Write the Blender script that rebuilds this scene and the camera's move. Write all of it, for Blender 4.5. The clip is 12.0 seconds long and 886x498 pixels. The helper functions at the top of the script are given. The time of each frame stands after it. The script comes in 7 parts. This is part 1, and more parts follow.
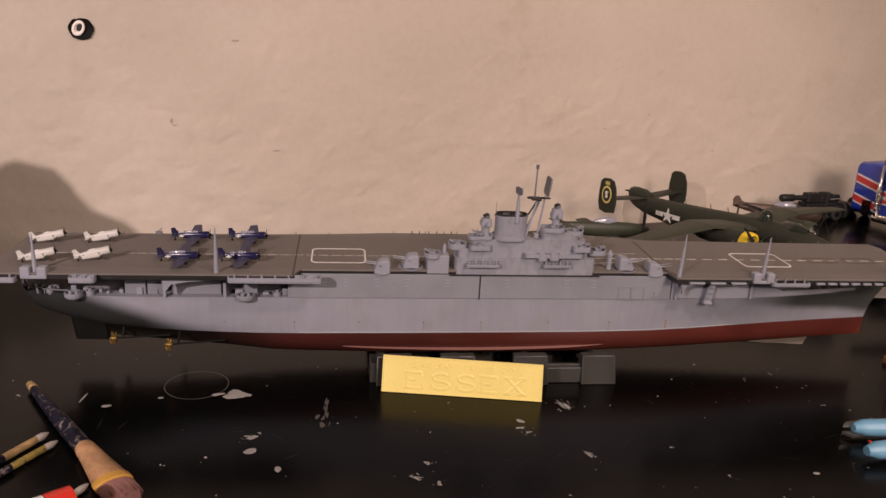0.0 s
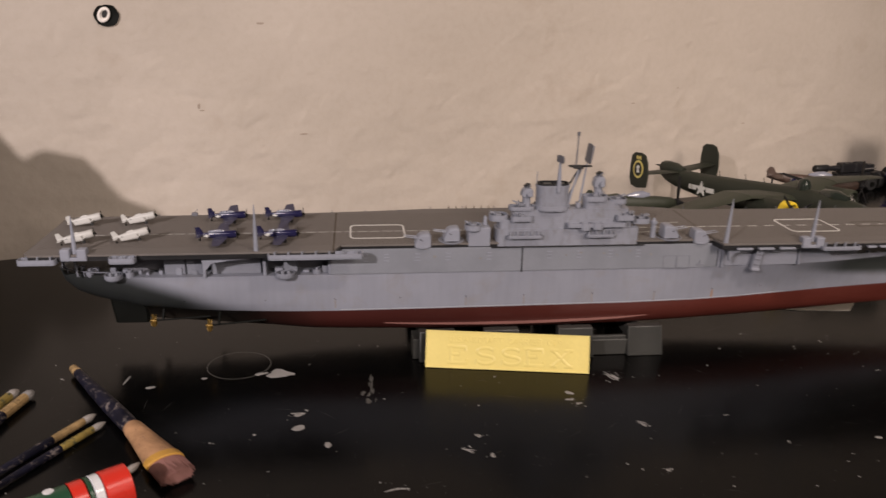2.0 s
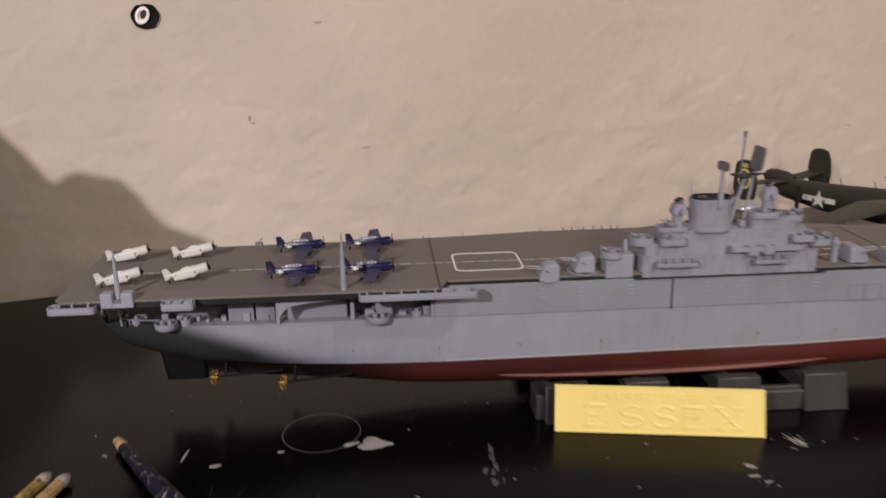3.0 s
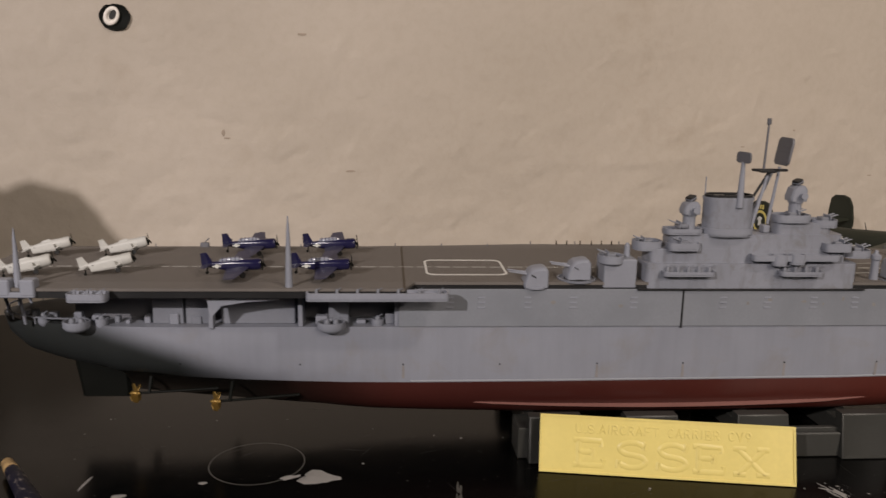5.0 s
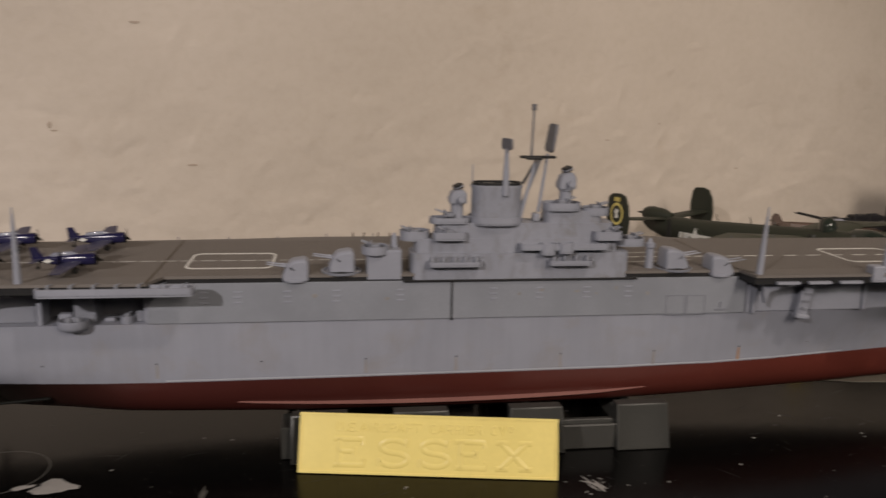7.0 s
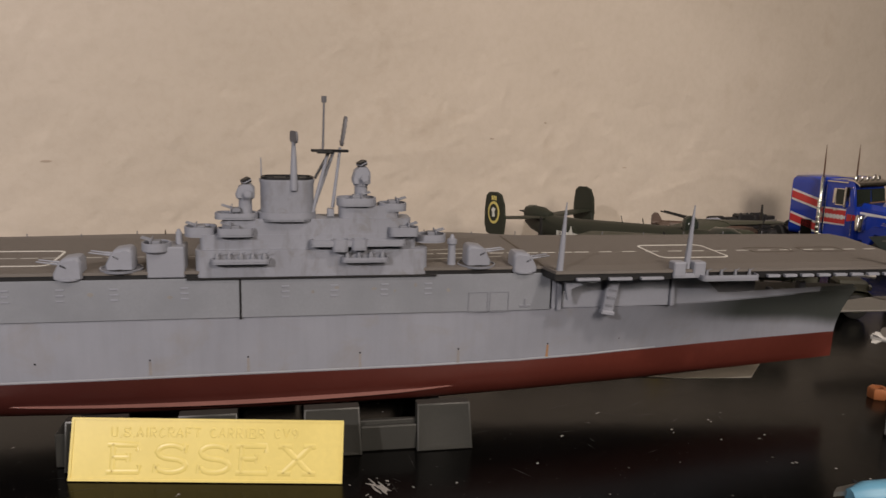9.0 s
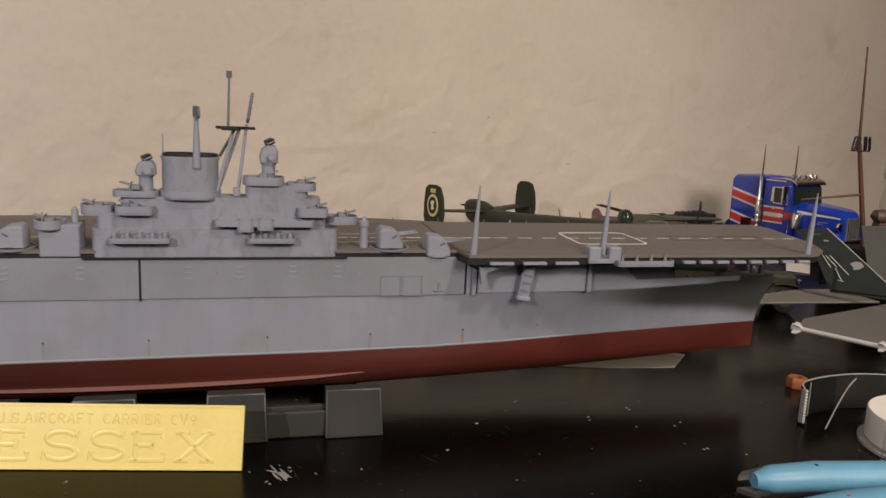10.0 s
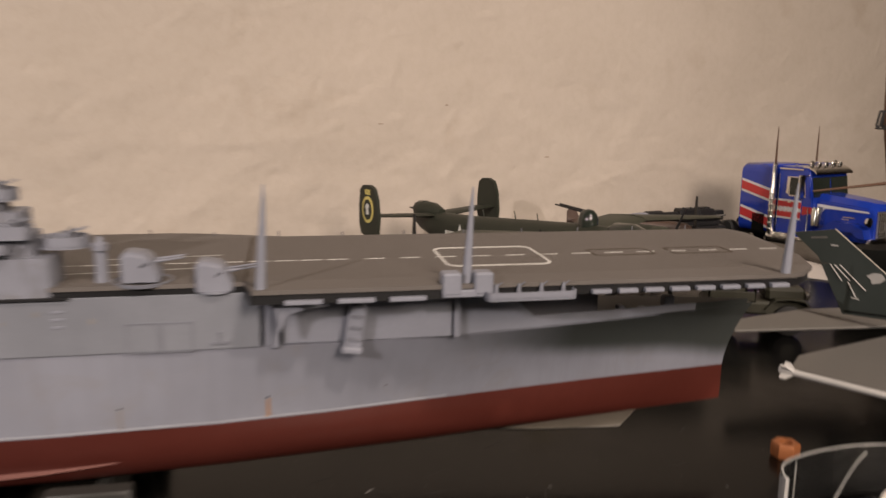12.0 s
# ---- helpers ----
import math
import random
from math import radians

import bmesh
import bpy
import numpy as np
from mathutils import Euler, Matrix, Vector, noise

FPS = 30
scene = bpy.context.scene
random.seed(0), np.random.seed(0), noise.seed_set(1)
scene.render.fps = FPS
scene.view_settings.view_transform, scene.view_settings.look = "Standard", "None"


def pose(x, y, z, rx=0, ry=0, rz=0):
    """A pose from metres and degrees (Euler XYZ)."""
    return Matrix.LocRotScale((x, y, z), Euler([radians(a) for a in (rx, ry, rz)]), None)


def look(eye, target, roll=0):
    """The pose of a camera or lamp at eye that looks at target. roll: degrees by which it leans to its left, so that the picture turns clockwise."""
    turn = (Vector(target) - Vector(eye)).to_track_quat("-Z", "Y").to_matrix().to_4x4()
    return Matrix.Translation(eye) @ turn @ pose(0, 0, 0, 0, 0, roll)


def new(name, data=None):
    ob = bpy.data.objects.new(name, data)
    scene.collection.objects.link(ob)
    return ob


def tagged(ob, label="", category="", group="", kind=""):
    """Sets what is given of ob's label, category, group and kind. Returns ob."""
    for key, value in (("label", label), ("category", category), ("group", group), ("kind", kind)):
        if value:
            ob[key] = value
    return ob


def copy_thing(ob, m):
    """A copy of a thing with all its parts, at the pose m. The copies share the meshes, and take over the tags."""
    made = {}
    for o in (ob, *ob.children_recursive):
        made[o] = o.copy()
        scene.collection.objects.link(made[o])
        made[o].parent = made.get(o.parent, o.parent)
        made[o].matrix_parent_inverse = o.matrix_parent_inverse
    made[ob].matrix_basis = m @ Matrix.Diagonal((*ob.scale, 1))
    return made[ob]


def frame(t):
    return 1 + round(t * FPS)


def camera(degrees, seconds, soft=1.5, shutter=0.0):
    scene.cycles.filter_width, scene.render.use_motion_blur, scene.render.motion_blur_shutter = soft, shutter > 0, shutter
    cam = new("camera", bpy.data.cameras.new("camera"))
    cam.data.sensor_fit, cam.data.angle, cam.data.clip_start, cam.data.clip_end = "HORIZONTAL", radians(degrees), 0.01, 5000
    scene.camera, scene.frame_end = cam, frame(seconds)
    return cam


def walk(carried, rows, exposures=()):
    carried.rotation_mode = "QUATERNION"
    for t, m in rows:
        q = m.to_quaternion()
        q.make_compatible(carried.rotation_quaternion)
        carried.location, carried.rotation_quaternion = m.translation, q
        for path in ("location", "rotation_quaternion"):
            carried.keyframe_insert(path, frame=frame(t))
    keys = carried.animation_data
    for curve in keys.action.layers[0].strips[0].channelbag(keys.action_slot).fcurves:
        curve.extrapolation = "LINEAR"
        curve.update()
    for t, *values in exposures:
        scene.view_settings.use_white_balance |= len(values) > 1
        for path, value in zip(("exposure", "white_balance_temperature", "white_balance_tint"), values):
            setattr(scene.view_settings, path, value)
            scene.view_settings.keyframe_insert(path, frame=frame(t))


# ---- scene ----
cam = camera(58.39, 12.0, 1.5, 0.5)
PATH = [
    (0, (0.03772, 0.01333, 0.21521), (0.16318, 0.96397, -0.06861), 2.85),
    (0.5, (0.04558, 0.00155, 0.213), (0.16687, 0.95455, -0.06462), 2.79),
    (1, (0.04831, 0.00369, 0.20955), (0.16217, 0.95585, -0.07403), 2.12),
    (1.5, (0.04493, 0.00432, 0.2079), (0.15548, 0.95457, -0.08331), 0.86),
    (2, (0.02425, 0.01925, 0.20185), (0.12933, 0.96914, -0.09255), 0.88),
    (2.5, (-0.00332, 0.05446, 0.20318), (0.10008, 1.00366, -0.09405), 1.12),
    (3, (-0.01521, 0.11445, 0.1824), (0.06133, 1.07303, -0.09194), -0.77),
    (3.2, (-0.0211, 0.13341, 0.17056), (0.05641, 1.10531, -0.05171), -0.60),
    (4.8, (-0.00251, 0.16054, 0.14074), (0.06935, 1.14057, -0.04468), 0.67),
    (5, (0.00366, 0.16013, 0.13743), (0.07292, 1.14116, -0.04363), 0.96),
    (5.5, (0.02541, 0.16246, 0.13586), (0.09089, 1.14352, -0.04642), 1.26),
    (6, (0.04102, 0.15991, 0.13668), (0.13868, 1.13874, -0.0432), 1.21),
    (6.5, (0.05654, 0.1617, 0.13548), (0.1544, 1.14003, -0.04701), 0.91),
    (7, (0.07395, 0.16493, 0.13351), (0.21372, 1.13837, -0.04782), 1.05),
    (7.2, (0.07905, 0.16522, 0.13511), (0.2494, 1.13403, -0.04486), 1.31),
    (8.8, (0.12984, 0.16245, 0.13099), (0.32968, 1.12615, -0.04609), 1.59),
    (9, (0.13389, 0.16294, 0.13143), (0.33535, 1.1261, -0.04672), 1.55),
    (9.5, (0.14482, 0.16418, 0.12988), (0.36604, 1.12316, -0.04737), 1.89),
    (10, (0.15401, 0.1634, 0.12359), (0.40159, 1.11663, -0.04978), 2.53),
    (10.5, (0.16457, 0.16371, 0.11719), (0.40659, 1.11883, -0.05362), 2.52),
    (11, (0.17837, 0.16355, 0.11448), (0.42366, 1.1183, -0.05371), 2.60),
    (11.2, (0.18353, 0.1655, 0.11426), (0.42156, 1.12193, -0.05481), 2.35),
    (11.5, (0.20339, 0.18015, 0.1183), (0.42342, 1.13915, -0.06036), 0.00),
    (11.8, (0.22672, 0.21379, 0.11886), (0.43027, 1.17631, -0.06039), -0.44),
    (12, (0.24552, 0.24728, 0.1154), (0.44456, 1.21155, -0.05944), 0.71),
]
EXPOSURES = [(0, -0.14, 7000, 26), (0.6, -0.19, 6850, 24), (1.2, -0.22, 6600, 20), (2.5, -0.11, 6300, 14), (3.2, -0.12, 6250, 13), (5, -0.4, 6350, 10), (7.2, -0.44, 6400, 10), (9, -0.25, 6400, 10), (11, -0.11, 6500, 12), (12, -0.05, 6650, 14)]
walk(cam, [(t, look(eye, aim, roll)) for t, eye, aim, roll in PATH], EXPOSURES)

# ---- light ----
OX, OY = 0.1278, 0.4824          # the ship's middle, on the table top (z = 0)
MM = 0.001


def W(x, y, z=0.0):
    """A place in millimetres from the ship's middle, in metres."""
    return Vector((OX + x * MM, OY + y * MM, z * MM))


world = bpy.data.worlds.new("room_air")
scene.world = world
world.use_nodes = True
world.node_tree.nodes["Background"].inputs[0].default_value = (1.0, 0.86, 0.72, 1)
world.node_tree.nodes["Background"].inputs[1].default_value = 0.02


def area_lamp(name, eye, aim, size, power, colour, beam=180.0):
    data = bpy.data.lights.new(name, "AREA")
    data.shape, data.size, data.energy, data.color, data.spread = "DISK", size, power, colour, radians(beam)
    ob = new(name, data)
    ob.matrix_world = look(eye, aim)
    return tagged(ob, "warm lamp out of view", "lamp", kind="structure")


# Unseen lamps, placed to suit the cast shadows; lamp_key is a broad soft fill.
area_lamp("lamp_key", W(600, -1300, 720), W(400, 250, 70), 0.55, 4.45, (1.0, 0.855, 0.725), 80.0)
area_lamp("lamp_high", W(560, -800, 1250), W(330, 150, 70), 0.07, 2.5, (1.0, 0.86, 0.735), 80.0)
area_lamp("lamp_room", W(-700, -960, 540), W(-300, 150, 70), 0.007, 3.1, (1.0, 0.90, 0.85), 80.0)

# ---- materials ----


def material(name):
    m = bpy.data.materials.new(name)
    m.use_nodes = True
    nt = m.node_tree
    return m, nt, nt.nodes["Principled BSDF"]


def noise_node(nt, scale, detail=4.0, rough=0.55, coords="Object", dist=0.0):
    tc = nt.nodes.new("ShaderNodeTexCoord")
    n = nt.nodes.new("ShaderNodeTexNoise")
    n.inputs["Scale"].default_value = scale
    n.inputs["Detail"].default_value = detail
    n.inputs["Roughness"].default_value = rough
    n.inputs["Distortion"].default_value = dist
    nt.links.new(tc.outputs[coords], n.inputs["Vector"])
    return n


def ramp(nt, source, stops):
    r = nt.nodes.new("ShaderNodeValToRGB")
    els = r.color_ramp.elements
    while len(els) < len(stops):
        els.new(0.5)
    for e, (p, c) in zip(els, stops):
        e.position, e.color = p, (*c, 1) if len(c) == 3 else c
    nt.links.new(source, r.inputs["Fac"])
    return r


def mix(nt, fac, a, b, mode="MIX"):
    n = nt.nodes.new("ShaderNodeMix")
    n.data_type, n.blend_type = "RGBA", mode
    for sock, val in ((n.inputs["Factor"], fac), (n.inputs[6], a), (n.inputs[7], b)):
        if isinstance(val, (int, float)):
            sock.default_value = val
        elif isinstance(val, tuple):
            sock.default_value = (*val, 1)
        else:
            nt.links.new(val, sock)
    return n.outputs[2]


def bump(nt, bsdf, height, strength, distance, chain=None):
    b = nt.nodes.new("ShaderNodeBump")
    b.inputs["Strength"].default_value = strength
    b.inputs["Distance"].default_value = distance
    nt.links.new(height, b.inputs["Height"])
    if chain:
        nt.links.new(chain, b.inputs["Normal"])
    nt.links.new(b.outputs["Normal"], bsdf.inputs["Normal"])
    return b.outputs["Normal"]


def paint(name, colour, rough=0.55, vary=0.18, scale=90.0, metal=0.0, grain=0.25, dark=None, spec=0.4):
    """Hand-brushed model paint: two scales of tone, a little uneven gloss and relief."""
    m, nt, b = material(name)
    big = noise_node(nt, scale * 0.35, 5.0, 0.6)
    fine = noise_node(nt, scale * 9.0, 3.0, 0.6)
    lo = dark or tuple(c * (1 - vary) for c in colour)
    hi = tuple(min(1.0, c * (1 + vary * 0.6)) for c in colour)
    r = ramp(nt, big.outputs["Fac"], [(0.32, lo), (0.52, colour), (0.75, hi)])
    c = mix(nt, fine.outputs["Fac"], r.outputs["Color"], tuple(x * 0.86 for x in colour))
    nt.links.new(c, b.inputs["Base Color"])
    rr = ramp(nt, big.outputs["Fac"], [(0.3, (rough * 0.85,) * 3), (0.7, (min(1, rough * 1.15),) * 3)])
    nt.links.new(rr.outputs["Color"], b.inputs["Roughness"])
    b.inputs["Metallic"].default_value = metal
    b.inputs["Specular IOR Level"].default_value = spec
    bump(nt, b, fine.outputs["Fac"], grain, 0.0002)
    return m


def plaster():
    m, nt, b = material("wall_plaster")
    big = noise_node(nt, 2.6, 5.0, 0.6, dist=0.4)
    mid = noise_node(nt, 16.0, 3.5, 0.55, dist=0.15)
    fine = noise_node(nt, 160.0, 4.0, 0.6)
    r = ramp(nt, big.outputs["Fac"], [(0.3, (0.41, 0.359, 0.302)), (0.55, (0.460, 0.405, 0.347)), (0.75, (0.489, 0.435, 0.376))])
    r2 = ramp(nt, mid.outputs["Fac"], [(0.26, (0.82, 0.78, 0.73)), (0.40, (1, 1, 1)), (1.0, (1, 1, 1))])
    c = mix(nt, 0.55, r.outputs["Color"], r2.outputs["Color"], "MULTIPLY")
    r3 = ramp(nt, fine.outputs["Fac"], [(0.3, (0.93, 0.92, 0.9)), (0.6, (1, 1, 1))])
    nt.links.new(mix(nt, 0.6, c, r3.outputs["Color"], "MULTIPLY"), b.inputs["Base Color"])
    b.inputs["Roughness"].default_value = 0.75
    b.inputs["Specular IOR Level"].default_value = 0.25
    pit = noise_node(nt, 60.0, 7.0, 0.62, dist=0.5)
    n1 = bump(nt, b, mid.outputs["Fac"], 0.09, 0.006)
    n1 = bump(nt, b, pit.outputs["Fac"], 0.22, 0.0022, n1)
    bump(nt, b, fine.outputs["Fac"], 0.35, 0.0009, n1)
    return m


def table_black():
    m, nt, b = material("black_lacquer")
    big = noise_node(nt, 7.0, 6.0, 0.65)
    dust = noise_node(nt, 900.0, 2.0, 0.5)
    scr = noise_node(nt, 40.0, 8.0, 0.75, dist=1.5)
    r = ramp(nt, big.outputs["Fac"], [(0.3, (0.0010, 0.0011, 0.0012)), (0.7, (0.0026, 0.0024, 0.0022))])
    d = ramp(nt, dust.outputs["Fac"], [(0.70, (0, 0, 0)), (0.78, (0.02, 0.0187, 0.0173))])
    s = ramp(nt, scr.outputs["Fac"], [(0.60, (0, 0, 0)), (0.80, (0.003, 0.0028, 0.0026))])
    c = mix(nt, 1.0, r.outputs["Color"], d.outputs["Color"], "ADD")
    c = mix(nt, 1.0, c, s.outputs["Color"], "ADD")
    nt.links.new(c, b.inputs["Base Color"])
    rr = ramp(nt, scr.outputs["Fac"], [(0.3, (0.16,) * 3), (0.7, (0.24,) * 3)])
    nt.links.new(rr.outputs["Color"], b.inputs["Roughness"])
    b.inputs["Specular IOR Level"].default_value = 0.13
    bump(nt, b, big.outputs["Fac"], 0.05, 0.002)
    return m


def hull_grey():
    """Grey hull paint with faint rust runs in its lower part and darker, green-black fore and aft ends."""
    m, nt, b = material("hull_grey")
    tc = nt.nodes.new("ShaderNodeTexCoord")
    sep = nt.nodes.new("ShaderNodeSeparateXYZ")
    nt.links.new(tc.outputs["Object"], sep.inputs[0])
    big = noise_node(nt, 26.0, 5.0, 0.6)
    fine = noise_node(nt, 900.0, 3.0, 0.6)
    mp = nt.nodes.new("ShaderNodeMapping")
    mp.inputs["Scale"].default_value = (340, 340, 30)
    nt.links.new(tc.outputs["Object"], mp.inputs[0])
    st = nt.nodes.new("ShaderNodeTexNoise")
    st.inputs["Scale"].default_value = 1.0
    st.inputs["Detail"].default_value = 4
    nt.links.new(mp.outputs[0], st.inputs["Vector"])
    base = ramp(nt, big.outputs["Fac"], [(0.3, (0.196, 0.206, 0.243)), (0.55, (0.220, 0.231, 0.271)), (0.8, (0.240, 0.251, 0.294))])
    streak = ramp(nt, st.outputs["Fac"], [(0.35, (0.93, 0.92, 0.91)), (0.6, (1, 1, 1))])
    c = mix(nt, 0.6, base.outputs["Color"], streak.outputs["Color"], "MULTIPLY")
    st2 = noise_node(nt, 55.0, 6.0, 0.65, dist=0.6)
    sr = ramp(nt, st2.outputs["Fac"], [(0.52, (0, 0, 0)), (0.74, (0.42, 0.42, 0.42))])
    c = mix(nt, sr.outputs["Color"], c, (0.185, 0.165, 0.145))
    # dark green-black over the flare of the bow and under the counter
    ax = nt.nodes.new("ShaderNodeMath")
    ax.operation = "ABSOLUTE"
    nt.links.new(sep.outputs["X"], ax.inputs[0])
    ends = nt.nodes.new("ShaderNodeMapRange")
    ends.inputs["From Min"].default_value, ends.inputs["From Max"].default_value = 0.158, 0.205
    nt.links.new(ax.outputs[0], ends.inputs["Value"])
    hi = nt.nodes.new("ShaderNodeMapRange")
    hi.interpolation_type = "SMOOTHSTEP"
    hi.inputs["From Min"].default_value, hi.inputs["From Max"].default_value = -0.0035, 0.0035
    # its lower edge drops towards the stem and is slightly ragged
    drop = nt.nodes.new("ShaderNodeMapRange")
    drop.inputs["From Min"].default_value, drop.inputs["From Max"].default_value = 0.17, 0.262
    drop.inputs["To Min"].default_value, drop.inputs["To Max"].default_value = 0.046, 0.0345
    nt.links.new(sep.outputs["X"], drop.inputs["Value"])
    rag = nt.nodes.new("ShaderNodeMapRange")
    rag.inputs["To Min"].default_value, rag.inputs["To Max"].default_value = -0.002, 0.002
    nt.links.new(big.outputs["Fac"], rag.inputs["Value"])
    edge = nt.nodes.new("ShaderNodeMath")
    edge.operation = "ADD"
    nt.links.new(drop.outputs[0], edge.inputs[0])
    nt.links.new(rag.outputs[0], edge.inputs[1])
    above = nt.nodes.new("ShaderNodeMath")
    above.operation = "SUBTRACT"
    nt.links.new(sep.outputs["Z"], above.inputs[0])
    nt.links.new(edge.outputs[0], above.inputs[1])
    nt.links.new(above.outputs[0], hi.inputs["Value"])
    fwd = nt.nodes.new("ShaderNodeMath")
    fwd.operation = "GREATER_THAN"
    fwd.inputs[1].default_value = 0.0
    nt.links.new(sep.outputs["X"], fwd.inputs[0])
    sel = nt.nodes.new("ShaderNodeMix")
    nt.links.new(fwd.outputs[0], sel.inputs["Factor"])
    # aft: the black-green climbs from below towards the counter
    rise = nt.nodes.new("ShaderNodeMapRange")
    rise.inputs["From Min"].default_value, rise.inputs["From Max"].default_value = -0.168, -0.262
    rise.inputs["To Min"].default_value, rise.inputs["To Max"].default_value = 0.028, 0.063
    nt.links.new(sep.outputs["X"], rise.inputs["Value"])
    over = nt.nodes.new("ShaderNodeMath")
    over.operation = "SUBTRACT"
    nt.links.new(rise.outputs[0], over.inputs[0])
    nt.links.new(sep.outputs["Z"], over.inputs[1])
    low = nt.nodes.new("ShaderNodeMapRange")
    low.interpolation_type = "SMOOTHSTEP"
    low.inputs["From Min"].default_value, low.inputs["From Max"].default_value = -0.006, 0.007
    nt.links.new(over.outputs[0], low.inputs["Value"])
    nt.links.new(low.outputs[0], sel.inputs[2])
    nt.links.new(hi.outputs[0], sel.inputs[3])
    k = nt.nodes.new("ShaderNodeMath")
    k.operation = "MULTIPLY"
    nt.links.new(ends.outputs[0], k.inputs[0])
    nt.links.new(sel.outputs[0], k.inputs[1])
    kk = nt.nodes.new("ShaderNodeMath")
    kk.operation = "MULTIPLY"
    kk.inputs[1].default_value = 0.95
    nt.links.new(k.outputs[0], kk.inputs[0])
    end_dark = mix(nt, fwd.outputs[0], (0.009, 0.011, 0.009), (0.029, 0.034, 0.030))
    c = mix(nt, kk.outputs[0], c, end_dark)
    nt.links.new(c, b.inputs["Base Color"])
    b.inputs["Roughness"].default_value = 0.5
    b.inputs["Specular IOR Level"].default_value = 0.35
    bump(nt, b, fine.outputs["Fac"], 0.15, 0.0002)
    return m


def red_lead():
    """Dark red bottom paint, deepening from forward to aft and black-green at the stern."""
    m = paint("antifouling_red", (0.090, 0.0205, 0.0145), 0.33, 0.35, 45)
    nt = m.node_tree
    b = nt.nodes["Principled BSDF"]
    base = b.inputs["Base Color"].links[0].from_socket
    tc = nt.nodes.new("ShaderNodeTexCoord")
    sep = nt.nodes.new("ShaderNodeSeparateXYZ")
    nt.links.new(tc.outputs["Object"], sep.inputs[0])
    aft = nt.nodes.new("ShaderNodeMapRange")
    aft.inputs["From Min"].default_value, aft.inputs["From Max"].default_value = -0.120, -0.180
    aft.inputs["To Max"].default_value = 0.96
    nt.links.new(sep.outputs["X"], aft.inputs["Value"])
    mid = nt.nodes.new("ShaderNodeMapRange")
    mid.inputs["From Min"].default_value, mid.inputs["From Max"].default_value = 0.150, -0.060
    mid.inputs["To Max"].default_value = 0.74
    nt.links.new(sep.outputs["X"], mid.inputs["Value"])
    aft_red = mix(nt, mid.outputs[0], base, (0.034, 0.0095, 0.0085))
    nt.links.new(mix(nt, aft.outputs[0], aft_red, (0.012, 0.011, 0.009)), b.inputs["Base Color"])
    return m


def glassy(name):
    """Thin clear plastic: lets the view through straight, with real gloss on top."""
    m, nt, b = material(name)
    tr = nt.nodes.new("ShaderNodeBsdfTransparent")
    tr.inputs["Color"].default_value = (0.95, 0.955, 0.95, 1)
    gl = nt.nodes.new("ShaderNodeBsdfGlossy")
    gl.inputs["Roughness"].default_value = 0.06
    fr = nt.nodes.new("ShaderNodeFresnel")
    fr.inputs["IOR"].default_value = 1.3
    mx = nt.nodes.new("ShaderNodeMixShader")
    df = nt.nodes.new("ShaderNodeBsdfDiffuse")
    df.inputs["Color"].default_value = (0.7, 0.7, 0.68, 1)
    haze = nt.nodes.new("ShaderNodeMixShader")
    haze.inputs[0].default_value = 0.015
    nt.links.new(tr.outputs[0], haze.inputs[1])
    nt.links.new(df.outputs[0], haze.inputs[2])
    nt.links.new(fr.outputs[0], mx.inputs[0])
    nt.links.new(haze.outputs[0], mx.inputs[1])
    nt.links.new(gl.outputs[0], mx.inputs[2])
    nt.links.new(mx.outputs[0], nt.nodes["Material Output"].inputs["Surface"])
    return m


def smeared(name, base, smear, edge=0.57):
    """Painted wood with dried smears of other paint over it."""
    m, nt, b = material(name)
    n1 = noise_node(nt, 210.0, 6.0, 0.7, dist=1.2)
    n2 = noise_node(nt, 70.0, 4.0, 0.6)
    f = ramp(nt, n1.outputs["Fac"], [(edge, (0, 0, 0)), (edge + 0.10, (1, 1, 1))])
    g = ramp(nt, n2.outputs["Fac"], [(0.35, tuple(c * 0.55 for c in base)), (0.65, tuple(c * 1.25 for c in base))])
    c = mix(nt, f.outputs["Color"], g.outputs["Color"], smear)
    nt.links.new(c, b.inputs["Base Color"])
    b.inputs["Roughness"].default_value = 0.5
    b.inputs["Specular IOR Level"].default_value = 0.2
    bump(nt, b, n1.outputs["Fac"], 0.3, 0.0004)
    return m


def grimed():
    """Ship grey with sooty runs and blotches rubbed into it."""
    m = paint("ship_grey_grimed", (0.224, 0.235, 0.275), 0.5, 0.2)
    nt = m.node_tree
    b = nt.nodes["Principled BSDF"]
    base = b.inputs["Base Color"].links[0].from_socket
    tc = nt.nodes.new("ShaderNodeTexCoord")
    mp = nt.nodes.new("ShaderNodeMapping")
    mp.inputs["Scale"].default_value = (420, 420, 110)
    nt.links.new(tc.outputs["Object"], mp.inputs[0])
    runs = nt.nodes.new("ShaderNodeTexNoise")
    runs.inputs["Scale"].default_value, runs.inputs["Detail"].default_value = 1.0, 5.0
    nt.links.new(mp.outputs[0], runs.inputs["Vector"])
    r = ramp(nt, runs.outputs["Fac"], [(0.50, (0, 0, 0)), (0.72, (0.40, 0.40, 0.40))])
    c = mix(nt, r.outputs["Color"], base, (0.115, 0.112, 0.115))
    blot = noise_node(nt, 150.0, 4.0, 0.6, dist=0.5)
    r2 = ramp(nt, blot.outputs["Fac"], [(0.56, (0, 0, 0)), (0.70, (0.45, 0.45, 0.45))])
    nt.links.new(mix(nt, r2.outputs["Color"], c, (0.13, 0.122, 0.115)), b.inputs["Base Color"])
    return m


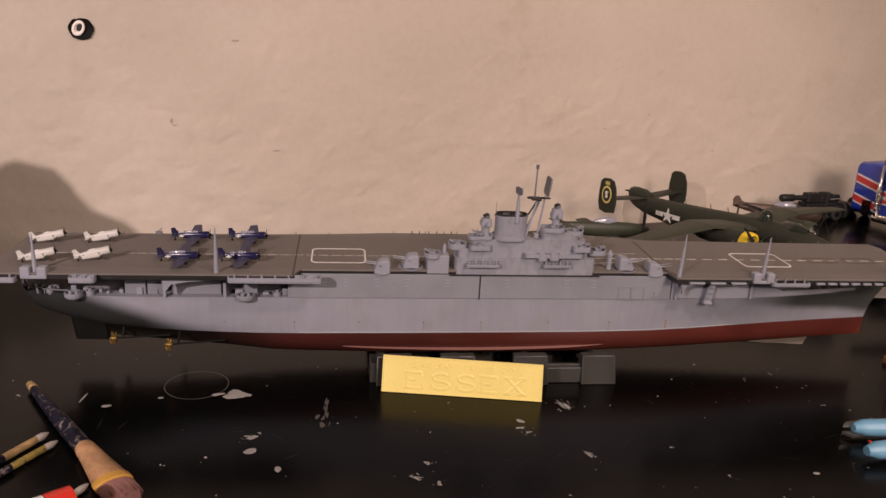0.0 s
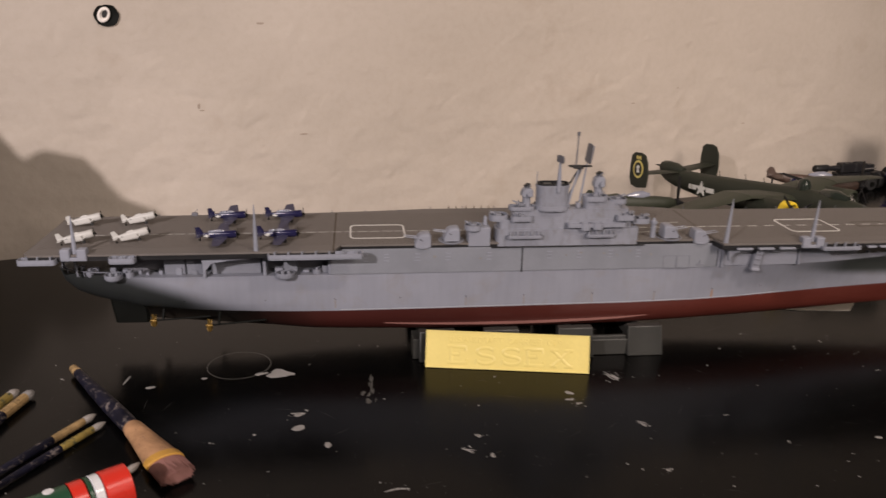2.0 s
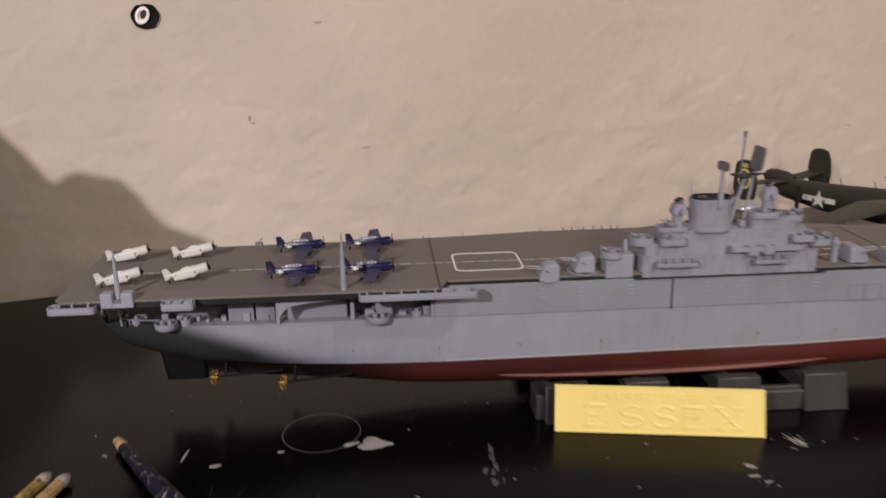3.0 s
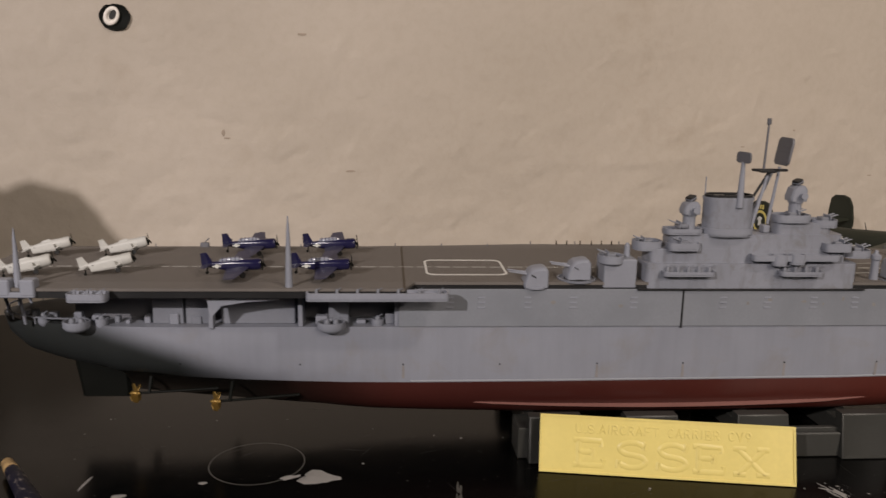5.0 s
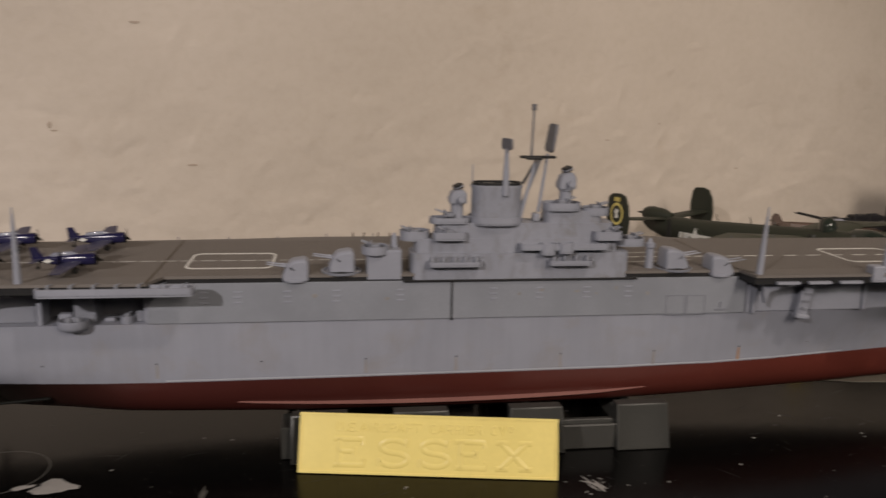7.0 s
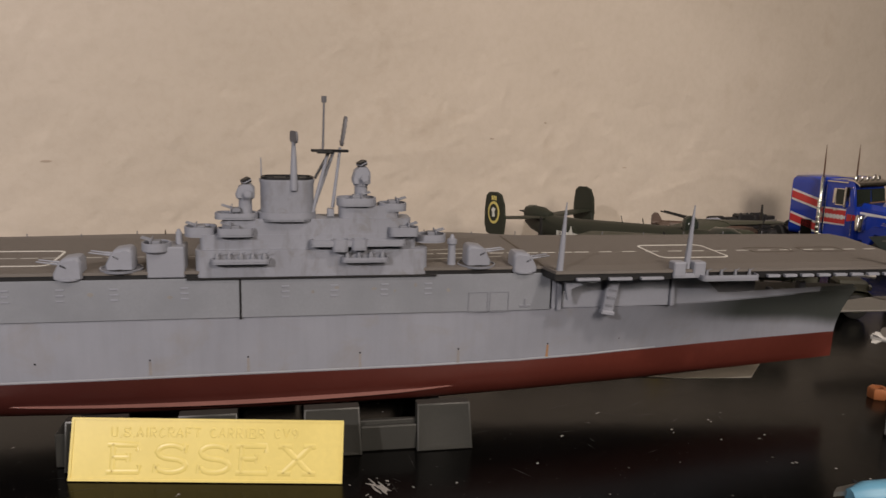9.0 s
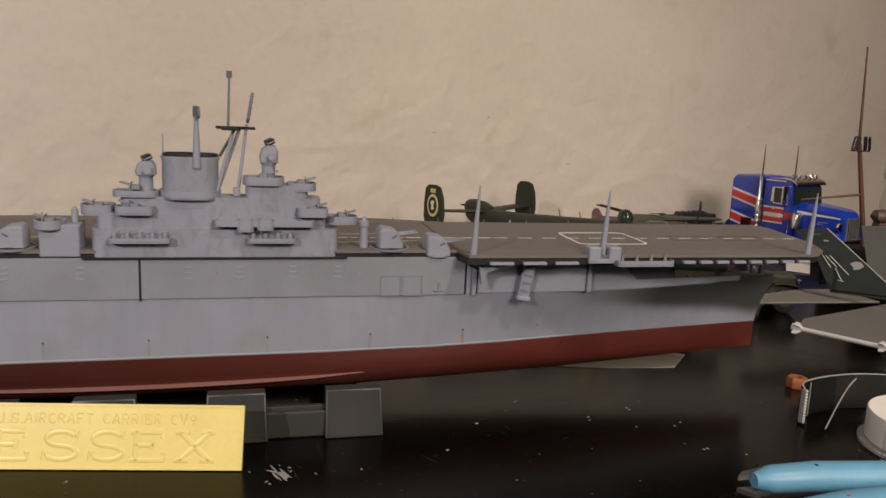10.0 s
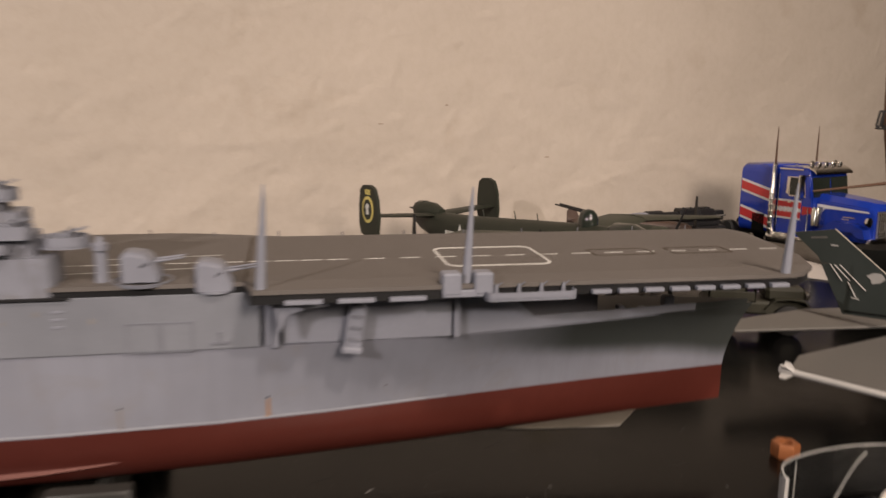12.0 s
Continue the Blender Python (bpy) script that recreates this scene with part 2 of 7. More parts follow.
M = {
    "grimed": grimed(),
    "plaster": plaster(),
    "table": table_black(),
    # brown stands for the slight shading in the chips of the wall
    "chip": paint("plaster_chip_shade", (0.34, 0.28, 0.225), 0.9, 0.3, 300),
    "missile": paint("missile_grey", (0.46, 0.45, 0.43), 0.5, 0.15),
    "hull": hull_grey(),
    "grey": paint("ship_grey", (0.229, 0.240, 0.281), 0.5, 0.16),
    "grey2": paint("ship_grey_dark", (0.175, 0.184, 0.215), 0.55, 0.2),
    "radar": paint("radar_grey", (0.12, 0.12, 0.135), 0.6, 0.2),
    "deck": paint("deck_stain", (0.138, 0.124, 0.114), 0.60, 0.22, 60, spec=0.3),
    "red": red_lead(),
    "side": paint("ship_grey_weathered", (0.196, 0.208, 0.236), 0.5, 0.2, 110),
    "strake": paint("waterline_ridge_grey", (0.30, 0.31, 0.34), 0.4, 0.15),
    # pale red takes in the glossy highlight along the bilge keel
    "keel": paint("pale_red_highlight", (0.22, 0.105, 0.09), 0.3, 0.25),
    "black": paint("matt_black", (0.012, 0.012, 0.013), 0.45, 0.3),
    "stand": paint("black_styrene", (0.036, 0.036, 0.033), 0.38, 0.3, 60, spec=0.3),
    "yellow": paint("yellow_styrene", (0.70, 0.58, 0.19), 0.36, 0.10, 60, grain=0.12),
    "white": paint("white_paint", (0.46, 0.455, 0.43), 0.5, 0.1),
    "line": paint("deck_marking_white", (0.62, 0.61, 0.58), 0.6, 0.2, 300),
    "dashline": paint("deck_marking_worn", (0.40, 0.39, 0.37), 0.6, 0.3, 300),
    "deckdark": paint("deck_marking_dark", (0.05, 0.035, 0.022), 0.6, 0.3, 300),
    "navy": paint("gloss_sea_blue", (0.012, 0.011, 0.044), 0.2, 0.35, 120),
    # wing blue, its base lightened for the grazing sheen on the upper face
    "navy_sheen": paint("sea_blue_sheen", (0.026, 0.025, 0.055), 0.42, 0.3, 120, spec=0.6),
    # opaque pale colour that holds the whitish highlights of the canopies
    "glaze": paint("pale_glazing_highlight", (0.24, 0.25, 0.30), 0.12, 0.3, 300, spec=0.9),
    "brass": paint("brass_paint", (0.27, 0.17, 0.045), 0.45, 0.3, 120, metal=0.6),
    "olive": paint("olive_drab", (0.020, 0.023, 0.015), 0.55, 0.3, 60),
    "olive2": paint("dark_green_camouflage", (0.030, 0.034, 0.022), 0.5, 0.35, 40),
    "khaki": paint("khaki_vehicle_paint", (0.034, 0.033, 0.022), 0.55, 0.35, 60),
    "tan": paint("earth_camouflage", (0.078, 0.048, 0.036), 0.5, 0.3, 60, dark=(0.030, 0.026, 0.019)),
    "decal": paint("decal_white", (0.62, 0.62, 0.58), 0.5, 0.1),
    "decaly": paint("decal_yellow", (0.62, 0.52, 0.16), 0.5, 0.1),
    "yel": paint("bright_yellow", (0.70, 0.50, 0.03), 0.4, 0.1),
    "blue": paint("gloss_truck_blue", (0.012, 0.042, 0.36), 0.12, 0.12, spec=0.8),
    "tred": paint("stripe_red", (0.55, 0.05, 0.05), 0.2, 0.1),
    "twhite": paint("stripe_white", (0.70, 0.70, 0.70), 0.2, 0.05),
    "chrome": paint("chrome_plate", (0.86, 0.84, 0.80), 0.16, 0.12, 80, metal=1.0, grain=0.8),
    "rubber": paint("black_rubber", (0.018, 0.018, 0.018), 0.7, 0.2),
    "brown": paint("mast_brown", (0.085, 0.040, 0.020), 0.45, 0.3, 80),
    "jetgreen": paint("jet_dark_green", (0.040, 0.050, 0.046), 0.45, 0.3, 60),
    "jetgrey": paint("jet_light_grey", (0.135, 0.128, 0.118), 0.5, 0.22, 60),
    "pliers": paint("light_blue_grip", (0.135, 0.335, 0.49), 0.42, 0.2, 60),
    "steel": paint("brushed_steel", (0.42, 0.40, 0.37), 0.32, 0.25, 60, metal=0.9),
    "copper": paint("copper_nut", (0.36, 0.13, 0.05), 0.4, 0.3, 300, metal=0.3),
    "handle": smeared("brush_handle_dark", (0.007, 0.007, 0.016), (0.20, 0.17, 0.155), 0.56),
    "rawwood": smeared("bare_wood", (0.36, 0.24, 0.11), (0.13, 0.09, 0.05), 0.54),
    "ferrule": smeared("stained_ferrule", (0.37, 0.21, 0.11), (0.10, 0.06, 0.06), 0.6),
    "ferrule2": paint("brass_band", (0.50, 0.27, 0.05), 0.4, 0.2, 120),
    "bristle": paint("pink_stained_bristle", (0.27, 0.13, 0.11), 0.8, 0.25, 400, grain=0.9),
    "tubered": paint("glue_cap_red", (0.62, 0.035, 0.02), 0.3, 0.08),
    "tubegreen": paint("tube_dark_green", (0.02, 0.07, 0.035), 0.3, 0.2),
    "spot": paint("dried_paint", (0.27, 0.255, 0.24), 0.7, 0.35, 400),
    "scratch": paint("scratched_lacquer", (0.030, 0.028, 0.026), 0.5, 0.4, 400),
    "ring": paint("faint_ring", (0.075, 0.07, 0.062), 0.6, 0.3, 400),
    "paper": paint("grey_paper", (0.30, 0.275, 0.235), 0.8, 0.35, 110),
    "tape": paint("white_tape", (0.83, 0.78, 0.72), 0.55, 0.06),
    "figure": paint("white_plaster_cast", (0.66, 0.62, 0.56), 0.6, 0.1),
    "cotton": paint("cotton_wool", (0.33, 0.30, 0.275), 0.9, 0.15, 300),
    "window": paint("cab_glass_dark", (0.02, 0.025, 0.02), 0.08, 0.2, spec=0.6),
    "room": paint("room_wall_paint", (0.24, 0.21, 0.175), 0.8, 0.1, 6),
    "clear": glassy("clear_plastic"),
    # pale plastic that carries the highlights on the clear shell's edges
    "bright_plastic": paint("plastic_edge_highlight", (0.40, 0.395, 0.38), 0.15, 0.4, 200, spec=0.7),
    "smear2": smeared("stained_gold_wood", (0.30, 0.22, 0.06), (0.05, 0.06, 0.04), 0.52),
    "skeg": paint("black_green_paint", (0.0045, 0.005, 0.004), 0.6, 0.3, spec=0.1),
    "rust_orange": paint("rust_orange", (0.30, 0.175, 0.10), 0.7, 0.3, 500),
    "rust_run": paint("rust_run", (0.228, 0.215, 0.215), 0.7, 0.3, 500),
    "rust": paint("rust_stain", (0.214, 0.205, 0.200), 0.7, 0.3, 500),
}

# ---- mesh tools ----


def part(name, bm, mat, parent=None, label="", smooth=True, scale=MM):
    """Links a bmesh given in millimetres as one mesh object."""
    for v in bm.verts:
        v.co *= scale
    bmesh.ops.recalc_face_normals(bm, faces=bm.faces[:])
    me = bpy.data.meshes.new(name)
    bm.to_mesh(me)
    bm.free()
    if smooth:
        me.polygons.foreach_set("use_smooth", [True] * len(me.polygons))
        me.set_sharp_from_angle(angle=radians(35))
    me.materials.append(M[mat])
    ob = new(name, me)
    ob.parent = parent
    return tagged(ob, label) if label else ob


def thing(name, label, category, at=(0, 0, 0), turn=(0, 0, 0), group="", kind=""):
    ob = new(name)
    ob.empty_display_size = 0.01
    ob.matrix_world = Matrix.Translation(W(*at)) @ pose(0, 0, 0, *turn)
    return tagged(ob, label, category, group, kind)


def box(bm, x0, x1, y0, y1, z0, z1, bev=0.25, m=None):
    r = bmesh.ops.create_cube(bm, size=1.0)
    vs = r["verts"]
    for v in vs:
        v.co = Vector(((x0 + x1) / 2 + v.co.x * (x1 - x0), (y0 + y1) / 2 + v.co.y * (y1 - y0), (z0 + z1) / 2 + v.co.z * (z1 - z0)))
    if bev:
        es = list({e for v in vs for e in v.link_edges})
        out = bmesh.ops.bevel(bm, geom=es, offset=min(bev, 0.3 * min(x1 - x0, y1 - y0, z1 - z0)), segments=1, affect="EDGES")
        vs = list({v for f in out["faces"] for v in f.verts} | {v for v in vs if v.is_valid})
    if m is not None:
        for v in vs:
            v.co = m @ v.co
    return vs


def rod(bm, a, b, r0, r1=None, n=10, caps=True):
    a, b = Vector(a), Vector(b)
    r1 = r0 if r1 is None else r1
    turn = (b - a).to_track_quat("Z", "Y").to_matrix()
    rings = []
    for p, r in ((a, r0), (b, r1)):
        rings.append([bm.verts.new(p + turn @ Vector((r * math.cos(2 * math.pi * k / n), r * math.sin(2 * math.pi * k / n), 0))) for k in range(n)])
    for k in range(n):
        bm.faces.new((rings[0][k], rings[0][(k + 1) % n], rings[1][(k + 1) % n], rings[1][k]))
    if caps:
        bm.faces.new(rings[0][::-1])
        bm.faces.new(rings[1])


def loft(bm, rings, close=True, caps=True):
    """Skins rings of equal length, each a list of points."""
    rows = [[bm.verts.new(Vector(p)) for p in ring] for ring in rings]
    n = len(rows[0])
    for a, b in zip(rows, rows[1:]):
        for k in range(n if close else n - 1):
            bm.faces.new((a[k], a[(k + 1) % n], b[(k + 1) % n], b[k]))
    if caps:
        bm.faces.new(rows[0][::-1])
        bm.faces.new(rows[-1])
    return rows


def lathe(bm, profile, centre=(0, 0, 0), n=20, m=None, caps=True):
    """Turns (radius, height) pairs round an upright axis."""
    c = Vector(centre)
    rings = [[c + Vector((max(r, 0.01) * math.cos(2 * math.pi * k / n), max(r, 0.01) * math.sin(2 * math.pi * k / n), h)) for k in range(n)] for r, h in profile]
    if m is not None:
        rings = [[m @ p for p in ring] for ring in rings]
    return loft(bm, rings, caps=caps)


def slab(bm, outline, z0, z1):
    loft(bm, [[(x, y, z0) for x, y in outline], [(x, y, z1) for x, y in outline]])


def ellipse_ring(x, cy, cz, ry, rz, n=14, sq=2.0):
    pts = []
    for k in range(n):
        a = 2 * math.pi * k / n
        c, s = math.cos(a), math.sin(a)
        pts.append((x, cy + ry * math.copysign(abs(c) ** (2 / sq), c), cz + rz * math.copysign(abs(s) ** (2 / sq), s)))
    return pts


def tub(bm, x, y, z0, h, r, wall=0.6, n=16, sx=1.0):
    """An open gun tub: floor, wall with thickness."""
    m = Matrix.Translation((x, y, 0)) @ Matrix.Diagonal((sx, 1, 1, 1))
    lathe(bm, [(r * 0.9, z0), (r, z0 + 0.5), (r, z0 + h), (r - wall, z0 + h), (r - wall, z0 + 0.8), (0, z0 + 0.8)], n=n, m=m)


def surface(bm, root, tip, thick):
    """A wing or fin: (leading point, trailing point) at root and tip, with a thin lens section."""
    rings = []
    for (le, te), t in ((root, thick), (tip, thick * 0.5)):
        le, te = Vector(le), Vector(te)
        span = Vector(tip[0]) - Vector(root[0])
        nrm = (te - le).cross(span).normalized()
        rings.append([le, le.lerp(te, 0.12) + nrm * t * 0.42, le.lerp(te, 0.4) + nrm * t * 0.5, te, le.lerp(te, 0.4) - nrm * t * 0.5, le.lerp(te, 0.12) - nrm * t * 0.42])
    loft(bm, rings)


def rounded(x0, x1, y0, y1, r, n=5):
    pts = []
    for cx, cy, a0 in ((x1 - r, y1 - r, 0), (x0 + r, y1 - r, 90), (x0 + r, y0 + r, 180), (x1 - r, y0 + r, 270)):
        for k in range(n + 1):
            a = radians(a0 + 90 * k / n)
            pts.append((cx + r * math.cos(a), cy + r * math.sin(a)))
    return pts


def frame_line(bm, outer, inner, z0, z1):
    n = len(outer)
    rows = []
    for pts, z in ((outer, z0), (outer, z1), (inner, z1), (inner, z0)):
        rows.append([bm.verts.new((x, y, z)) for x, y in pts])
    for a, b in zip(rows, rows[1:] + rows[:1]):
        for k in range(n):
            bm.faces.new((a[k], a[(k + 1) % n], b[(k + 1) % n], b[k]))


def B():
    return bmesh.new()


# ---- the room ----
WU = Vector((0.9604, 0.2785, 0))       # along the wall behind the bench
WN = Vector((0.2785, -0.9604, 0))      # out of that wall
WALL0 = Vector((-404.0, 204.5, 0))
TABLE_GAP = 29.0                       # the table stands this far off the wall


def on_wall(x, z, out=0.0):
    """A place on the plaster wall, in millimetres, by its x and its height."""
    s = (x + 404.0) / WU.x
    return WALL0 + WU * s + WN * out + Vector((0, 0, z))


trng = random.Random(11)
TROWEL = []                            # raised drag marks of the trowel: place, heading, length, width, height
for _ in range(340):
    turn = radians(trng.gauss(18, 30))
    low = trng.random() < 0.7
    TROWEL.append((trng.uniform(-80, 1280), trng.uniform(20, 190) if low else trng.uniform(120, 380), math.cos(turn), math.sin(turn), trng.uniform(4, 17), trng.uniform(1.6, 4.2), trng.choice((-1, 1, 1)) * trng.uniform(0.15, 0.68) * (1.0 if low else 0.55)))
for _ in range(90):
    TROWEL.append((trng.uniform(-80, 1280), trng.uniform(10, 300), 1.0, 0.0, trng.uniform(1.2, 3.0), trng.uniform(1.2, 2.4), -trng.uniform(0.4, 1.3)))


def stroke(ds, dz, mark):
    """Height of one drag mark at a distance from it: a soft flank and a steeper one."""
    _, _, ca, sa, fl, fw, fh = mark
    a = (ds * ca + dz * sa) / fl
    b = (dz * ca - ds * sa) / fw
    b = np.where(b > 0, b * 2.2, b)
    return fh * np.exp(-a * a * 1.5 - b * b)


def wall_swell(s, z):
    """Slow unevenness of the plaster."""
    low = max(0.0, min(1.0, (190 - z) / 120))
    q2 = Vector((s * 0.035, z * 0.05, 9.0))
    ridge = 1.0 - abs(noise.noise(Vector((s * 0.012 + z * 0.006, z * 0.022, 5.0)))) * 4.0
    return 2.4 * noise.noise(Vector((s * 0.008, z * 0.011, 3.0))) + (0.3 + 0.55 * low) * noise.noise(q2) + (0.12 + 0.2 * low) * noise.noise(q2 * 2.7) + 0.55 * low * max(0.0, ridge)


def wall_relief(s, z):
    return wall_swell(s, z) + sum(float(stroke(s - m[0], z - m[1], m)) for m in TROWEL if abs(s - m[0]) < 60 and abs(z - m[1]) < 60)


def build_room():
    bm = B()
    s0, s1, z0, z1 = -900.0, 2300.0, -60.0, 1000.0
    cols = np.concatenate([np.arange(s0, -100, 10.0), np.arange(-100, 1300, 2.2), np.linspace(1300, s1, 50)])
    lows = np.concatenate([np.arange(z0, 0, 6.0), np.arange(0, 345, 2.4), np.arange(345, 480, 9.0), np.linspace(480, z1, 12)])
    relief = np.array([[wall_swell(c, z) for c in cols] for z in lows])
    for mark in TROWEL:
        reach = 2.2 * max(mark[4], mark[5])
        i0, i1 = np.searchsorted(lows, (mark[1] - reach, mark[1] + reach))
        j0, j1 = np.searchsorted(cols, (mark[0] - reach, mark[0] + reach))
        relief[i0:i1, j0:j1] += stroke(cols[None, j0:j1] - mark[0], lows[i0:i1, None] - mark[1], mark)
    rows = []
    for z, heights in zip(lows, relief):
        rows.append([bm.verts.new(WALL0 + WU * float(c) + WN * float(h) + Vector((OX * 1000, OY * 1000, float(z)))) for c, h in zip(cols, heights)])
    for a, b in zip(rows, rows[1:]):
        for k in range(len(a) - 1):
            bm.faces.new((a[k], a[k + 1], b[k + 1], b[k]))
    front = [rows[0][0], rows[0][-1], rows[-1][-1], rows[-1][0]]
    back = [bm.verts.new(v.co - WN * 120) for v in front]
    for i, j in ((0, 1), (1, 2), (2, 3), (3, 0)):
        if (i, j) == (0, 1):
            edge = rows[0]
        elif (i, j) == (1, 2):
            edge = [r[-1] for r in rows]
        elif (i, j) == (2, 3):
            edge = rows[-1][::-1]
        else:
            edge = [r[0] for r in rows][::-1]
        bm.faces.new(edge[::-1] + [back[i], back[j]])
    bm.faces.new(back)
    tagged(part("wall_north", bm, "plaster"), "uneven cream plaster wall behind the workbench", "wall", kind="structure")

    def plain(name, corners, label):
        b2 = B()
        lo = [Vector(c) for c in corners]
        nrm = (lo[1] - lo[0]).cross(lo[2] - lo[0]).normalized()
        loft(b2, [lo, [p - nrm * 100 for p in lo]])
        tagged(part(name, b2, "room", None), label, name.split("_")[0], kind="structure")

    a = WALL0 + WU * -900 + Vector((OX, OY, 0)) * 1000
    c = WALL0 + WU * 2300 + Vector((OX, OY, 0)) * 1000
    d = c + WN * 2800
    e = a + WN * 2800
    up = Vector((0, 0, 1650))
    dn = Vector((0, 0, -750))
    plain("wall_west", [a + dn, a + up, e + up, e + dn], "plain painted side wall")
    plain("wall_south", [e + dn, e + up, d + up, d + dn], "plain painted wall behind the bench")
    plain("wall_east", [d + dn, d + up, c + up, c + dn], "plain painted side wall")
    plain("floor", [a + dn, e + dn, d + dn, c + dn], "plain floor")
    plain("ceiling", [a + up, c + up, d + up, e + up], "plain painted ceiling")
    b3 = B()
    top = Vector((0, 0, 1000))
    lo = [a + top, c + top, c + up, a + up]
    loft(b3, [lo, [p - WN * 100 for p in lo]])
    tagged(part("wall_upper", b3, "room"), "upper part of the plaster wall", "wall", kind="structure")
    b4 = B()
    low = Vector((0, 0, -60.5))
    lo = [a + dn, c + dn, c + low, a + low]
    loft(b4, [lo, [p - WN * 100 for p in lo]])
    tagged(part("wall_lower", b4, "room"), "plain wall below the worktable", "wall", kind="structure")


build_room()


def build_table():
    t = thing("worktable", "glossy black worktable top spotted with dried paint", "table")
    bm = B()
    o = [WALL0 + WU * -800 + WN * TABLE_GAP, WALL0 + WU * 1500 + WN * TABLE_GAP, WALL0 + WU * 1500 + WN * 800, WALL0 + WU * -800 + WN * 800]
    loft(bm, [[(p.x, p.y, -30) for p in o], [(p.x, p.y, 0) for p in o]])
    part("tabletop", bm, "table", t)
    for k, (s, d) in enumerate(((-700, 80), (1400, 80), (1400, 720), (-700, 720))):
        bm = B()
        p = WALL0 + WU * s + WN * d
        box(bm, p.x - 25, p.x + 25, p.y - 25, p.y + 25, -749, -30.5, 3)
        part("leg", bm, "black", t)
    rng = random.Random(4)

    def splat(x, y, rx, ry, rot=0.0, mat="spot", h=0.25, jag=0.35):
        bm = B()
        n = 18
        ph = [rng.uniform(0, 6.3) for _ in range(3)]
        pts = []
        for k in range(n):
            a = 2 * math.pi * k / n
            w = 1 + jag * (0.5 * math.sin(2 * a + ph[0]) + 0.35 * math.sin(3 * a + ph[1]) + 0.25 * math.sin(5 * a + ph[2]))
            u, v = rx * w * math.cos(a), ry * w * math.sin(a)
            c, s = math.cos(rot), math.sin(rot)
            pts.append((x + u * c - v * s, y + u * s + v * c))
        mid = (sum(p[0] for p in pts) / n, sum(p[1] for p in pts) / n)
        inner = [(mid[0] + 0.6 * (px - mid[0]), mid[1] + 0.6 * (py - mid[1])) for px, py in pts]
        loft(bm, [[(px, py, 0.02) for px, py in pts], [(px, py, h * 0.6) for px, py in pts], [(px, py, h) for px, py in inner]])
        part("paint_spot", bm, mat, t)

    for x, y, rx, ry, rot in (
        (-218, -58, 2.4, 1.5, 0.2), (-191, -49, 1.5, 1.1, 0), (-135, -108, 3.4, 2.6, 0.3), (-137, -94, 4.2, 2.0, 0.3), (-120, -125, 1.6, 2.6, 0.3),
        (-47, -123, 1.4, 2.2, 0.2), (-43, -141, 1.2, 1.8, 0), (-54, -134, 0.5, 4.5, 1.0), (10, -82, 2.2, 2.0, 0), (38, -62, 0.7, 6.0, 0.6), (8, -89, 2.6, 1.0, 0),
        (35, -159, 2.4, 1.2, 0.4), (85, -112, 1.2, 0.7, 0), (104, -140, 0.9, 0.8, 0), (151, -140, 1.6, 1.2, 0), (167, -32, 1.0, 0.7, 0), (-233, -48, 0.7, 5.5, -0.1),
        (-156, -113, 0.8, 0.8, 0), (-176, -119, 0.8, 1.0, 0), (-269, -44, 1.0, 1.4, 0), (38, -118, 0.6, 4.0, 0.9), (-89, -164, 6.0, 0.7, 0.1), (18, -153, 0.9, 0.7, 0),
        (-132, -90, 1.0, 0.7, 0), (118, -31, 0.8, 0.6, 0), (100, -54, 0.9, 0.7, 0), (198, -68, 0.9, 0.6, 0), (40, -64, 0.8, 5.0, 0.8), (142, -10, 0.8, 0.5, 0),
        (188, -24, 1.0, 0.6, 0), (203, -42, 0.7, 0.5, 0), (-28, -59, 0.8, 0.6, 0), (12, -94, 3.0, 0.9, 0.5)):
        # each spot is a broken cluster of flecks round a few larger ones
        size = max(rx, ry)
        if (x, y) in ((-218, -58), (-191, -49), (-135, -108), (-156, -113), (-233, -48), (151, -140), (-120, -125)):
            splat(x, y, rx * (1.0 if x != -233 else 0.8), ry * 0.95, rot, "spot", 0.2, 0.16)
            continue
        for _ in range(3 if size > 1.2 else 1):
            splat(x + rng.gauss(0, rx * 0.32), y + rng.gauss(0, ry * 0.32), rx * rng.uniform(0.5, 0.72), ry * rng.uniform(0.5, 0.72), rot + rng.uniform(-0.4, 0.4), "spot", 0.2, 0.5)
        for _ in range(int(size * 1.4)):
            fr2 = rng.uniform(0.15, 0.42)
            splat(x + rng.gauss(0, size * 1.1), y + rng.gauss(0, size * 1.0), fr2 * rng.uniform(0.8, 2.0), fr2, rng.uniform(0, 3), rng.choice(["spot", "ring", "spot"]), 0.1, 0.6)
    for _ in range(90):
        x, y = rng.uniform(-280, 300), rng.uniform(-200, 20)
        splat(x, y, rng.uniform(0.25, 0.6), rng.uniform(0.25, 0.55), rng.uniform(0, 3), "ring" if rng.random() < 0.6 else "spot", 0.1)
    bm = B()
    for _ in range(2600):
        x, y, r = rng.uniform(-330, 420), rng.uniform(-230, 60), rng.uniform(0.08, 0.26)
        a0, k2 = rng.uniform(0, 6.3), rng.uniform(0.4, 1.0)
        pts = [(x + r * math.cos(a0 + a), y + r * k2 * math.sin(a0 + a)) for a in (0, 1.3, 2.6, 3.9, 5.2)]
        bm.faces.new([bm.verts.new((px, py, 0.05)) for px, py in pts])
    tagged(part("dust", bm, "ring", t), "fine dust flecks", kind="stuff")
    bm = B()
    for _ in range(120):
        x, y, a0 = rng.uniform(-320, 400), rng.uniform(-225, 40), rng.gauss(0.3, 0.9)
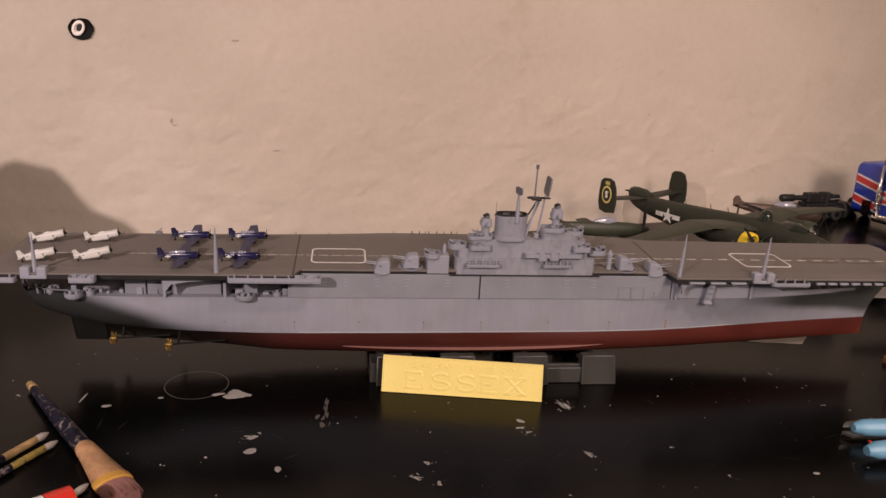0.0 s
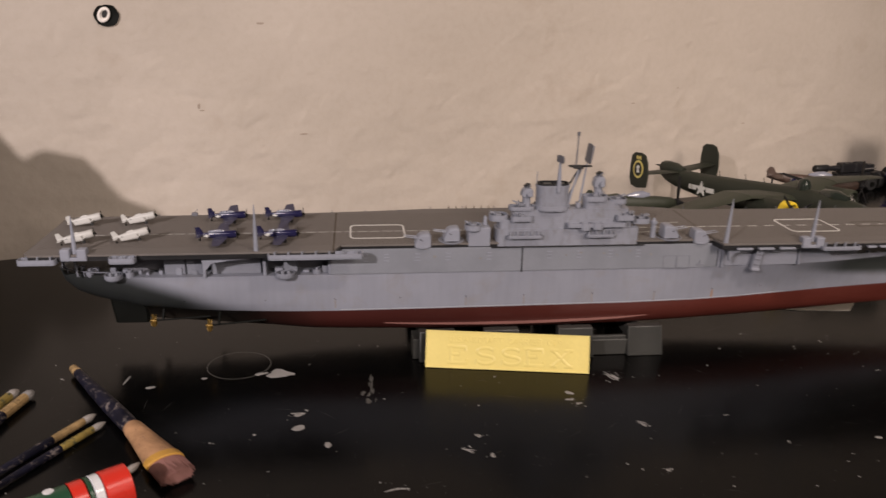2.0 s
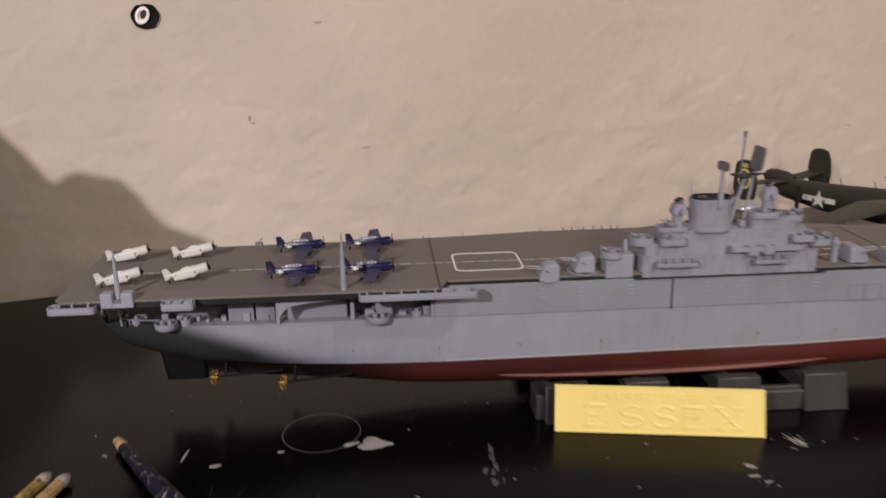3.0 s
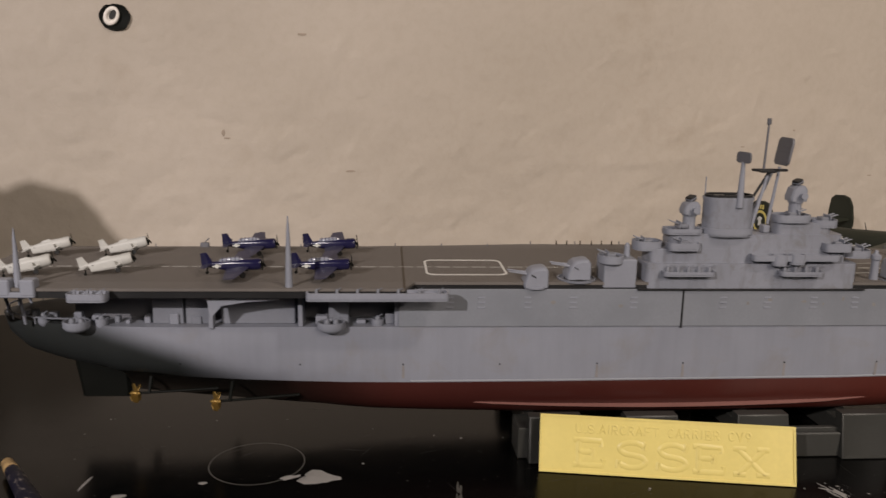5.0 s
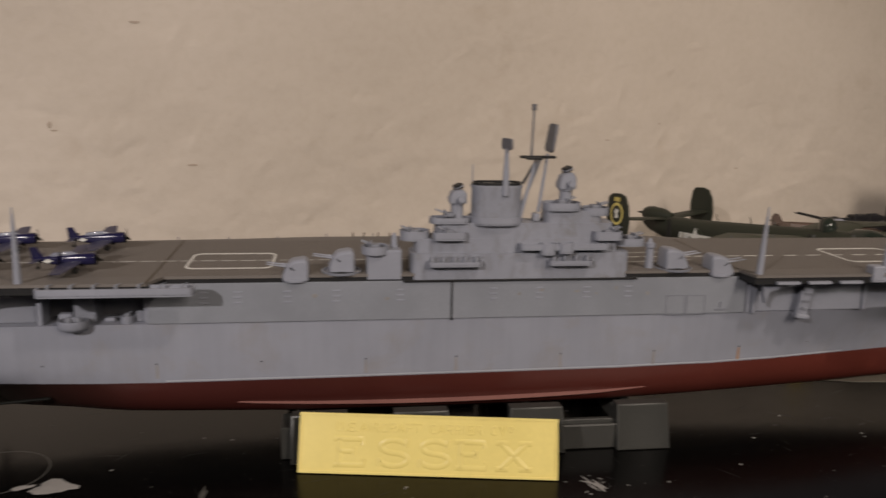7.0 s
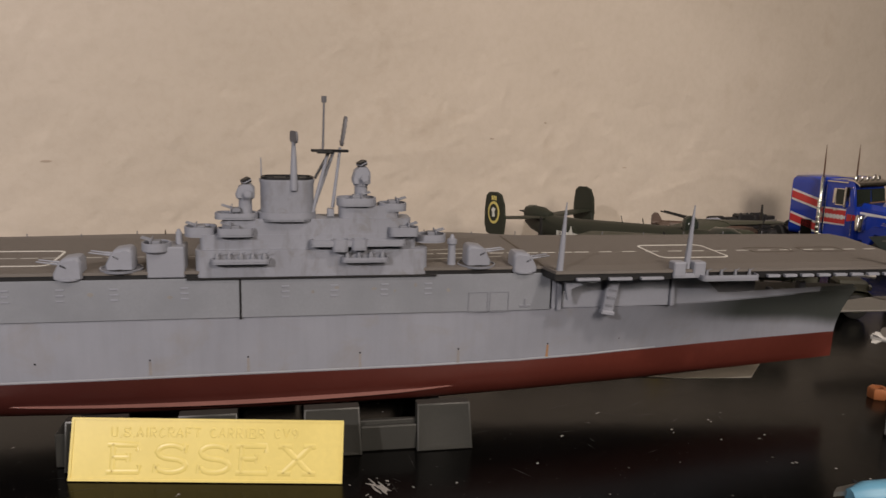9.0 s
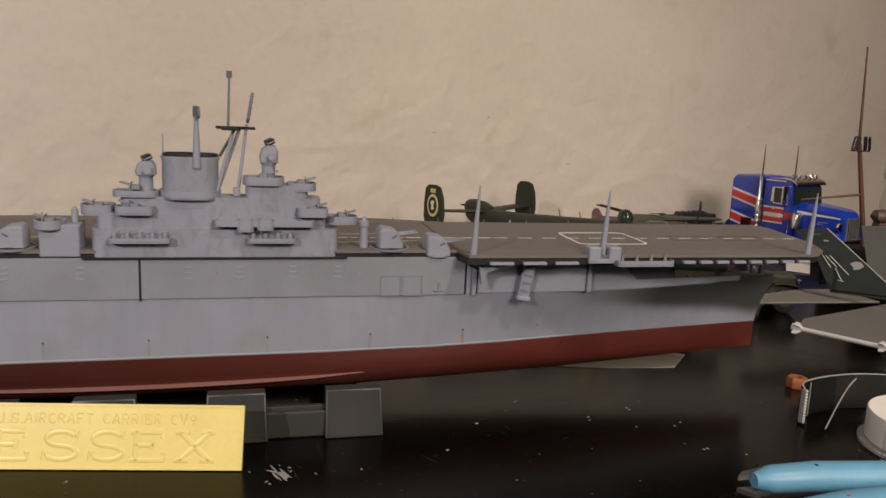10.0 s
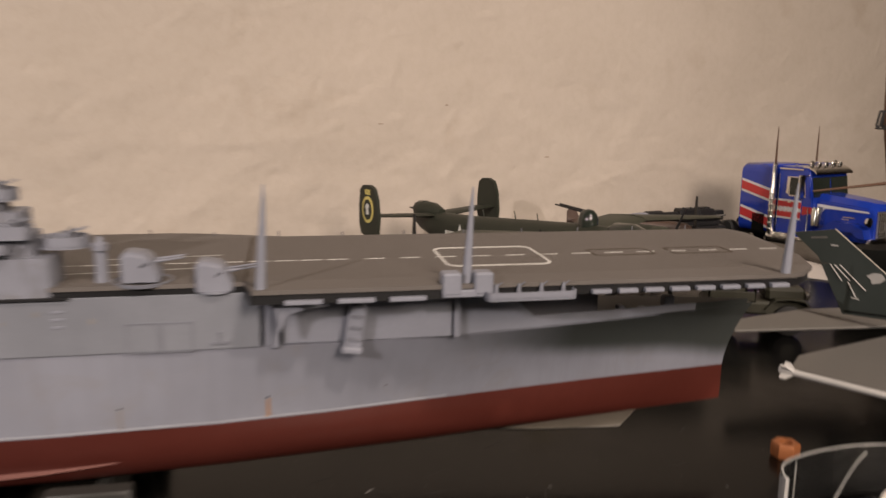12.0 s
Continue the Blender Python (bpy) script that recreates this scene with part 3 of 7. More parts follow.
        ln, w = rng.uniform(2, 9), rng.uniform(0.06, 0.12)
        u, v = Vector((math.cos(a0), math.sin(a0), 0)), Vector((-math.sin(a0), math.cos(a0), 0))
        c = Vector((x, y, 0.04))
        bm.faces.new([bm.verts.new(p) for p in (c - u * ln, c + v * w, c + u * ln, c - v * w)])
    tagged(part("scratches", bm, "scratch", t), "fine pale scratches in the lacquer", kind="stuff")
    splat(-149.5, -46, 8.2, 4.2, -0.42, jag=0.6)
    splat(-160, -45.5, 4.2, 1.2, 0.45, jag=0.5)
    # thin brushed smear with a wider foot
    for k in range(12):
        v = k / 11
        splat(-98 + rng.gauss(0, 0.5 + 2.2 * v ** 3), -55 - 27 * v + rng.gauss(0, 0.8), rng.uniform(0.3, 0.6 + v), rng.uniform(2.0, 5.0), rng.uniform(-0.12, 0.12), "ring", 0.06, 0.4)
    bm = B()
    lathe(bm, [(17.75, 0.02), (17.75, 0.06), (18.2, 0.06), (18.2, 0.02), (17.75, 0.02)], (-174, -33, 0), 48, caps=False)
    part("ring_stain", bm, "ring", t, "faint pale ring left by a jar")


build_table()

# ---- the aircraft carrier model ----
SILL, DK = 52.0, 70.0


def waterline(x):
    """Height of the paint line, which sags slightly towards the stern."""
    return 30.0 - 0.95 * min(1.0, max(0.0, (85 - x) / 200))


def lerp_table(table, x):
    for (xa, *a), (xb, *b) in zip(table, table[1:]):
        if x <= xb:
            k = (x - xa) / (xb - xa)
            return [p + (q3 - p) * k for p, q3 in zip(a, b)]
    return list(table[-1][1:])


# x, keel height, half-breadth at the bottom, at the waterline, at the hangar sill
HULL = [
    (-278, 49.5, 0.5, 0.8, 2.5), (-274, 42.5, 1.0, 2.0, 9.0), (-266, 36.5, 1.5, 3.0, 15.0), (-255, 33.5, 2.0, 5.0, 19.5), (-246, 32.0, 2.0, 8.0, 22.0),
    (-236, 30.6, 1.5, 10.0, 23.6), (-230, 18.0, 1.2, 11.5, 24.5), (-215, 16.6, 1.5, 15.0, 25.6), (-200, 15.2, 1.8, 18.0, 26.0), (-180, 13.6, 2.5, 21.0, 26.0), (-160, 12.6, 4.5, 23.0, 26.0), (-140, 12.6, 8.0, 24.6, 26.0), (-110, 13.0, 14.0, 25.6, 26.0),
    (-60, 13.0, 18.0, 26.0, 26.0), (0, 13.0, 18.5, 26.0, 26.0), (60, 13.0, 17.0, 25.8, 26.0), (100, 13.0, 13.0, 24.0, 26.0), (130, 13.0, 9.5, 20.5, 25.5),
    (160, 13.2, 6.5, 15.5, 23.5), (190, 14.2, 4.0, 10.5, 19.5), (220, 15.5, 2.2, 6.2, 14.0), (245, 16.8, 1.2, 3.0, 8.6), (258, 17.5, 0.8, 1.4, 5.0), (264, 17.8, 0.5, 0.6, 2.9),
]


def hull_ring(x, lo, hi, steps):
    zk, bot, wl, top = lerp_table(HULL, x)
    paint_line = waterline(x)
    pts = []
    for k in range(steps + 1):
        z = lo + (hi - lo) * k / steps
        if z <= paint_line:
            s = max(0.0, (z - zk) / max(1.0, paint_line - zk))
            full = (1 - (1 - s) ** 2.4) ** (1 / 1.6)
            hollow = min(1.0, max(0.0, (-130 - x) / 60))
            y = bot + (wl - bot) * (full + (s ** 1.7 - full) * hollow)
        else:
            base = max(paint_line, zk)
            s = max(0.0, (z - base) / max(1.0, SILL - base))
            if x > 90:
                y = wl + (top - wl) * s ** (1.35 + 1.1 * min(1.0, max(0.0, (x - 165) / 50)))
            else:
                y = wl + (top - wl) * (1 - (1 - s) ** 2.2) ** (1 / 1.7)
        rake = 0.0
        if x > 240 and z > paint_line:
            rake = (x - 240) / 24 * 8.0 * ((z - paint_line) / (SILL - paint_line)) ** 1.5
        pts.append((x + rake, y, z))
    return pts


def hull_mesh(red):
    bm = B()
    rings = []
    xs = sorted({h[0] for h in HULL} | {-270, -260, -238, -222, -190, -165, -130, -85, -30, 30, 80, 115, 145, 175, 205, 232, 252})
    for x in xs:
        zk = lerp_table(HULL, x)[0]
        if red:
            if zk >= waterline(x) - 1.2:
                continue
            half = hull_ring(x, zk, waterline(x), 7)
        else:
            half = hull_ring(x, max(waterline(x), zk), SILL, 7)
        rings.append([(px, -py, pz) for px, py, pz in half[::-1]] + [(px, py, pz) for px, py, pz in half])
    loft(bm, rings, close=True)
    return bm


# the model sits very slightly heeled on its cradle
SHIP = Matrix.Translation(W(0, 0, 0)) @ Matrix.Translation((0, -0.026, 0.067)) @ pose(0, 0, 0, 1.3, 0, 0) @ Matrix.Translation((0, 0.026, -0.067))


def build_carrier():
    s = thing("aircraft_carrier_model", "grey and red plastic model aircraft carrier on a black stand", "ship model")
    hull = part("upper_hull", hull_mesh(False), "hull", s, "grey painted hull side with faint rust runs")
    part("lower_hull", hull_mesh(True), "red", s, "dark red antifouling paint below the waterline")
    for side in (-1, 1):
        bm = B()
        prof = []
        for k in range(25):
            x = -106 + 183 * k / 24
            zz = 18.0 + 2.6 * ((x + 14) / 92) ** 2
            w = 1.7 * min(1.0, k / 3, (24 - k) / 3) + 0.15
            yb = 24.4 - 0.00022 * x * x
            prof.append([(x, side * (yb - 1.5), zz - 0.6), (x, side * (yb + w), zz), (x, side * (yb + w), zz + 0.45), (x, side * (yb - 1.5), zz + 1.2)])
        loft(bm, prof)
        part("bilge_keel", bm, "keel", s, "bilge keel with its glossy highlight painted as a pale edge")
    # pale moulded ridge along the waterline
    for side in (-1, 1):
        bm = B()
        prof = []
        for k in range(29):
            x = -115 + 280 * k / 28
            y = side * hull_ring(x, waterline(x), SILL, 22)[1][1]
            z = waterline(x)
            prof.append([(x, y - side * 0.4, z + 0.3), (x, y + side * 0.3, z + 0.4), (x, y + side * 0.3, z + 0.8), (x, y - side * 0.4, z + 1.0)])
        loft(bm, prof)
        part("rubbing_strake", bm, "strake", s, "paler ridge along the waterline")
    # hangar: recessed core and flush side wall amidships
    bm = B()
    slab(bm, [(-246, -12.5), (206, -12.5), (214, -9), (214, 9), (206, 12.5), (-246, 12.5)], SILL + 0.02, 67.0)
    # darker grey than the hull, to hold the deep shade of the opening
    part("hangar_wall", bm, "radar", s, "recessed hangar wall, the deck's shade put into its dark grey")
    bm = B()
    box(bm, -120, 111.6, -26.62, -17.6, SILL + 0.14, 67.2, 0.15)
    side_wall = part("side_wall", bm, "side", s, "weathered grey hangar side above the hull")
    bm = B()
    box(bm, -120, 113, 17.6, 26.05, SILL + 0.14, 66.6, 0.1)
    part("side_wall", bm, "grey", s)
    bm = B()
    box(bm, -8.75, -7.95, -26.75, -26.4, SILL - 0.5, 67.0, 0)
    part("panel_joint", bm, "black", side_wall)
    bm = B()
    for x0, x1 in ((78, 86), (86.6, 94.5)):
        frame_line(bm, [(x0, 51.8), (x1, 51.8), (x1, 60), (x0, 60)], [(x0 + 0.35, 52.15), (x1 - 0.35, 52.15), (x1 - 0.35, 59.65), (x0 + 0.35, 59.65)], 0, 0.2)
    for v in bm.verts:
        v.co = Vector((v.co.x, -26.6 - v.co.z, v.co.y))
    part("hull_door", bm, "grey2", side_wall)
    bm = B()
    box(bm, 99, 103.5, -27.0, -26.5, 53.5, 54.3, 0.1)
    box(bm, 100.8, 101.6, -27.0, -26.5, 54, 57, 0.1)
    part("hull_fitting", bm, "grey2", side_wall)
    for x in (-100, -88, -70, -52, -28, 8, 26, 45, 62):
        bm = B()
        for k in range(3):
            box(bm, x - 1.4, x + 1.4, -26.85, -26.5, 59.5 + 2 * k, 60.1 + 2 * k, 0.05)
        part("vent_louvre", bm, "grey", side_wall)
    rr = random.Random(21)
    for x, z in ((18, 61.5), (27, 63.0), (41, 62.2), (49, 61.2), (57, 63.2), (-33, 60.5), (-60, 62.0), (70, 61.0)):
        bm = B()
        w2, h2 = rr.uniform(0.5, 1.1), rr.uniform(0.5, 1.0)
        pts = [(x + w2 * math.cos(a) * rr.uniform(0.7, 1.2), z + h2 * math.sin(a) * rr.uniform(0.7, 1.2)) for a in [2 * math.pi * k / 9 for k in range(9)]]
        loft(bm, [[(px, -26.66, pz) for px, pz in pts], [(px, -26.4, pz) for px, pz in pts]])
        part("rust_mark", bm, "rust", side_wall)
    # discharge holes with rust runs
    for x in (-204, -158, -118, -80, -41, -6, 36, 75, 113, 146):
        _, _, wl, top = lerp_table(HULL, x)
        ring = hull_ring(x, waterline(x), SILL, 22)
        y0 = [p for p in ring if p[2] > 35.6][0][1]
        bm = B()
        rod(bm, (x, -y0 + 0.3, 36.6), (x, -y0 - 0.15, 36.6), 0.34, n=8)
        outlet = part("drain_outlet", bm, "skeg", s)
        if x in (-118, -41, -6, 36, 75, 113):
            bm = B()
            y1 = -ring[2][1]
            rust = [(x - 0.4, -y0 - 0.06, 36.1), (x + 0.45, -y0 - 0.06, 36.1), (x + 0.6, y1 - 0.08, 30.8), (x - 0.5, y1 - 0.08, 30.8)]
            loft(bm, [rust, [(px, py + 0.3, pz) for px, py, pz in rust]])
            part("rust_run", bm, "rust_orange" if x == 113 else "rust_run", outlet)

    # flight deck
    near_a, near_m = -36.5, -26.5
    outline = [(-284, -33), (-281, near_a), (-118, near_a), (-114, near_m), (108, near_m), (110, near_a), (262, -37), (266, -35.5), (274, -28), (281, -12), (287, 28), (284, 37), (118, 39), (92, 47), (80, 49), (-60, 48), (-95, 44), (-140, 41), (-281, 38), (-284, 34)]
    bm = B()
    slab(bm, outline, 68.9, DK)
    deck = part("flight_deck", bm, "deck", s, "brown-grey planked flight deck with white markings")
    # matt black band below the slab, set slightly in from its edge
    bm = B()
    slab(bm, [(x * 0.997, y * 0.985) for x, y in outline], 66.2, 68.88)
    part("deck_edge_band", bm, "black", deck)
    for x, y0, y1 in ((-118, -36, 41), (108, -26, 38)):
        bm = B()
        box(bm, x - 0.45, x + 0.45, y0, y1, DK - 0.02, DK + 0.07, 0)
        part("expansion_joint", bm, "deckdark", deck)
    # plank seams
    bm = B()
    for k in range(44):
        y = -25.5 + 63 * k / 43
        box(bm, -280, 282, y - 0.05, y + 0.05, DK - 0.01, DK + 0.018, 0)
    tagged(part("plank_seams", bm, "deckdark", deck), "fine dark plank seams", kind="stuff")
    for x0, x1 in ((-109, -76), (164.7, 197.2)):
        bm = B()
        frame_line(bm, rounded(x0, x1, -15.2, 12.6, 4), rounded(x0 + 0.9, x1 - 0.9, -13.9, 11.3, 3.2), DK - 0.01, DK + 0.1)
        part("lift_outline", bm, "line", deck, "white rounded outline of a deck lift")
    x = -272.0
    while x < 276:
        bm = B()
        box(bm, x, x + 6.2, -1.35, -0.75, DK - 0.01, DK + 0.08, 0)
        part("centre_dash", bm, "line" if x > 60 else "dashline", deck)
        x += 7.6 if x < 130 else 11.0
    for x0, x1 in ((214, 235), (241, 262)):
        bm = B()
        frame_line(bm, rounded(x0, x1, -5.5, 4.5, 1.5), rounded(x0 + 0.8, x1 - 0.8, -4.7, 3.7, 1.0), DK - 0.01, DK + 0.09)
        part("catapult_mark", bm, "deckdark", deck)
    bm = B()
    for x0, x1, y, dy in ((66, 100, 6, 3), (58, 96, -12, 4)):
        pts = [(x0, y), (x1, y + dy), (x1, y + dy + 0.7), (x0, y + 0.7)]
        slab(bm, pts, DK - 0.01, DK + 0.08)
    part("deck_mark", bm, "dashline", deck)
    # pale brackets under the bow and amidships deck edge
    for x0, n, x1, z in ((118, 3, 158, 66.9), (200, 8, 262, 67.0)):
        for k in range(n):
            xa = x0 + (x1 - x0) * k / n
            bm = B()
            box(bm, xa, xa + (x1 - x0) / n * 0.72, -38.2, -36.4, z - 0.5, z + 0.6, 0.15)
            part("edge_bracket", bm, "grey", deck)
    for x0, n, x1 in ((-230, 9, -165),):
        for k in range(n):
            xa = x0 + (x1 - x0) * (k + 0.5) / n
            bm = B()
            loft(bm, [[(xa - 0.4, -17, 66), (xa + 0.4, -17, 66), (xa + 0.4, -17, 62), (xa - 0.4, -17, 62)], [(xa - 0.4, -34, 66.2), (xa + 0.4, -34, 66.2), (xa + 0.4, -34, 65.6), (xa - 0.4, -34, 65.6)]])
            part("deck_bracket", bm, "radar", deck)
    # radio masts along the near edge, folded upright
    for x, y, h, boxed in ((-257, -34, 25, True), (-160.5, -34, 30, False), (112, -34, 30, False), (165.5, -34, 29, True), (260, -35, 29.5, False)):
        bm = B()
        lean = 0.05 * (1 if x > 0 else 0)
        lathe(bm, [(1.5, 0), (1.45, 2), (1.05, h * 0.5), (0.55, h * 0.85), (0.2, h)], (0, 0, 0), 10, Matrix.Translation((x, y, 66.5)) @ Matrix.Shear("XY", 4, (lean, 0)))
        mast = part("lattice_mast", bm, "grey", s)
        if boxed:
            bm = B()
            for sx in (-1, 1):
                box(bm, x + sx * 4.3 - 2.6, x + sx * 4.3 + 2.6, y - 3.6, y + 1.5, 67.2, 73.2, 0.5)
            box(bm, x - 6.8, x + 6.8, y - 3.4, y + 1.8, 66.6, 68.6, 0.3)
            part("mast_housing", bm, "grey", mast)
    # galleries at deck edge
    for x0, x1, y, z, guns in ((-154, -101.5, -37, 66.0, 7), (-238, -224, -39, 66.2, 3), (-286, -266, -36.5, 65.2, 3), (170, 195, -37.2, 66.0, 4)):
        bm = B()
        pts = rounded(x0, x1, y - 3.2, y + 3.0, 1.8, 3)
        slab(bm, pts, z, z + 0.8)
        inner = [((px - (x0 + x1) / 2) * 0.97 + (x0 + x1) / 2, (py - y) * 0.78 + y) for px, py in pts]
        frame_line(bm, pts, inner, z + 0.5, z + (2.2 if x0 > 0 else 3.0))
        gal = part("gun_gallery", bm, "grey", s)
        for k in range(guns):
            gx = x0 + (x1 - x0) * (k + 0.5) / guns
            bm = B()
            lathe(bm, [(0.9, 0), (0.7, 1.2), (0.5, 2.6), (0.25, 3.2)], (gx, y, z + 0.8), 8)
            rod(bm, (gx, y, z + 3.2), (gx + 1.6, y - 0.4, z + 4.6), 0.22, 0.16, 6)
            part("light_gun", bm, "grey2", gal)
    # sponson tubs and deck gear at hangar level
    for x, y, r, sx in ((-145.6, -27.5, 4.0, 1.35), (-241, -25.5, 4.2, 1.2), (-128, -23, 2.4, 1.0), (-233, -22, 2.4, 1.0), (-256, -18, 2.2, 1.0)):
        bm = B()
        lathe(bm, [(r * 0.5, -2.3), (r * 0.85, -1.4), (r, -0.4), (r, 2.0), (r - 0.5, 2.0), (r - 0.5, 0.2), (0, 0.2)], m=Matrix.Translation((x, y, SILL + 0.6)) @ Matrix.Diagonal((sx, 1, 1, 1)), n=18)
        g = part("gun_tub", bm, "grey", s)
        for dx in ((-1.6, 1.8) if r > 3 else (0,)):
            bm = B()
            lathe(bm, [(1.2, 0), (1.3, 1.4), (0.9, 2.6), (0.2, 3.0)], (x + dx, y, SILL + 0.8), 10)
            rod(bm, (x + dx, y, SILL + 3.2), (x + dx + 2.0, y - 1.0, SILL + 4.6), 0.25, 0.2, 6)
            part("light_gun", bm, "grey2", g)
    rng = random.Random(8)
    for x0, x1 in ((-268, -196), (-152, -121), (186, 240)):
        x = x0
        while x < x1:
            w = rng.uniform(1.5, 5.5)
            if abs(x - 137) > 6 and abs(x + 176) > 13:
                bm = B()
                y = -(lerp_table(HULL, x)[3] - 5.0) + rng.uniform(-0.8, 1.5)
                box(bm, x, x + w, y - 1.4, y + 1.6, SILL - 0.02, SILL + rng.uniform(1.2, 4.5), 0.3)
                part("deck_locker", bm, rng.choice(["grey", "grey2", "grey"]), s)
            x += w + rng.uniform(2.0, 8.0)
    # upright frames and curved brackets by the hangar openings
    for x, sgn, wide in ((-191, 1, 27), (115.5, 1, 15)):
        bm = B()
        box(bm, x - 0.9, x + 0.9, -27.0, -23.5, SILL - 0.3, 65.6, 0.2)
        prof = [(x, 65.5), (x + sgn * wide, 65.5), (x + sgn * wide, 64.5), (x + sgn * wide * 0.55, 63.8), (x + sgn * wide * 0.2, 62.2), (x + sgn * 1.2, 57.5)]
        loft(bm, [[(px, -32.5, pz) for px, pz in prof], [(px, -30.5, pz) for px, pz in prof]])
        box(bm, x - 1.2, x + 1.2, -32.5, -24, 64.5, 66.4, 0.2)
        part("davit_frame", bm, "grey", s)
    for x in (-157.5, -120.6, 113.6, 165.4):
        bm = B()
        box(bm, x - 0.9, x + 0.9, -25.6, -17, SILL, 66.5, 0.2)
        part("hangar_pillar", bm, "grey", s)
    for x0, x1 in ((-188, -160), (-214, -202.5), (-201.5, -193), (-147, -139.5), (117.5, 164)):
        bm = B()
        box(bm, x0, x1, -24.6 if x0 > 0 else -21.5, -12.2, SILL + 0.1, 66.0 if x0 > 0 else 64.6, 0.15)
        # aft doors take the darker grey for the shade under the deck
        part("roller_door", bm, "grey" if x0 > 0 else "grey2", s)
    # boat ladder hung on the side, and small rungs on it
    tilt = Matrix.Translation((136.8, -27.6, 58.2)) @ pose(0, 0, 0, 0, 9, 0)
    bm = B()
    box(bm, -2.4, 2.4, -1.1, 1.1, -7.2, 7.2, 0.3, tilt)
    box(bm, -2.9, 2.9, -2.2, 1.4, -8.6, -6.6, 0.5, tilt)
    lad = part("boarding_ladder", bm, "grey", s)
    for k in range(4):
        bm = B()
        box(bm, -1.7, 1.7, -1.6, -1.0, -4.9 + 3.2 * k, -3.9 + 3.2 * k, 0.1, tilt)
        part("rung", bm, "grey2", lad)
    # forecastle bulwark and stern bulwark
    bm = B()
    rings = []
    for k in range(13):
        x = 166 + (262 - 166) * k / 12
        yb = lerp_table(HULL, x)[3]
        dx = max(0.0, (x - 240) / 24 * 8.0)
        h = 10.5 if k < 3 else 4.2 - 0.2 * k
        rings.append([(x + dx, -yb + 0.2, SILL - 0.5), (x + dx, -yb - 0.25, SILL + h), (x + dx, -yb + 0.4, SILL + h), (x + dx, -yb + 0.8, SILL - 0.5)])
    loft(bm, rings[:11])
    part("bulwark", bm, "grey", s)
    bm = B()
    loft(bm, rings[10:])
    part("stem_bulwark", bm, "hull", s, "dark green-black bulwark at the stem")
    bm = B()
    rings = []
    for k in range(15):
        a = math.pi * (0.5 + k / 14)
        x, y = -245 + 31.5 * math.cos(a), 22.2 * math.sin(a)
        rings.append([(x, y, SILL + 2.6), (x * 0.998, y * 0.97, SILL + 2.6), (x * 0.998, y * 0.97, SILL + 2.1), (x, y, SILL + 2.1)])
    loft(bm, rings)
    for k in range(0, 15, 2):
        a = math.pi * (0.5 + k / 14)
        x, y = -245 + 31.3 * math.cos(a), 22.0 * math.sin(a)
        rod(bm, (x, y, SILL - 0.4), (x, y, SILL + 2.4), 0.3, n=6)
    part("stern_rail", bm, "grey2", s)
    bm = B()
    for y in (-9, 9):
        rod(bm, (-272, y, SILL - 0.5), (-276, y, 66.5), 0.6, n=8)
    rod(bm, (-262, -20, SILL - 0.3), (-262, -24, 66.5), 0.6, n=8)
    part("stern_post", bm, "grey", s)
    # rudder, shafts and propellers
    bm = B()
    loft(bm, [[(-251, -1.6, 32), (-232, -1.9, 32), (-230, 0, 32), (-232, 1.9, 32), (-251, 1.6, 32), (-253, 0, 32)],
              [(-249, -1.2, 14.5), (-232, -1.5, 14.5), (-230.5, 0, 14.5), (-232, 1.5, 14.5), (-249, 1.2, 14.5), (-250.5, 0, 14.5)]])
    part("rudder", bm, "skeg", s)
    for x, y, z in ((-225, -12, 20.0), (-191.5, -20, 19.5), (-225, 12, 20.0), (-191.5, 20, 19.5)):
        bm = B()
        rod(bm, (x, y, z), (x + 32, y * 0.8, z + 1.0), 0.5, 0.7, n=8)
        rod(bm, (x + 5, y, z), (x + 5.5, y * 0.6, z + 8.5), 0.7, 1.0, n=6)
        shaft = part("propeller_shaft", bm, "skeg", s)
        bm = B()
        lathe(bm, [(0.2, -2.2), (1.0, -1.2), (1.1, 1.2), (0.7, 2.0)], n=10, m=Matrix.Translation((x - 0.5, y, z)) @ pose(0, 0, 0, 0, 90, 0))
        for k in range(4):
            mt = Matrix.Translation((x - 0.5, y, z)) @ pose(0, 0, 0, 90 * k + 20, 0, 0)
            a = [mt @ Vector(p) for p in ((0.8, -0.7, 0.8), (1.3, -1.7, 2.4), (0.9, -1.2, 4.3), (-0.1, 0.2, 4.9), (-1.0, 1.3, 3.6), (-0.9, 0.8, 1.0))]
            th = mt.to_3x3() @ Vector((0.35, 0.2, 0))
            loft(bm, [a, [p + th for p in a]])
        part("propeller", bm, "brass", shaft, "brass-painted four-bladed propeller")

    # island superstructure
    bm = B()
    y0, y1 = -25.6, -13.0
    slab(bm, rounded(-24, 61.5, y0 - 1.2, y1, 2.5, 3), 67.6, 77.6)
    isl = part("island", bm, "grimed", s, "grey island superstructure with gun tubs")
    for x0, x1, ins, za, zb in ((-22.5, 57, 0.1, 77.6, 83.15), (-14.5, 55, 0.3, 83.15, 88.9)):
        bm = B()
        slab(bm, rounded(x0, x1, y0 + ins, y1 - ins - 0.2, 2.5, 3), za, zb)
        part("bridge_level", bm, "grimed", isl)
    for x0, x1, za, zb, ins in ((28, 50.5, 88.8, 93.5, 1.0), (-12, -1.5, 88.8, 90.2, 1.0)):
        bm = B()
        slab(bm, rounded(x0, x1, y0 + ins, y1 - ins, 2.5, 3), za, zb)
        part("bridge_house", bm, "grimed", isl)
    bm = B()
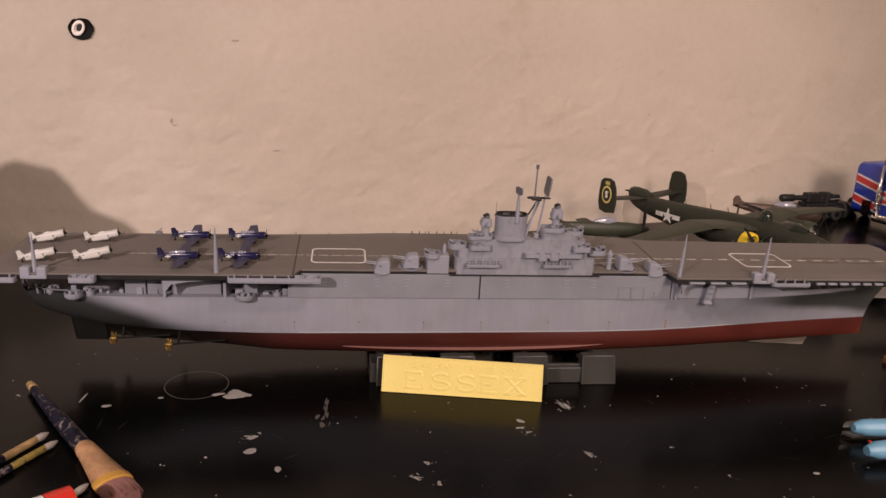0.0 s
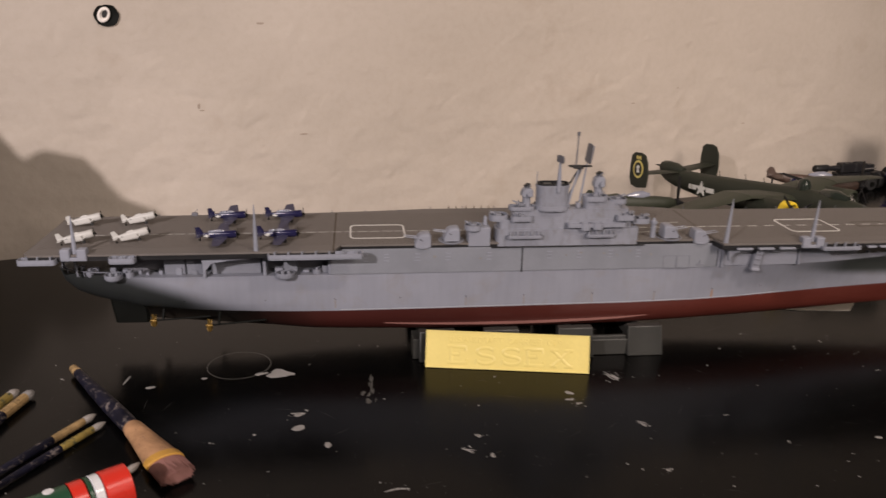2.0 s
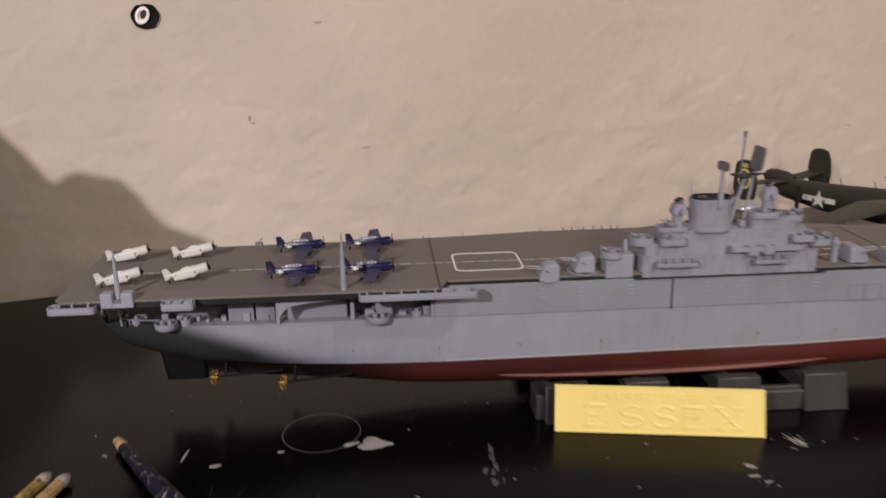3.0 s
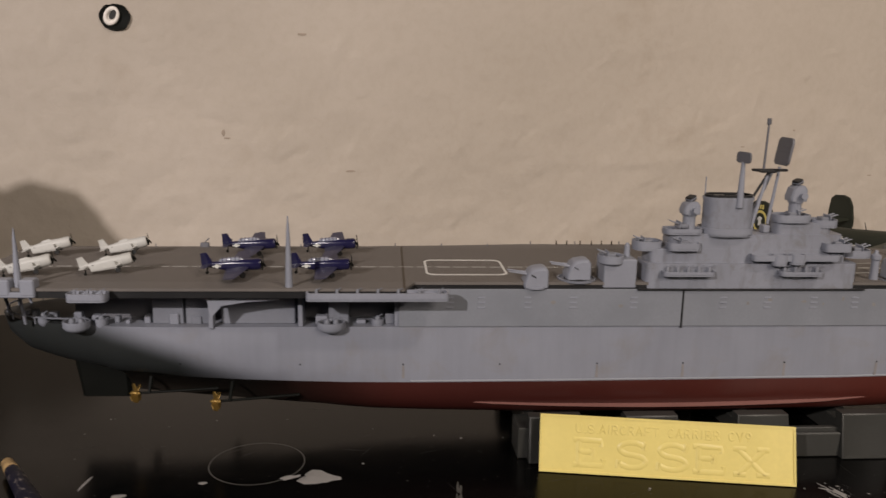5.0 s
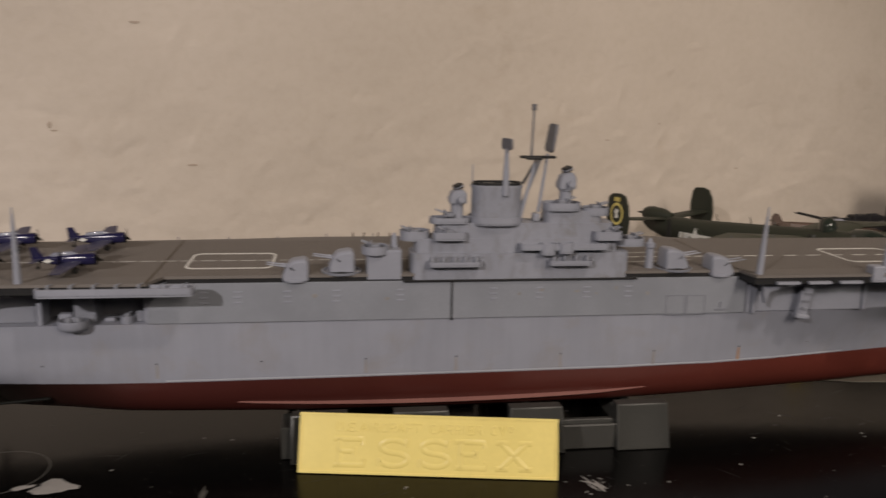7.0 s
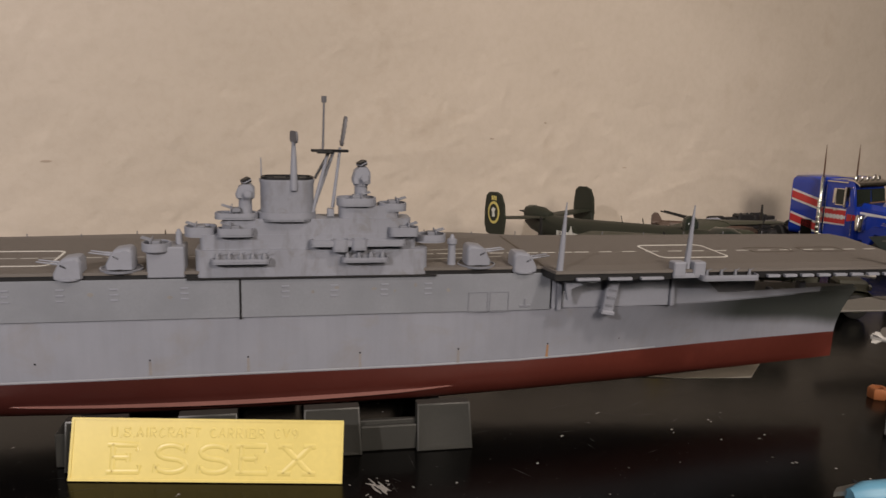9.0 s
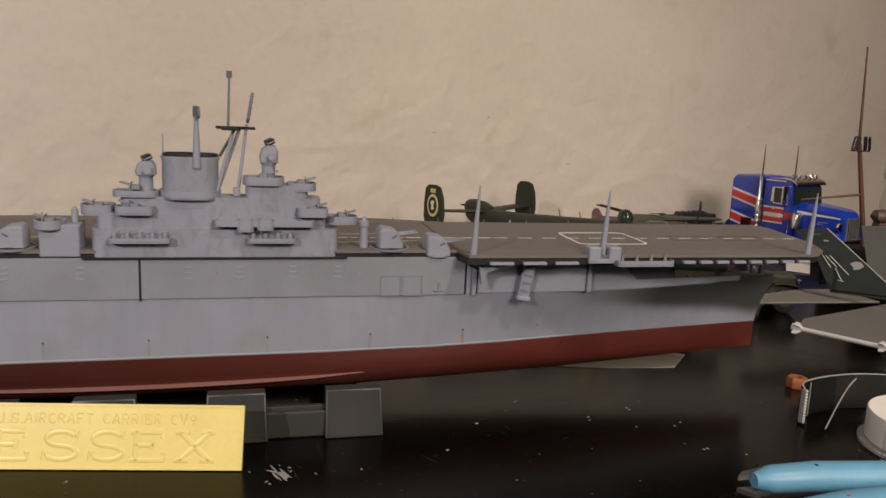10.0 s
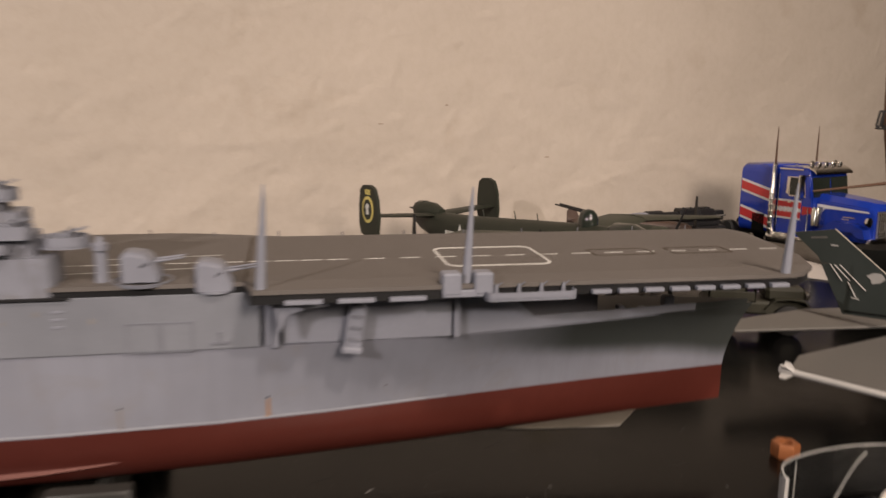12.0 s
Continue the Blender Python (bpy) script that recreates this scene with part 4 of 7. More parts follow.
    box(bm, -27, 65, -27.6, -26.2, 66.9, 67.6, 0.1)
    part("island_ledge", bm, "black", isl)
    bm = B()
    rings = []
    for z, k in ((88.7, 1.0), (101.5, 1.0), (102.4, 1.04), (103.2, 1.04), (103.2, 0.9), (100.5, 0.88)):
        rings.append([(9.0 + (px - 9.0) * k, -20.6 + (py + 20.6) * k, z) for px, py in rounded(-0.8, 18.6, -25.6, -15.6, 4.9, 5)])
    loft(bm, rings, caps=False)
    fun = part("funnel", bm, "grimed", isl)
    bm = B()
    slab(bm, rounded(0.6, 17.2, -24.7, -16.5, 4.0, 4), 100.2, 101.0)
    for k in range(5):
        box(bm, 2.5 + 3 * k, 3.1 + 3 * k, -24.4, -16.8, 101.5, 102.2, 0.1)
    frame_line(bm, rounded(-0.6, 18.4, -25.5, -15.7, 4.8, 5), rounded(0.2, 17.6, -24.7, -16.5, 4.0, 5), 102.0, 104.2)
    cap = part("funnel_cap", bm, "black", fun)
    for x0, x1, yy in ((4.2, 8.4, -17.6), (13.2, 16.6, -17.6), (8.8, 12.4, -23.6)):
        bm = B()
        box(bm, x0, x1, yy - 0.3, yy + 0.3, 100.9, 103.6, 0.1)
        part("uptake_flap", bm, "steel", cap, "bright metal flap in the funnel mouth")
    bm = B()
    frame_line(bm, rounded(-1.8, 19.4, -27.6, -12.5, 7, 5), rounded(-1.2, 18.8, -27.0, -13.1, 6.5, 5), 88.4, 91.2)
    slab(bm, rounded(-1.8, 19.4, -27.6, -12.5, 7, 5), 88.2, 88.9)
    part("funnel_walkway", bm, "grey", fun)

    def quad_gun(gx, gy, gz, face, parent):
        """Four light barrels in two pairs on a small shielded carriage."""
        bm = B()
        lathe(bm, [(1.9, 0), (1.9, 0.5), (1.2, 0.8), (1.1, 1.8)], (gx, gy, gz), 12)
        box(bm, gx - 1.6, gx + 1.6, gy - 2.2, gy + 2.2, gz + 1.6, gz + 3.2, 0.3)
        gun = part("light_gun", bm, "grey2", parent)
        bm = B()
        box(bm, -0.2, 0.2, -2.8, 2.8, -1.2, 1.4, 0.1, Matrix.Translation((gx + face * 1.8, gy, gz + 2.8)) @ pose(0, 0, 0, 0, -12 * face, 0))
        part("gun_shield", bm, "grey", gun)
        for dy in (-1.7, -1.0, 1.0, 1.7):
            bm = B()
            rod(bm, (gx, gy + dy, gz + 2.6), (gx + face * 5.2, gy + dy, gz + 4.3), 0.26, 0.2, 6)
            part("gun_barrel", bm, "grey2", gun)

    def bridge_tub(x0, x1, z, h, y=-26.0, d=4.5, guns=0, r=2.0):
        bm = B()
        pts = rounded(x0, x1, y - d / 2, y + d / 2, min(r, d / 2 - 0.1), 4)
        cx, cy = (x0 + x1) / 2, y
        inn = [(cx + (px - cx) * (1 - 1.1 / (x1 - x0)), cy + (py - cy) * (1 - 1.1 / d)) for px, py in pts]
        slab(bm, pts, z, z + 0.7)
        frame_line(bm, pts, inn, z + 0.5, z + h)
        g = part("bridge_platform", bm, "grey", isl)
        if d > 5.5 and guns:
            quad_gun((x0 + x1) / 2, y, z + 0.7, -1 if cx < 20 else 1, g)
            return
        for k in range(guns):
            gx = x0 + (x1 - x0) * (k + 0.5) / guns
            bm = B()
            lathe(bm, [(1.0, 0), (0.9, 1.5), (0.6, 2.6), (0.2, 3.1)], (gx, y, z + 0.6), 8)
            rod(bm, (gx, y, z + 3.0), (gx + 1.8, y - 0.8, z + 4.2), 0.22, 0.18, 6)
            part("light_gun", bm, "grey2", g)

    bridge_tub(-18.2, 2.6, 73.2, 1.8, -28.2, 5.0, 5)
    bridge_tub(28.5, 46, 73.3, 1.8, -28.2, 5.0, 4)
    bridge_tub(17.0, 52.5, 79.2, 2.4, -27.5, 5.0, 0)
    bridge_tub(25, 31, 77.4, 4.4, -28.5, 4.5, 0)
    bridge_tub(32, 38, 78.0, 4.0, -29.0, 4.0, 0)
    bridge_tub(46.4, 57.6, 82.6, 3.3, -25.5, 6.5, 2)
    bridge_tub(-16, -3.2, 82.8, 3.0, -25.5, 6.0, 1)
    bridge_tub(-28, -16.5, 82.0, 3.6, -20.0, 10, 2, 4.5)
    bridge_tub(-17, -1.8, 88.8, 2.2, -22.5, 8, 1, 3)
    bridge_tub(27, 41.8, 93.6, 3.0, -21.5, 9.5, 1, 4)
    bridge_tub(42.8, 53.6, 91.5, 3.0, -20.5, 9, 2, 4)
    bridge_tub(57.5, 69.5, 79.2, 3.0, -20.0, 9, 2, 4.4)
    # curtain splinter shield pieces below the upper gallery
    bm = B()
    box(bm, 23.6, 26.2, -22, -18, 89.0, 92.0, 0.3)
    part("deck_house", bm, "grimed", isl)
    # gun directors
    for x, z0, top in ((-6.2, 90.0, 101.8), (36.2, 94.0, 108.6)):
        bm = B()
        h = top - z0
        lathe(bm, [(2.5, z0), (2.4, z0 + h * 0.46), (2.9, z0 + h * 0.48), (2.9, z0 + h * 0.53)], (x, -20.5, 0), 16)
        pedestal = part("gun_director", bm, "grey", isl)
        bm = B()
        prof = [(-3.1, 0), (-3.4, 1.6), (-2.4, h * 0.34), (-0.6, h * 0.42), (2.2, h * 0.42), (3.3, h * 0.30), (3.4, 0)]
        loft(bm, [[(x + px * w, -20.5 + yy, z0 + h * 0.53 + pz) for px, pz in prof] for yy, w in ((-3.1, 0.82), (-2.5, 1.0), (2.5, 1.0), (3.1, 0.82))])
        d = part("director_house", bm, "grey", pedestal)
        bm = B()
        rod(bm, (x + 1.0, -25.2, z0 + h * 0.69), (x + 1.0, -15.8, z0 + h * 0.69), 1.05, n=12)
        rod(bm, (x + 1.0, -25.6, z0 + h * 0.69), (x + 1.0, -24.8, z0 + h * 0.69), 1.35, n=12)
        part("rangefinder", bm, "grey", d)
        bm = B()
        rod(bm, (x - 0.6, -20.5, z0 + h * 0.9), (x - 0.6, -20.5, top), 0.5, n=8)
        box(bm, -0.4, 2.6, -1.6, 1.6, -0.9, 1.0, 0.2, Matrix.Translation((x - 0.6, -20.5, top)) @ pose(0, 0, 0, 0, -22, 25))
        part("director_radar", bm, "black", d)
        bm = B()
        box(bm, -0.5, 2.7, -1.7, 1.7, -0.25, 0.2, 0.1, Matrix.Translation((x - 0.6, -20.5, top)) @ pose(0, 0, 0, 0, -22, 25))
        part("radar_band", bm, "grey", d)
    # masts, yard and radars
    bm = B()
    rod(bm, (17.6, -17.5, 88.9), (26.0, -20, 113.6), 0.75, 0.6)
    rod(bm, (17.6, -22.5, 88.9), (24.0, -21, 113.6), 0.75, 0.6)
    rod(bm, (25.6, -20.5, 92.5), (28.4, -20.5, 115), 0.7, 0.55)
    mast = part("tripod_mast", bm, "grey", isl)
    bm = B()
    rod(bm, (19.0, -20.5, 103.4), (24.4, -20.5, 113.3), 0.55, 0.5, 8)
    part("mast_strut", bm, "black", mast)
    bm = B()
    rod(bm, (22.0, -20.5, 113.8), (22.4, -20.5, 132), 0.5, 0.38)
    part("aerial_pole", bm, "radar", mast)
    bm = B()
    box(bm, 17.6, 31.5, -21.6, -19.2, 113.2, 114.2, 0.3)
    box(bm, 19.6, 25.6, -24.5, -16.5, 112.9, 113.7, 0.3)
    part("yard_platform", bm, "black", mast)
    bm = B()
    box(bm, -0.9, 0.9, -0.5, 0.5, -1.2, 1.2, 0.1, Matrix.Translation((22.4, -20.5, 132.4)) @ pose(0, 0, 0, 0, 0, 35))
    part("top_aerial", bm, "radar", mast)
    bm = B()
    tilt = Matrix.Translation((29.6, -20.5, 121.0)) @ pose(0, 0, 0, 0, 9, 0) @ pose(0, 0, 0, 0, 0, 88)
    pts = rounded(-6.0, 6.0, -5.4, 5.4, 2.2, 3)
    loft(bm, [[tilt @ Vector((px, -0.45, pz)) for px, pz in pts], [tilt @ Vector((px, 0.45, pz)) for px, pz in pts]])
    for k in range(5):
        box(bm, -5.4, 5.4, -0.7, 0.7, -4.4 + 2.1 * k, -4.1 + 2.1 * k, 0, tilt)
    part("search_radar", bm, "radar", mast, "dark grey rectangular search radar on the mast")
    bm = B()
    lathe(bm, [(1.35, 99.5), (1.2, 108), (0.8, 115.5), (0.75, 117.2)], (11.3, -25.6, 0), 10)
    post = part("radar_post", bm, "grey", fun)
    bm = B()
    tilt = Matrix.Translation((11.4, -25.6, 118.8)) @ pose(0, 0, 0, 0, 0, 107)
    pts = rounded(-3.7, 3.7, -2.0, 2.2, 1.3, 3)
    loft(bm, [[tilt @ Vector((px, -0.4, pz)) for px, pz in pts], [tilt @ Vector((px, 0.4, pz)) for px, pz in pts]])
    part("height_radar", bm, "radar", post)
    bm = B()
    rod(bm, (-0.4, -20, 91), (-0.4, -20, 110.8), 0.35, 0.2, 6)
    part("whip_aerial", bm, "grey", isl)

    # twin gun mounts fore and aft of the island
    def mount(x, y, z, face, high):
        bm = B()
        f = 1 if face > 0 else -1
        if high:
            lathe(bm, [(4.0, DK - 1.5), (4.0, z - 1.2), (7.3, z - 0.9), (7.6, z), (7.0, z), (6.8, z - 0.5), (0, z - 0.5)], (x, y, 0), 24)
        else:
            lathe(bm, [(4.6, z - 0.9), (5.4, z - 0.5), (5.4, z + 0.2), (4.6, z + 0.4)], (x, y, 0), 20)
        base = part("gun_mount", bm, "grey", s)
        bm = B()
        # sloped face on the barrel side, flat back
        prof = [(4.7, 0.1), (4.9, 1.8), (2.6, 6.2), (1.2, 7.3), (-2.6, 7.9), (-4.0, 7.6), (-4.8, 6.4), (-4.9, 0.1)]
        rings = []
        for yy, w, drop in ((-4.7, 0.86, 0.9), (-4.1, 0.97, 0.25), (-3.4, 1.0, 0.0), (3.4, 1.0, 0.0), (4.1, 0.97, 0.25), (4.7, 0.86, 0.9)):
            rings.append([(x + f * px * w, y + yy, z + max(0.1, pz - drop * (pz > 3))) for px, pz in prof])
        loft(bm, rings)
        house = part("gunhouse", bm, "grey", base)
        bm = B()
        # black ring put in for the shadow ellipse beneath the gunhouse
        lathe(bm, [(4.9, z - 0.6), (4.9, z + 0.2), (4.4, z + 0.3)], (x, y, 0), 20)
        part("base_shadow_ring", bm, "black", base)
        bm = B()
        box(bm, -1.1, 1.1, -0.15, 0.2, -0.3, 0.3, 0, Matrix.Translation((x + f * 1.2, y - 4.55, z + 4.6)) @ pose(0, 0, 0, 0, -28 * f, 0))
        part("sight_slot", bm, "black", house)
        for dy in (-1.7, 1.7):
            bm = B()
            rod(bm, (x + f * 1.5, y + dy, z + 4.7), (x + f * 5.5, y + dy, z + 5.2), 0.5, 0.42, 8)
            rod(bm, (x + f * 5.4, y + dy, z + 5.18), (x + f * 10.6, y + dy, z + 5.9), 0.32, 0.26, 8)
            part("gun_barrel", bm, "grey", house)

    mount(-67.0, -23.0, 67.9, -1, False)
    mount(-50.0, -21.0, 70.6, -1, True)
    mount(82.0, -21.0, 70.4, 1, True)
    mount(100.4, -23.0, 67.9, 1, False)
    bm = B()
    box(bm, -40.6, -27.6, -26.6, -15, 67.6, 79.0, 0.4)
    rod(bm, (-30.0, -20, 79), (-30.0, -20, 83.4), 1.3, 1.1, 12)
    rod(bm, (-30.0, -20, 83.2), (-30.0, -20, 84.4), 0.8, 0.6, 10)
    hs = part("quad_gun_house", bm, "grey", s)
    bm = B()
    tub(bm, -37.4, -23.5, 77.0, 3.4, 5.2)
    q4 = part("gun_tub", bm, "grey", hs)
    quad_gun(-37.4, -23.5, 77.9, -1, q4)
    bm = B()
    lathe(bm, [(1.7, DK), (1.5, 78), (2.0, 78.4), (2.0, 80), (1.0, 80.6), (0.6, 82)], (72, -21, 0), 12)
    part("director_post", bm, "grey", s)
    # port side catwalk posts
    for k in range(26):
        x = -272 + 21.6 * k
        yy = 38.6 if x < -140 or x > 118 else (48.6 if -60 < x < 85 else 42)
        bm = B()
        rod(bm, (x, yy, 66.8), (x, yy, DK + 1.3), 0.25, n=6)
        part("deck_edge_light", bm, "radar", s)
    for x in (-43.8, -38.7, -32.2, -26.7, -21.8, -16.9):
        bm = B()
        rod(bm, (x, 47.0, DK - 0.1), (x, 47.0, DK + 2.0), 0.35, 0.25, 6)
        part("deck_edge_light", bm, "deckdark", s)
    ring_x = -207
    bm = B()
    box(bm, ring_x - 2, ring_x + 2, 37.5, 39.5, 66.5, DK + 2.0, 0.4)
    rod(bm, (ring_x, 38.5, DK + 2), (ring_x + 2, 38.5, DK + 4), 0.3, n=6)
    part("light_gun", bm, "radar", s)
    s.matrix_world = SHIP
    return s


carrier = build_carrier()


def build_stand():
    t = thing("display_stand", "black plastic cradle stand under the ship model", "stand")
    for side in (-1, 1):
        # uprights that lean in a little, each with a sunk face inside a bevelled rim
        for x0 in (57.4, 14.4, -30.6, -68.9):
            x1, z1 = x0 + 20.6, 17.9
            bm = B()
            face = [(x0 - 0.3, 0.2), (x1 + 0.9, 0.2), (x1, z1), (x0, z1)]
            sunk = [(x0 + 2.2, 1.2), (x1 - 2.6, 1.2), (x1 - 4.6, z1 - 5.0), (x0 + 4.4, z1 - 5.0)]
            rings = []
            for pts, out in ((face, -5.0), (face, 0.0), ([(x0 + 0.3, 0.5), (x1 + 0.2, 0.5), (x1 - 0.5, z1 - 0.5), (x0 + 0.5, z1 - 0.5)], 0.25), (sunk, -0.9)):
                rings.append([(px, side * (37.6 + out - 3.6 * pz / z1), pz) for px, pz in pts])
            loft(bm, rings)
            part("upright", bm, "stand", t)
        for x0, x1 in ((35.4, 57.4), (-9.4, 12.6), (-48.0, -30.8)):
            bm = B()
            box(bm, x0, x1, side * 33.4 - 1.6, side * 33.4 + 1.6, 0.1, 10.2, 0.5)
            box(bm, x0, x1, side * 31.4 - 1.2, side * 31.4 + 1.2, 0.1, 11.6, 0.3)
            part("side_rail", bm, "stand", t)
        for x0 in (60.0, 17.0, -28.0, -73.0):
            bm = B()
            y0, y1 = sorted((side * 32.6, side * 18.0))
            box(bm, x0, x0 + 15, y0, y1, 0.15, 12.7, 0.3)
            part("cradle_arm", bm, "stand", t)
    for x in (-68, -22, 23, 66):
        bm = B()
        box(bm, x, x + 4, -17.9, 17.9, 0.1, 12.6, 0.3)
        part("cross_member", bm, "stand", t)
    t.matrix_world = Matrix.Translation(W(0, 0, 0))


build_stand()


def arc(cx, cy, rx, ry, a0, a1, n=9):
    return [(cx + rx * math.cos(radians(a0 + (a1 - a0) * k / n)), cy + ry * math.sin(radians(a0 + (a1 - a0) * k / n))) for k in range(n + 1)]


# pen strokes of the capitals, in a box one wide and one high, with their end serifs
GLYPHS = {
    "E": [[(0.14, 0), (0.14, 1)], [(0.0, 0), (0.95, 0), (0.95, 0.22)], [(0.0, 1), (0.9, 1), (0.9, 0.8)], [(0.14, 0.53), (0.62, 0.53)], [(0.62, 0.40), (0.62, 0.66)]],
    "S": [arc(0.5, 0.75, 0.40, 0.25, 20, 265) + arc(0.5, 0.25, 0.44, 0.25, 85, -160), [(0.92, 1.0), (0.88, 0.76)], [(0.06, 0.0), (0.08, 0.26)]],
    "X": [[(0.12, 0), (0.88, 1)], [(0.12, 1), (0.88, 0)], [(0, 0), (0.3, 0)], [(0.68, 0), (1, 0)], [(0, 1), (0.32, 1)], [(0.7, 1), (1, 1)]],
    "U": [[(0.1, 1), (0.1, 0.3)] + arc(0.5, 0.3, 0.4, 0.3, 180, 360) + [(0.9, 1)]],
    ".": [[(0.35, 0), (0.6, 0)]],
    "A": [[(0, 0), (0.5, 1), (1, 0)], [(0.2, 0.36), (0.8, 0.36)]],
    "I": [[(0.5, 0), (0.5, 1)]],
    "R": [[(0.1, 0), (0.1, 1), (0.6, 1)] + arc(0.6, 0.74, 0.3, 0.26, 90, -90) + [(0.1, 0.48)], [(0.5, 0.48), (0.95, 0)]],
    "C": [arc(0.52, 0.5, 0.44, 0.5, 45, 315)],
    "F": [[(0.1, 0), (0.1, 1), (0.9, 1)], [(0.1, 0.52), (0.7, 0.52)]],
    "T": [[(0.5, 0), (0.5, 1)], [(0, 1), (1, 1)]],
    "V": [[(0, 1), (0.5, 0), (1, 1)]],
    "9": [arc(0.5, 0.7, 0.36, 0.3, 0, 360, 12), [(0.86, 0.7), (0.8, 0.3), (0.4, 0)]],
}


def raised_letter(bm, ch, u, v, w, h, pen, rise, m):
    """One moulded capital as rounded ridges standing on the plate."""
    for line in GLYPHS[ch]:
        pts = [Vector((u + px * w, v + py * h, 0.62)) for px, py in line]
        rings = []
        for k, p in enumerate(pts):
            d = (pts[min(k + 1, len(pts) - 1)] - pts[max(k - 1, 0)]).normalized()
            sd = d.cross(Vector((0, 0, 1)))
            e = d * pen * (-0.4 if k == 0 else 0.4 if k == len(pts) - 1 else 0)
            rings.append([m @ (p + e + sd * (pen * c) + Vector((0, 0, hh))) for c, hh in ((-1.5, -0.2), (-1.1, 0.3 * rise), (-0.45, rise), (0.45, rise), (1.1, 0.3 * rise), (1.5, -0.2))])
        loft(bm, rings)


def build_nameplate():
    # leaning back against the stand
    yaw = -9.7
    t = thing("nameplate", "yellow plastic nameplate with raised letters leaning on the stand", "sign", (-19.9, -51.4, 0.1), (0, 0, yaw))
    m = pose(0, 0, 0, 72, 0, 0)
    bm = B()
    box(bm, -47.2, 47.2, 0, 21.6, -1.0, 0.6, 0.3, m)
    plate = part("plate", bm, "yellow", t)
    bm = B()
    frame_line(bm, [(-47.2, 0), (47.2, 0), (47.2, 21.6), (-47.2, 21.6)], [(-46.4, 0.8), (46.4, 0.8), (46.4, 20.8), (-46.4, 20.8)], 0.5, 0.95)
    for v in bm.verts:
        v.co = m @ v.co
    part("raised_rim", bm, "yellow", plate)
    for ch, u, w in (("E", -34.0, 11.2), ("S", -18.4, 11.8), ("S", -3.4, 11.8), ("E", 10.4, 11.2), ("X", 25.0, 12.4)):
        bm = B()
        raised_letter(bm, ch, u, 3.3, w, 9.2, 0.85, 0.2, m)
        part("raised_letter", bm, "yellow", plate)
    u = -33.5
    for ch in "U.S.AIRCRAFT CARRIER CV9":
        w = {" ": 2.2, ".": 1.1, "I": 1.2}.get(ch, 2.75)
        if ch != " ":
            bm = B()
            raised_letter(bm, ch, u, 15.3, w * 0.78, 3.1, 0.30, 0.16, m)
            part("raised_letter", bm, "yellow", plate)
        u += w + 0.3


build_nameplate()


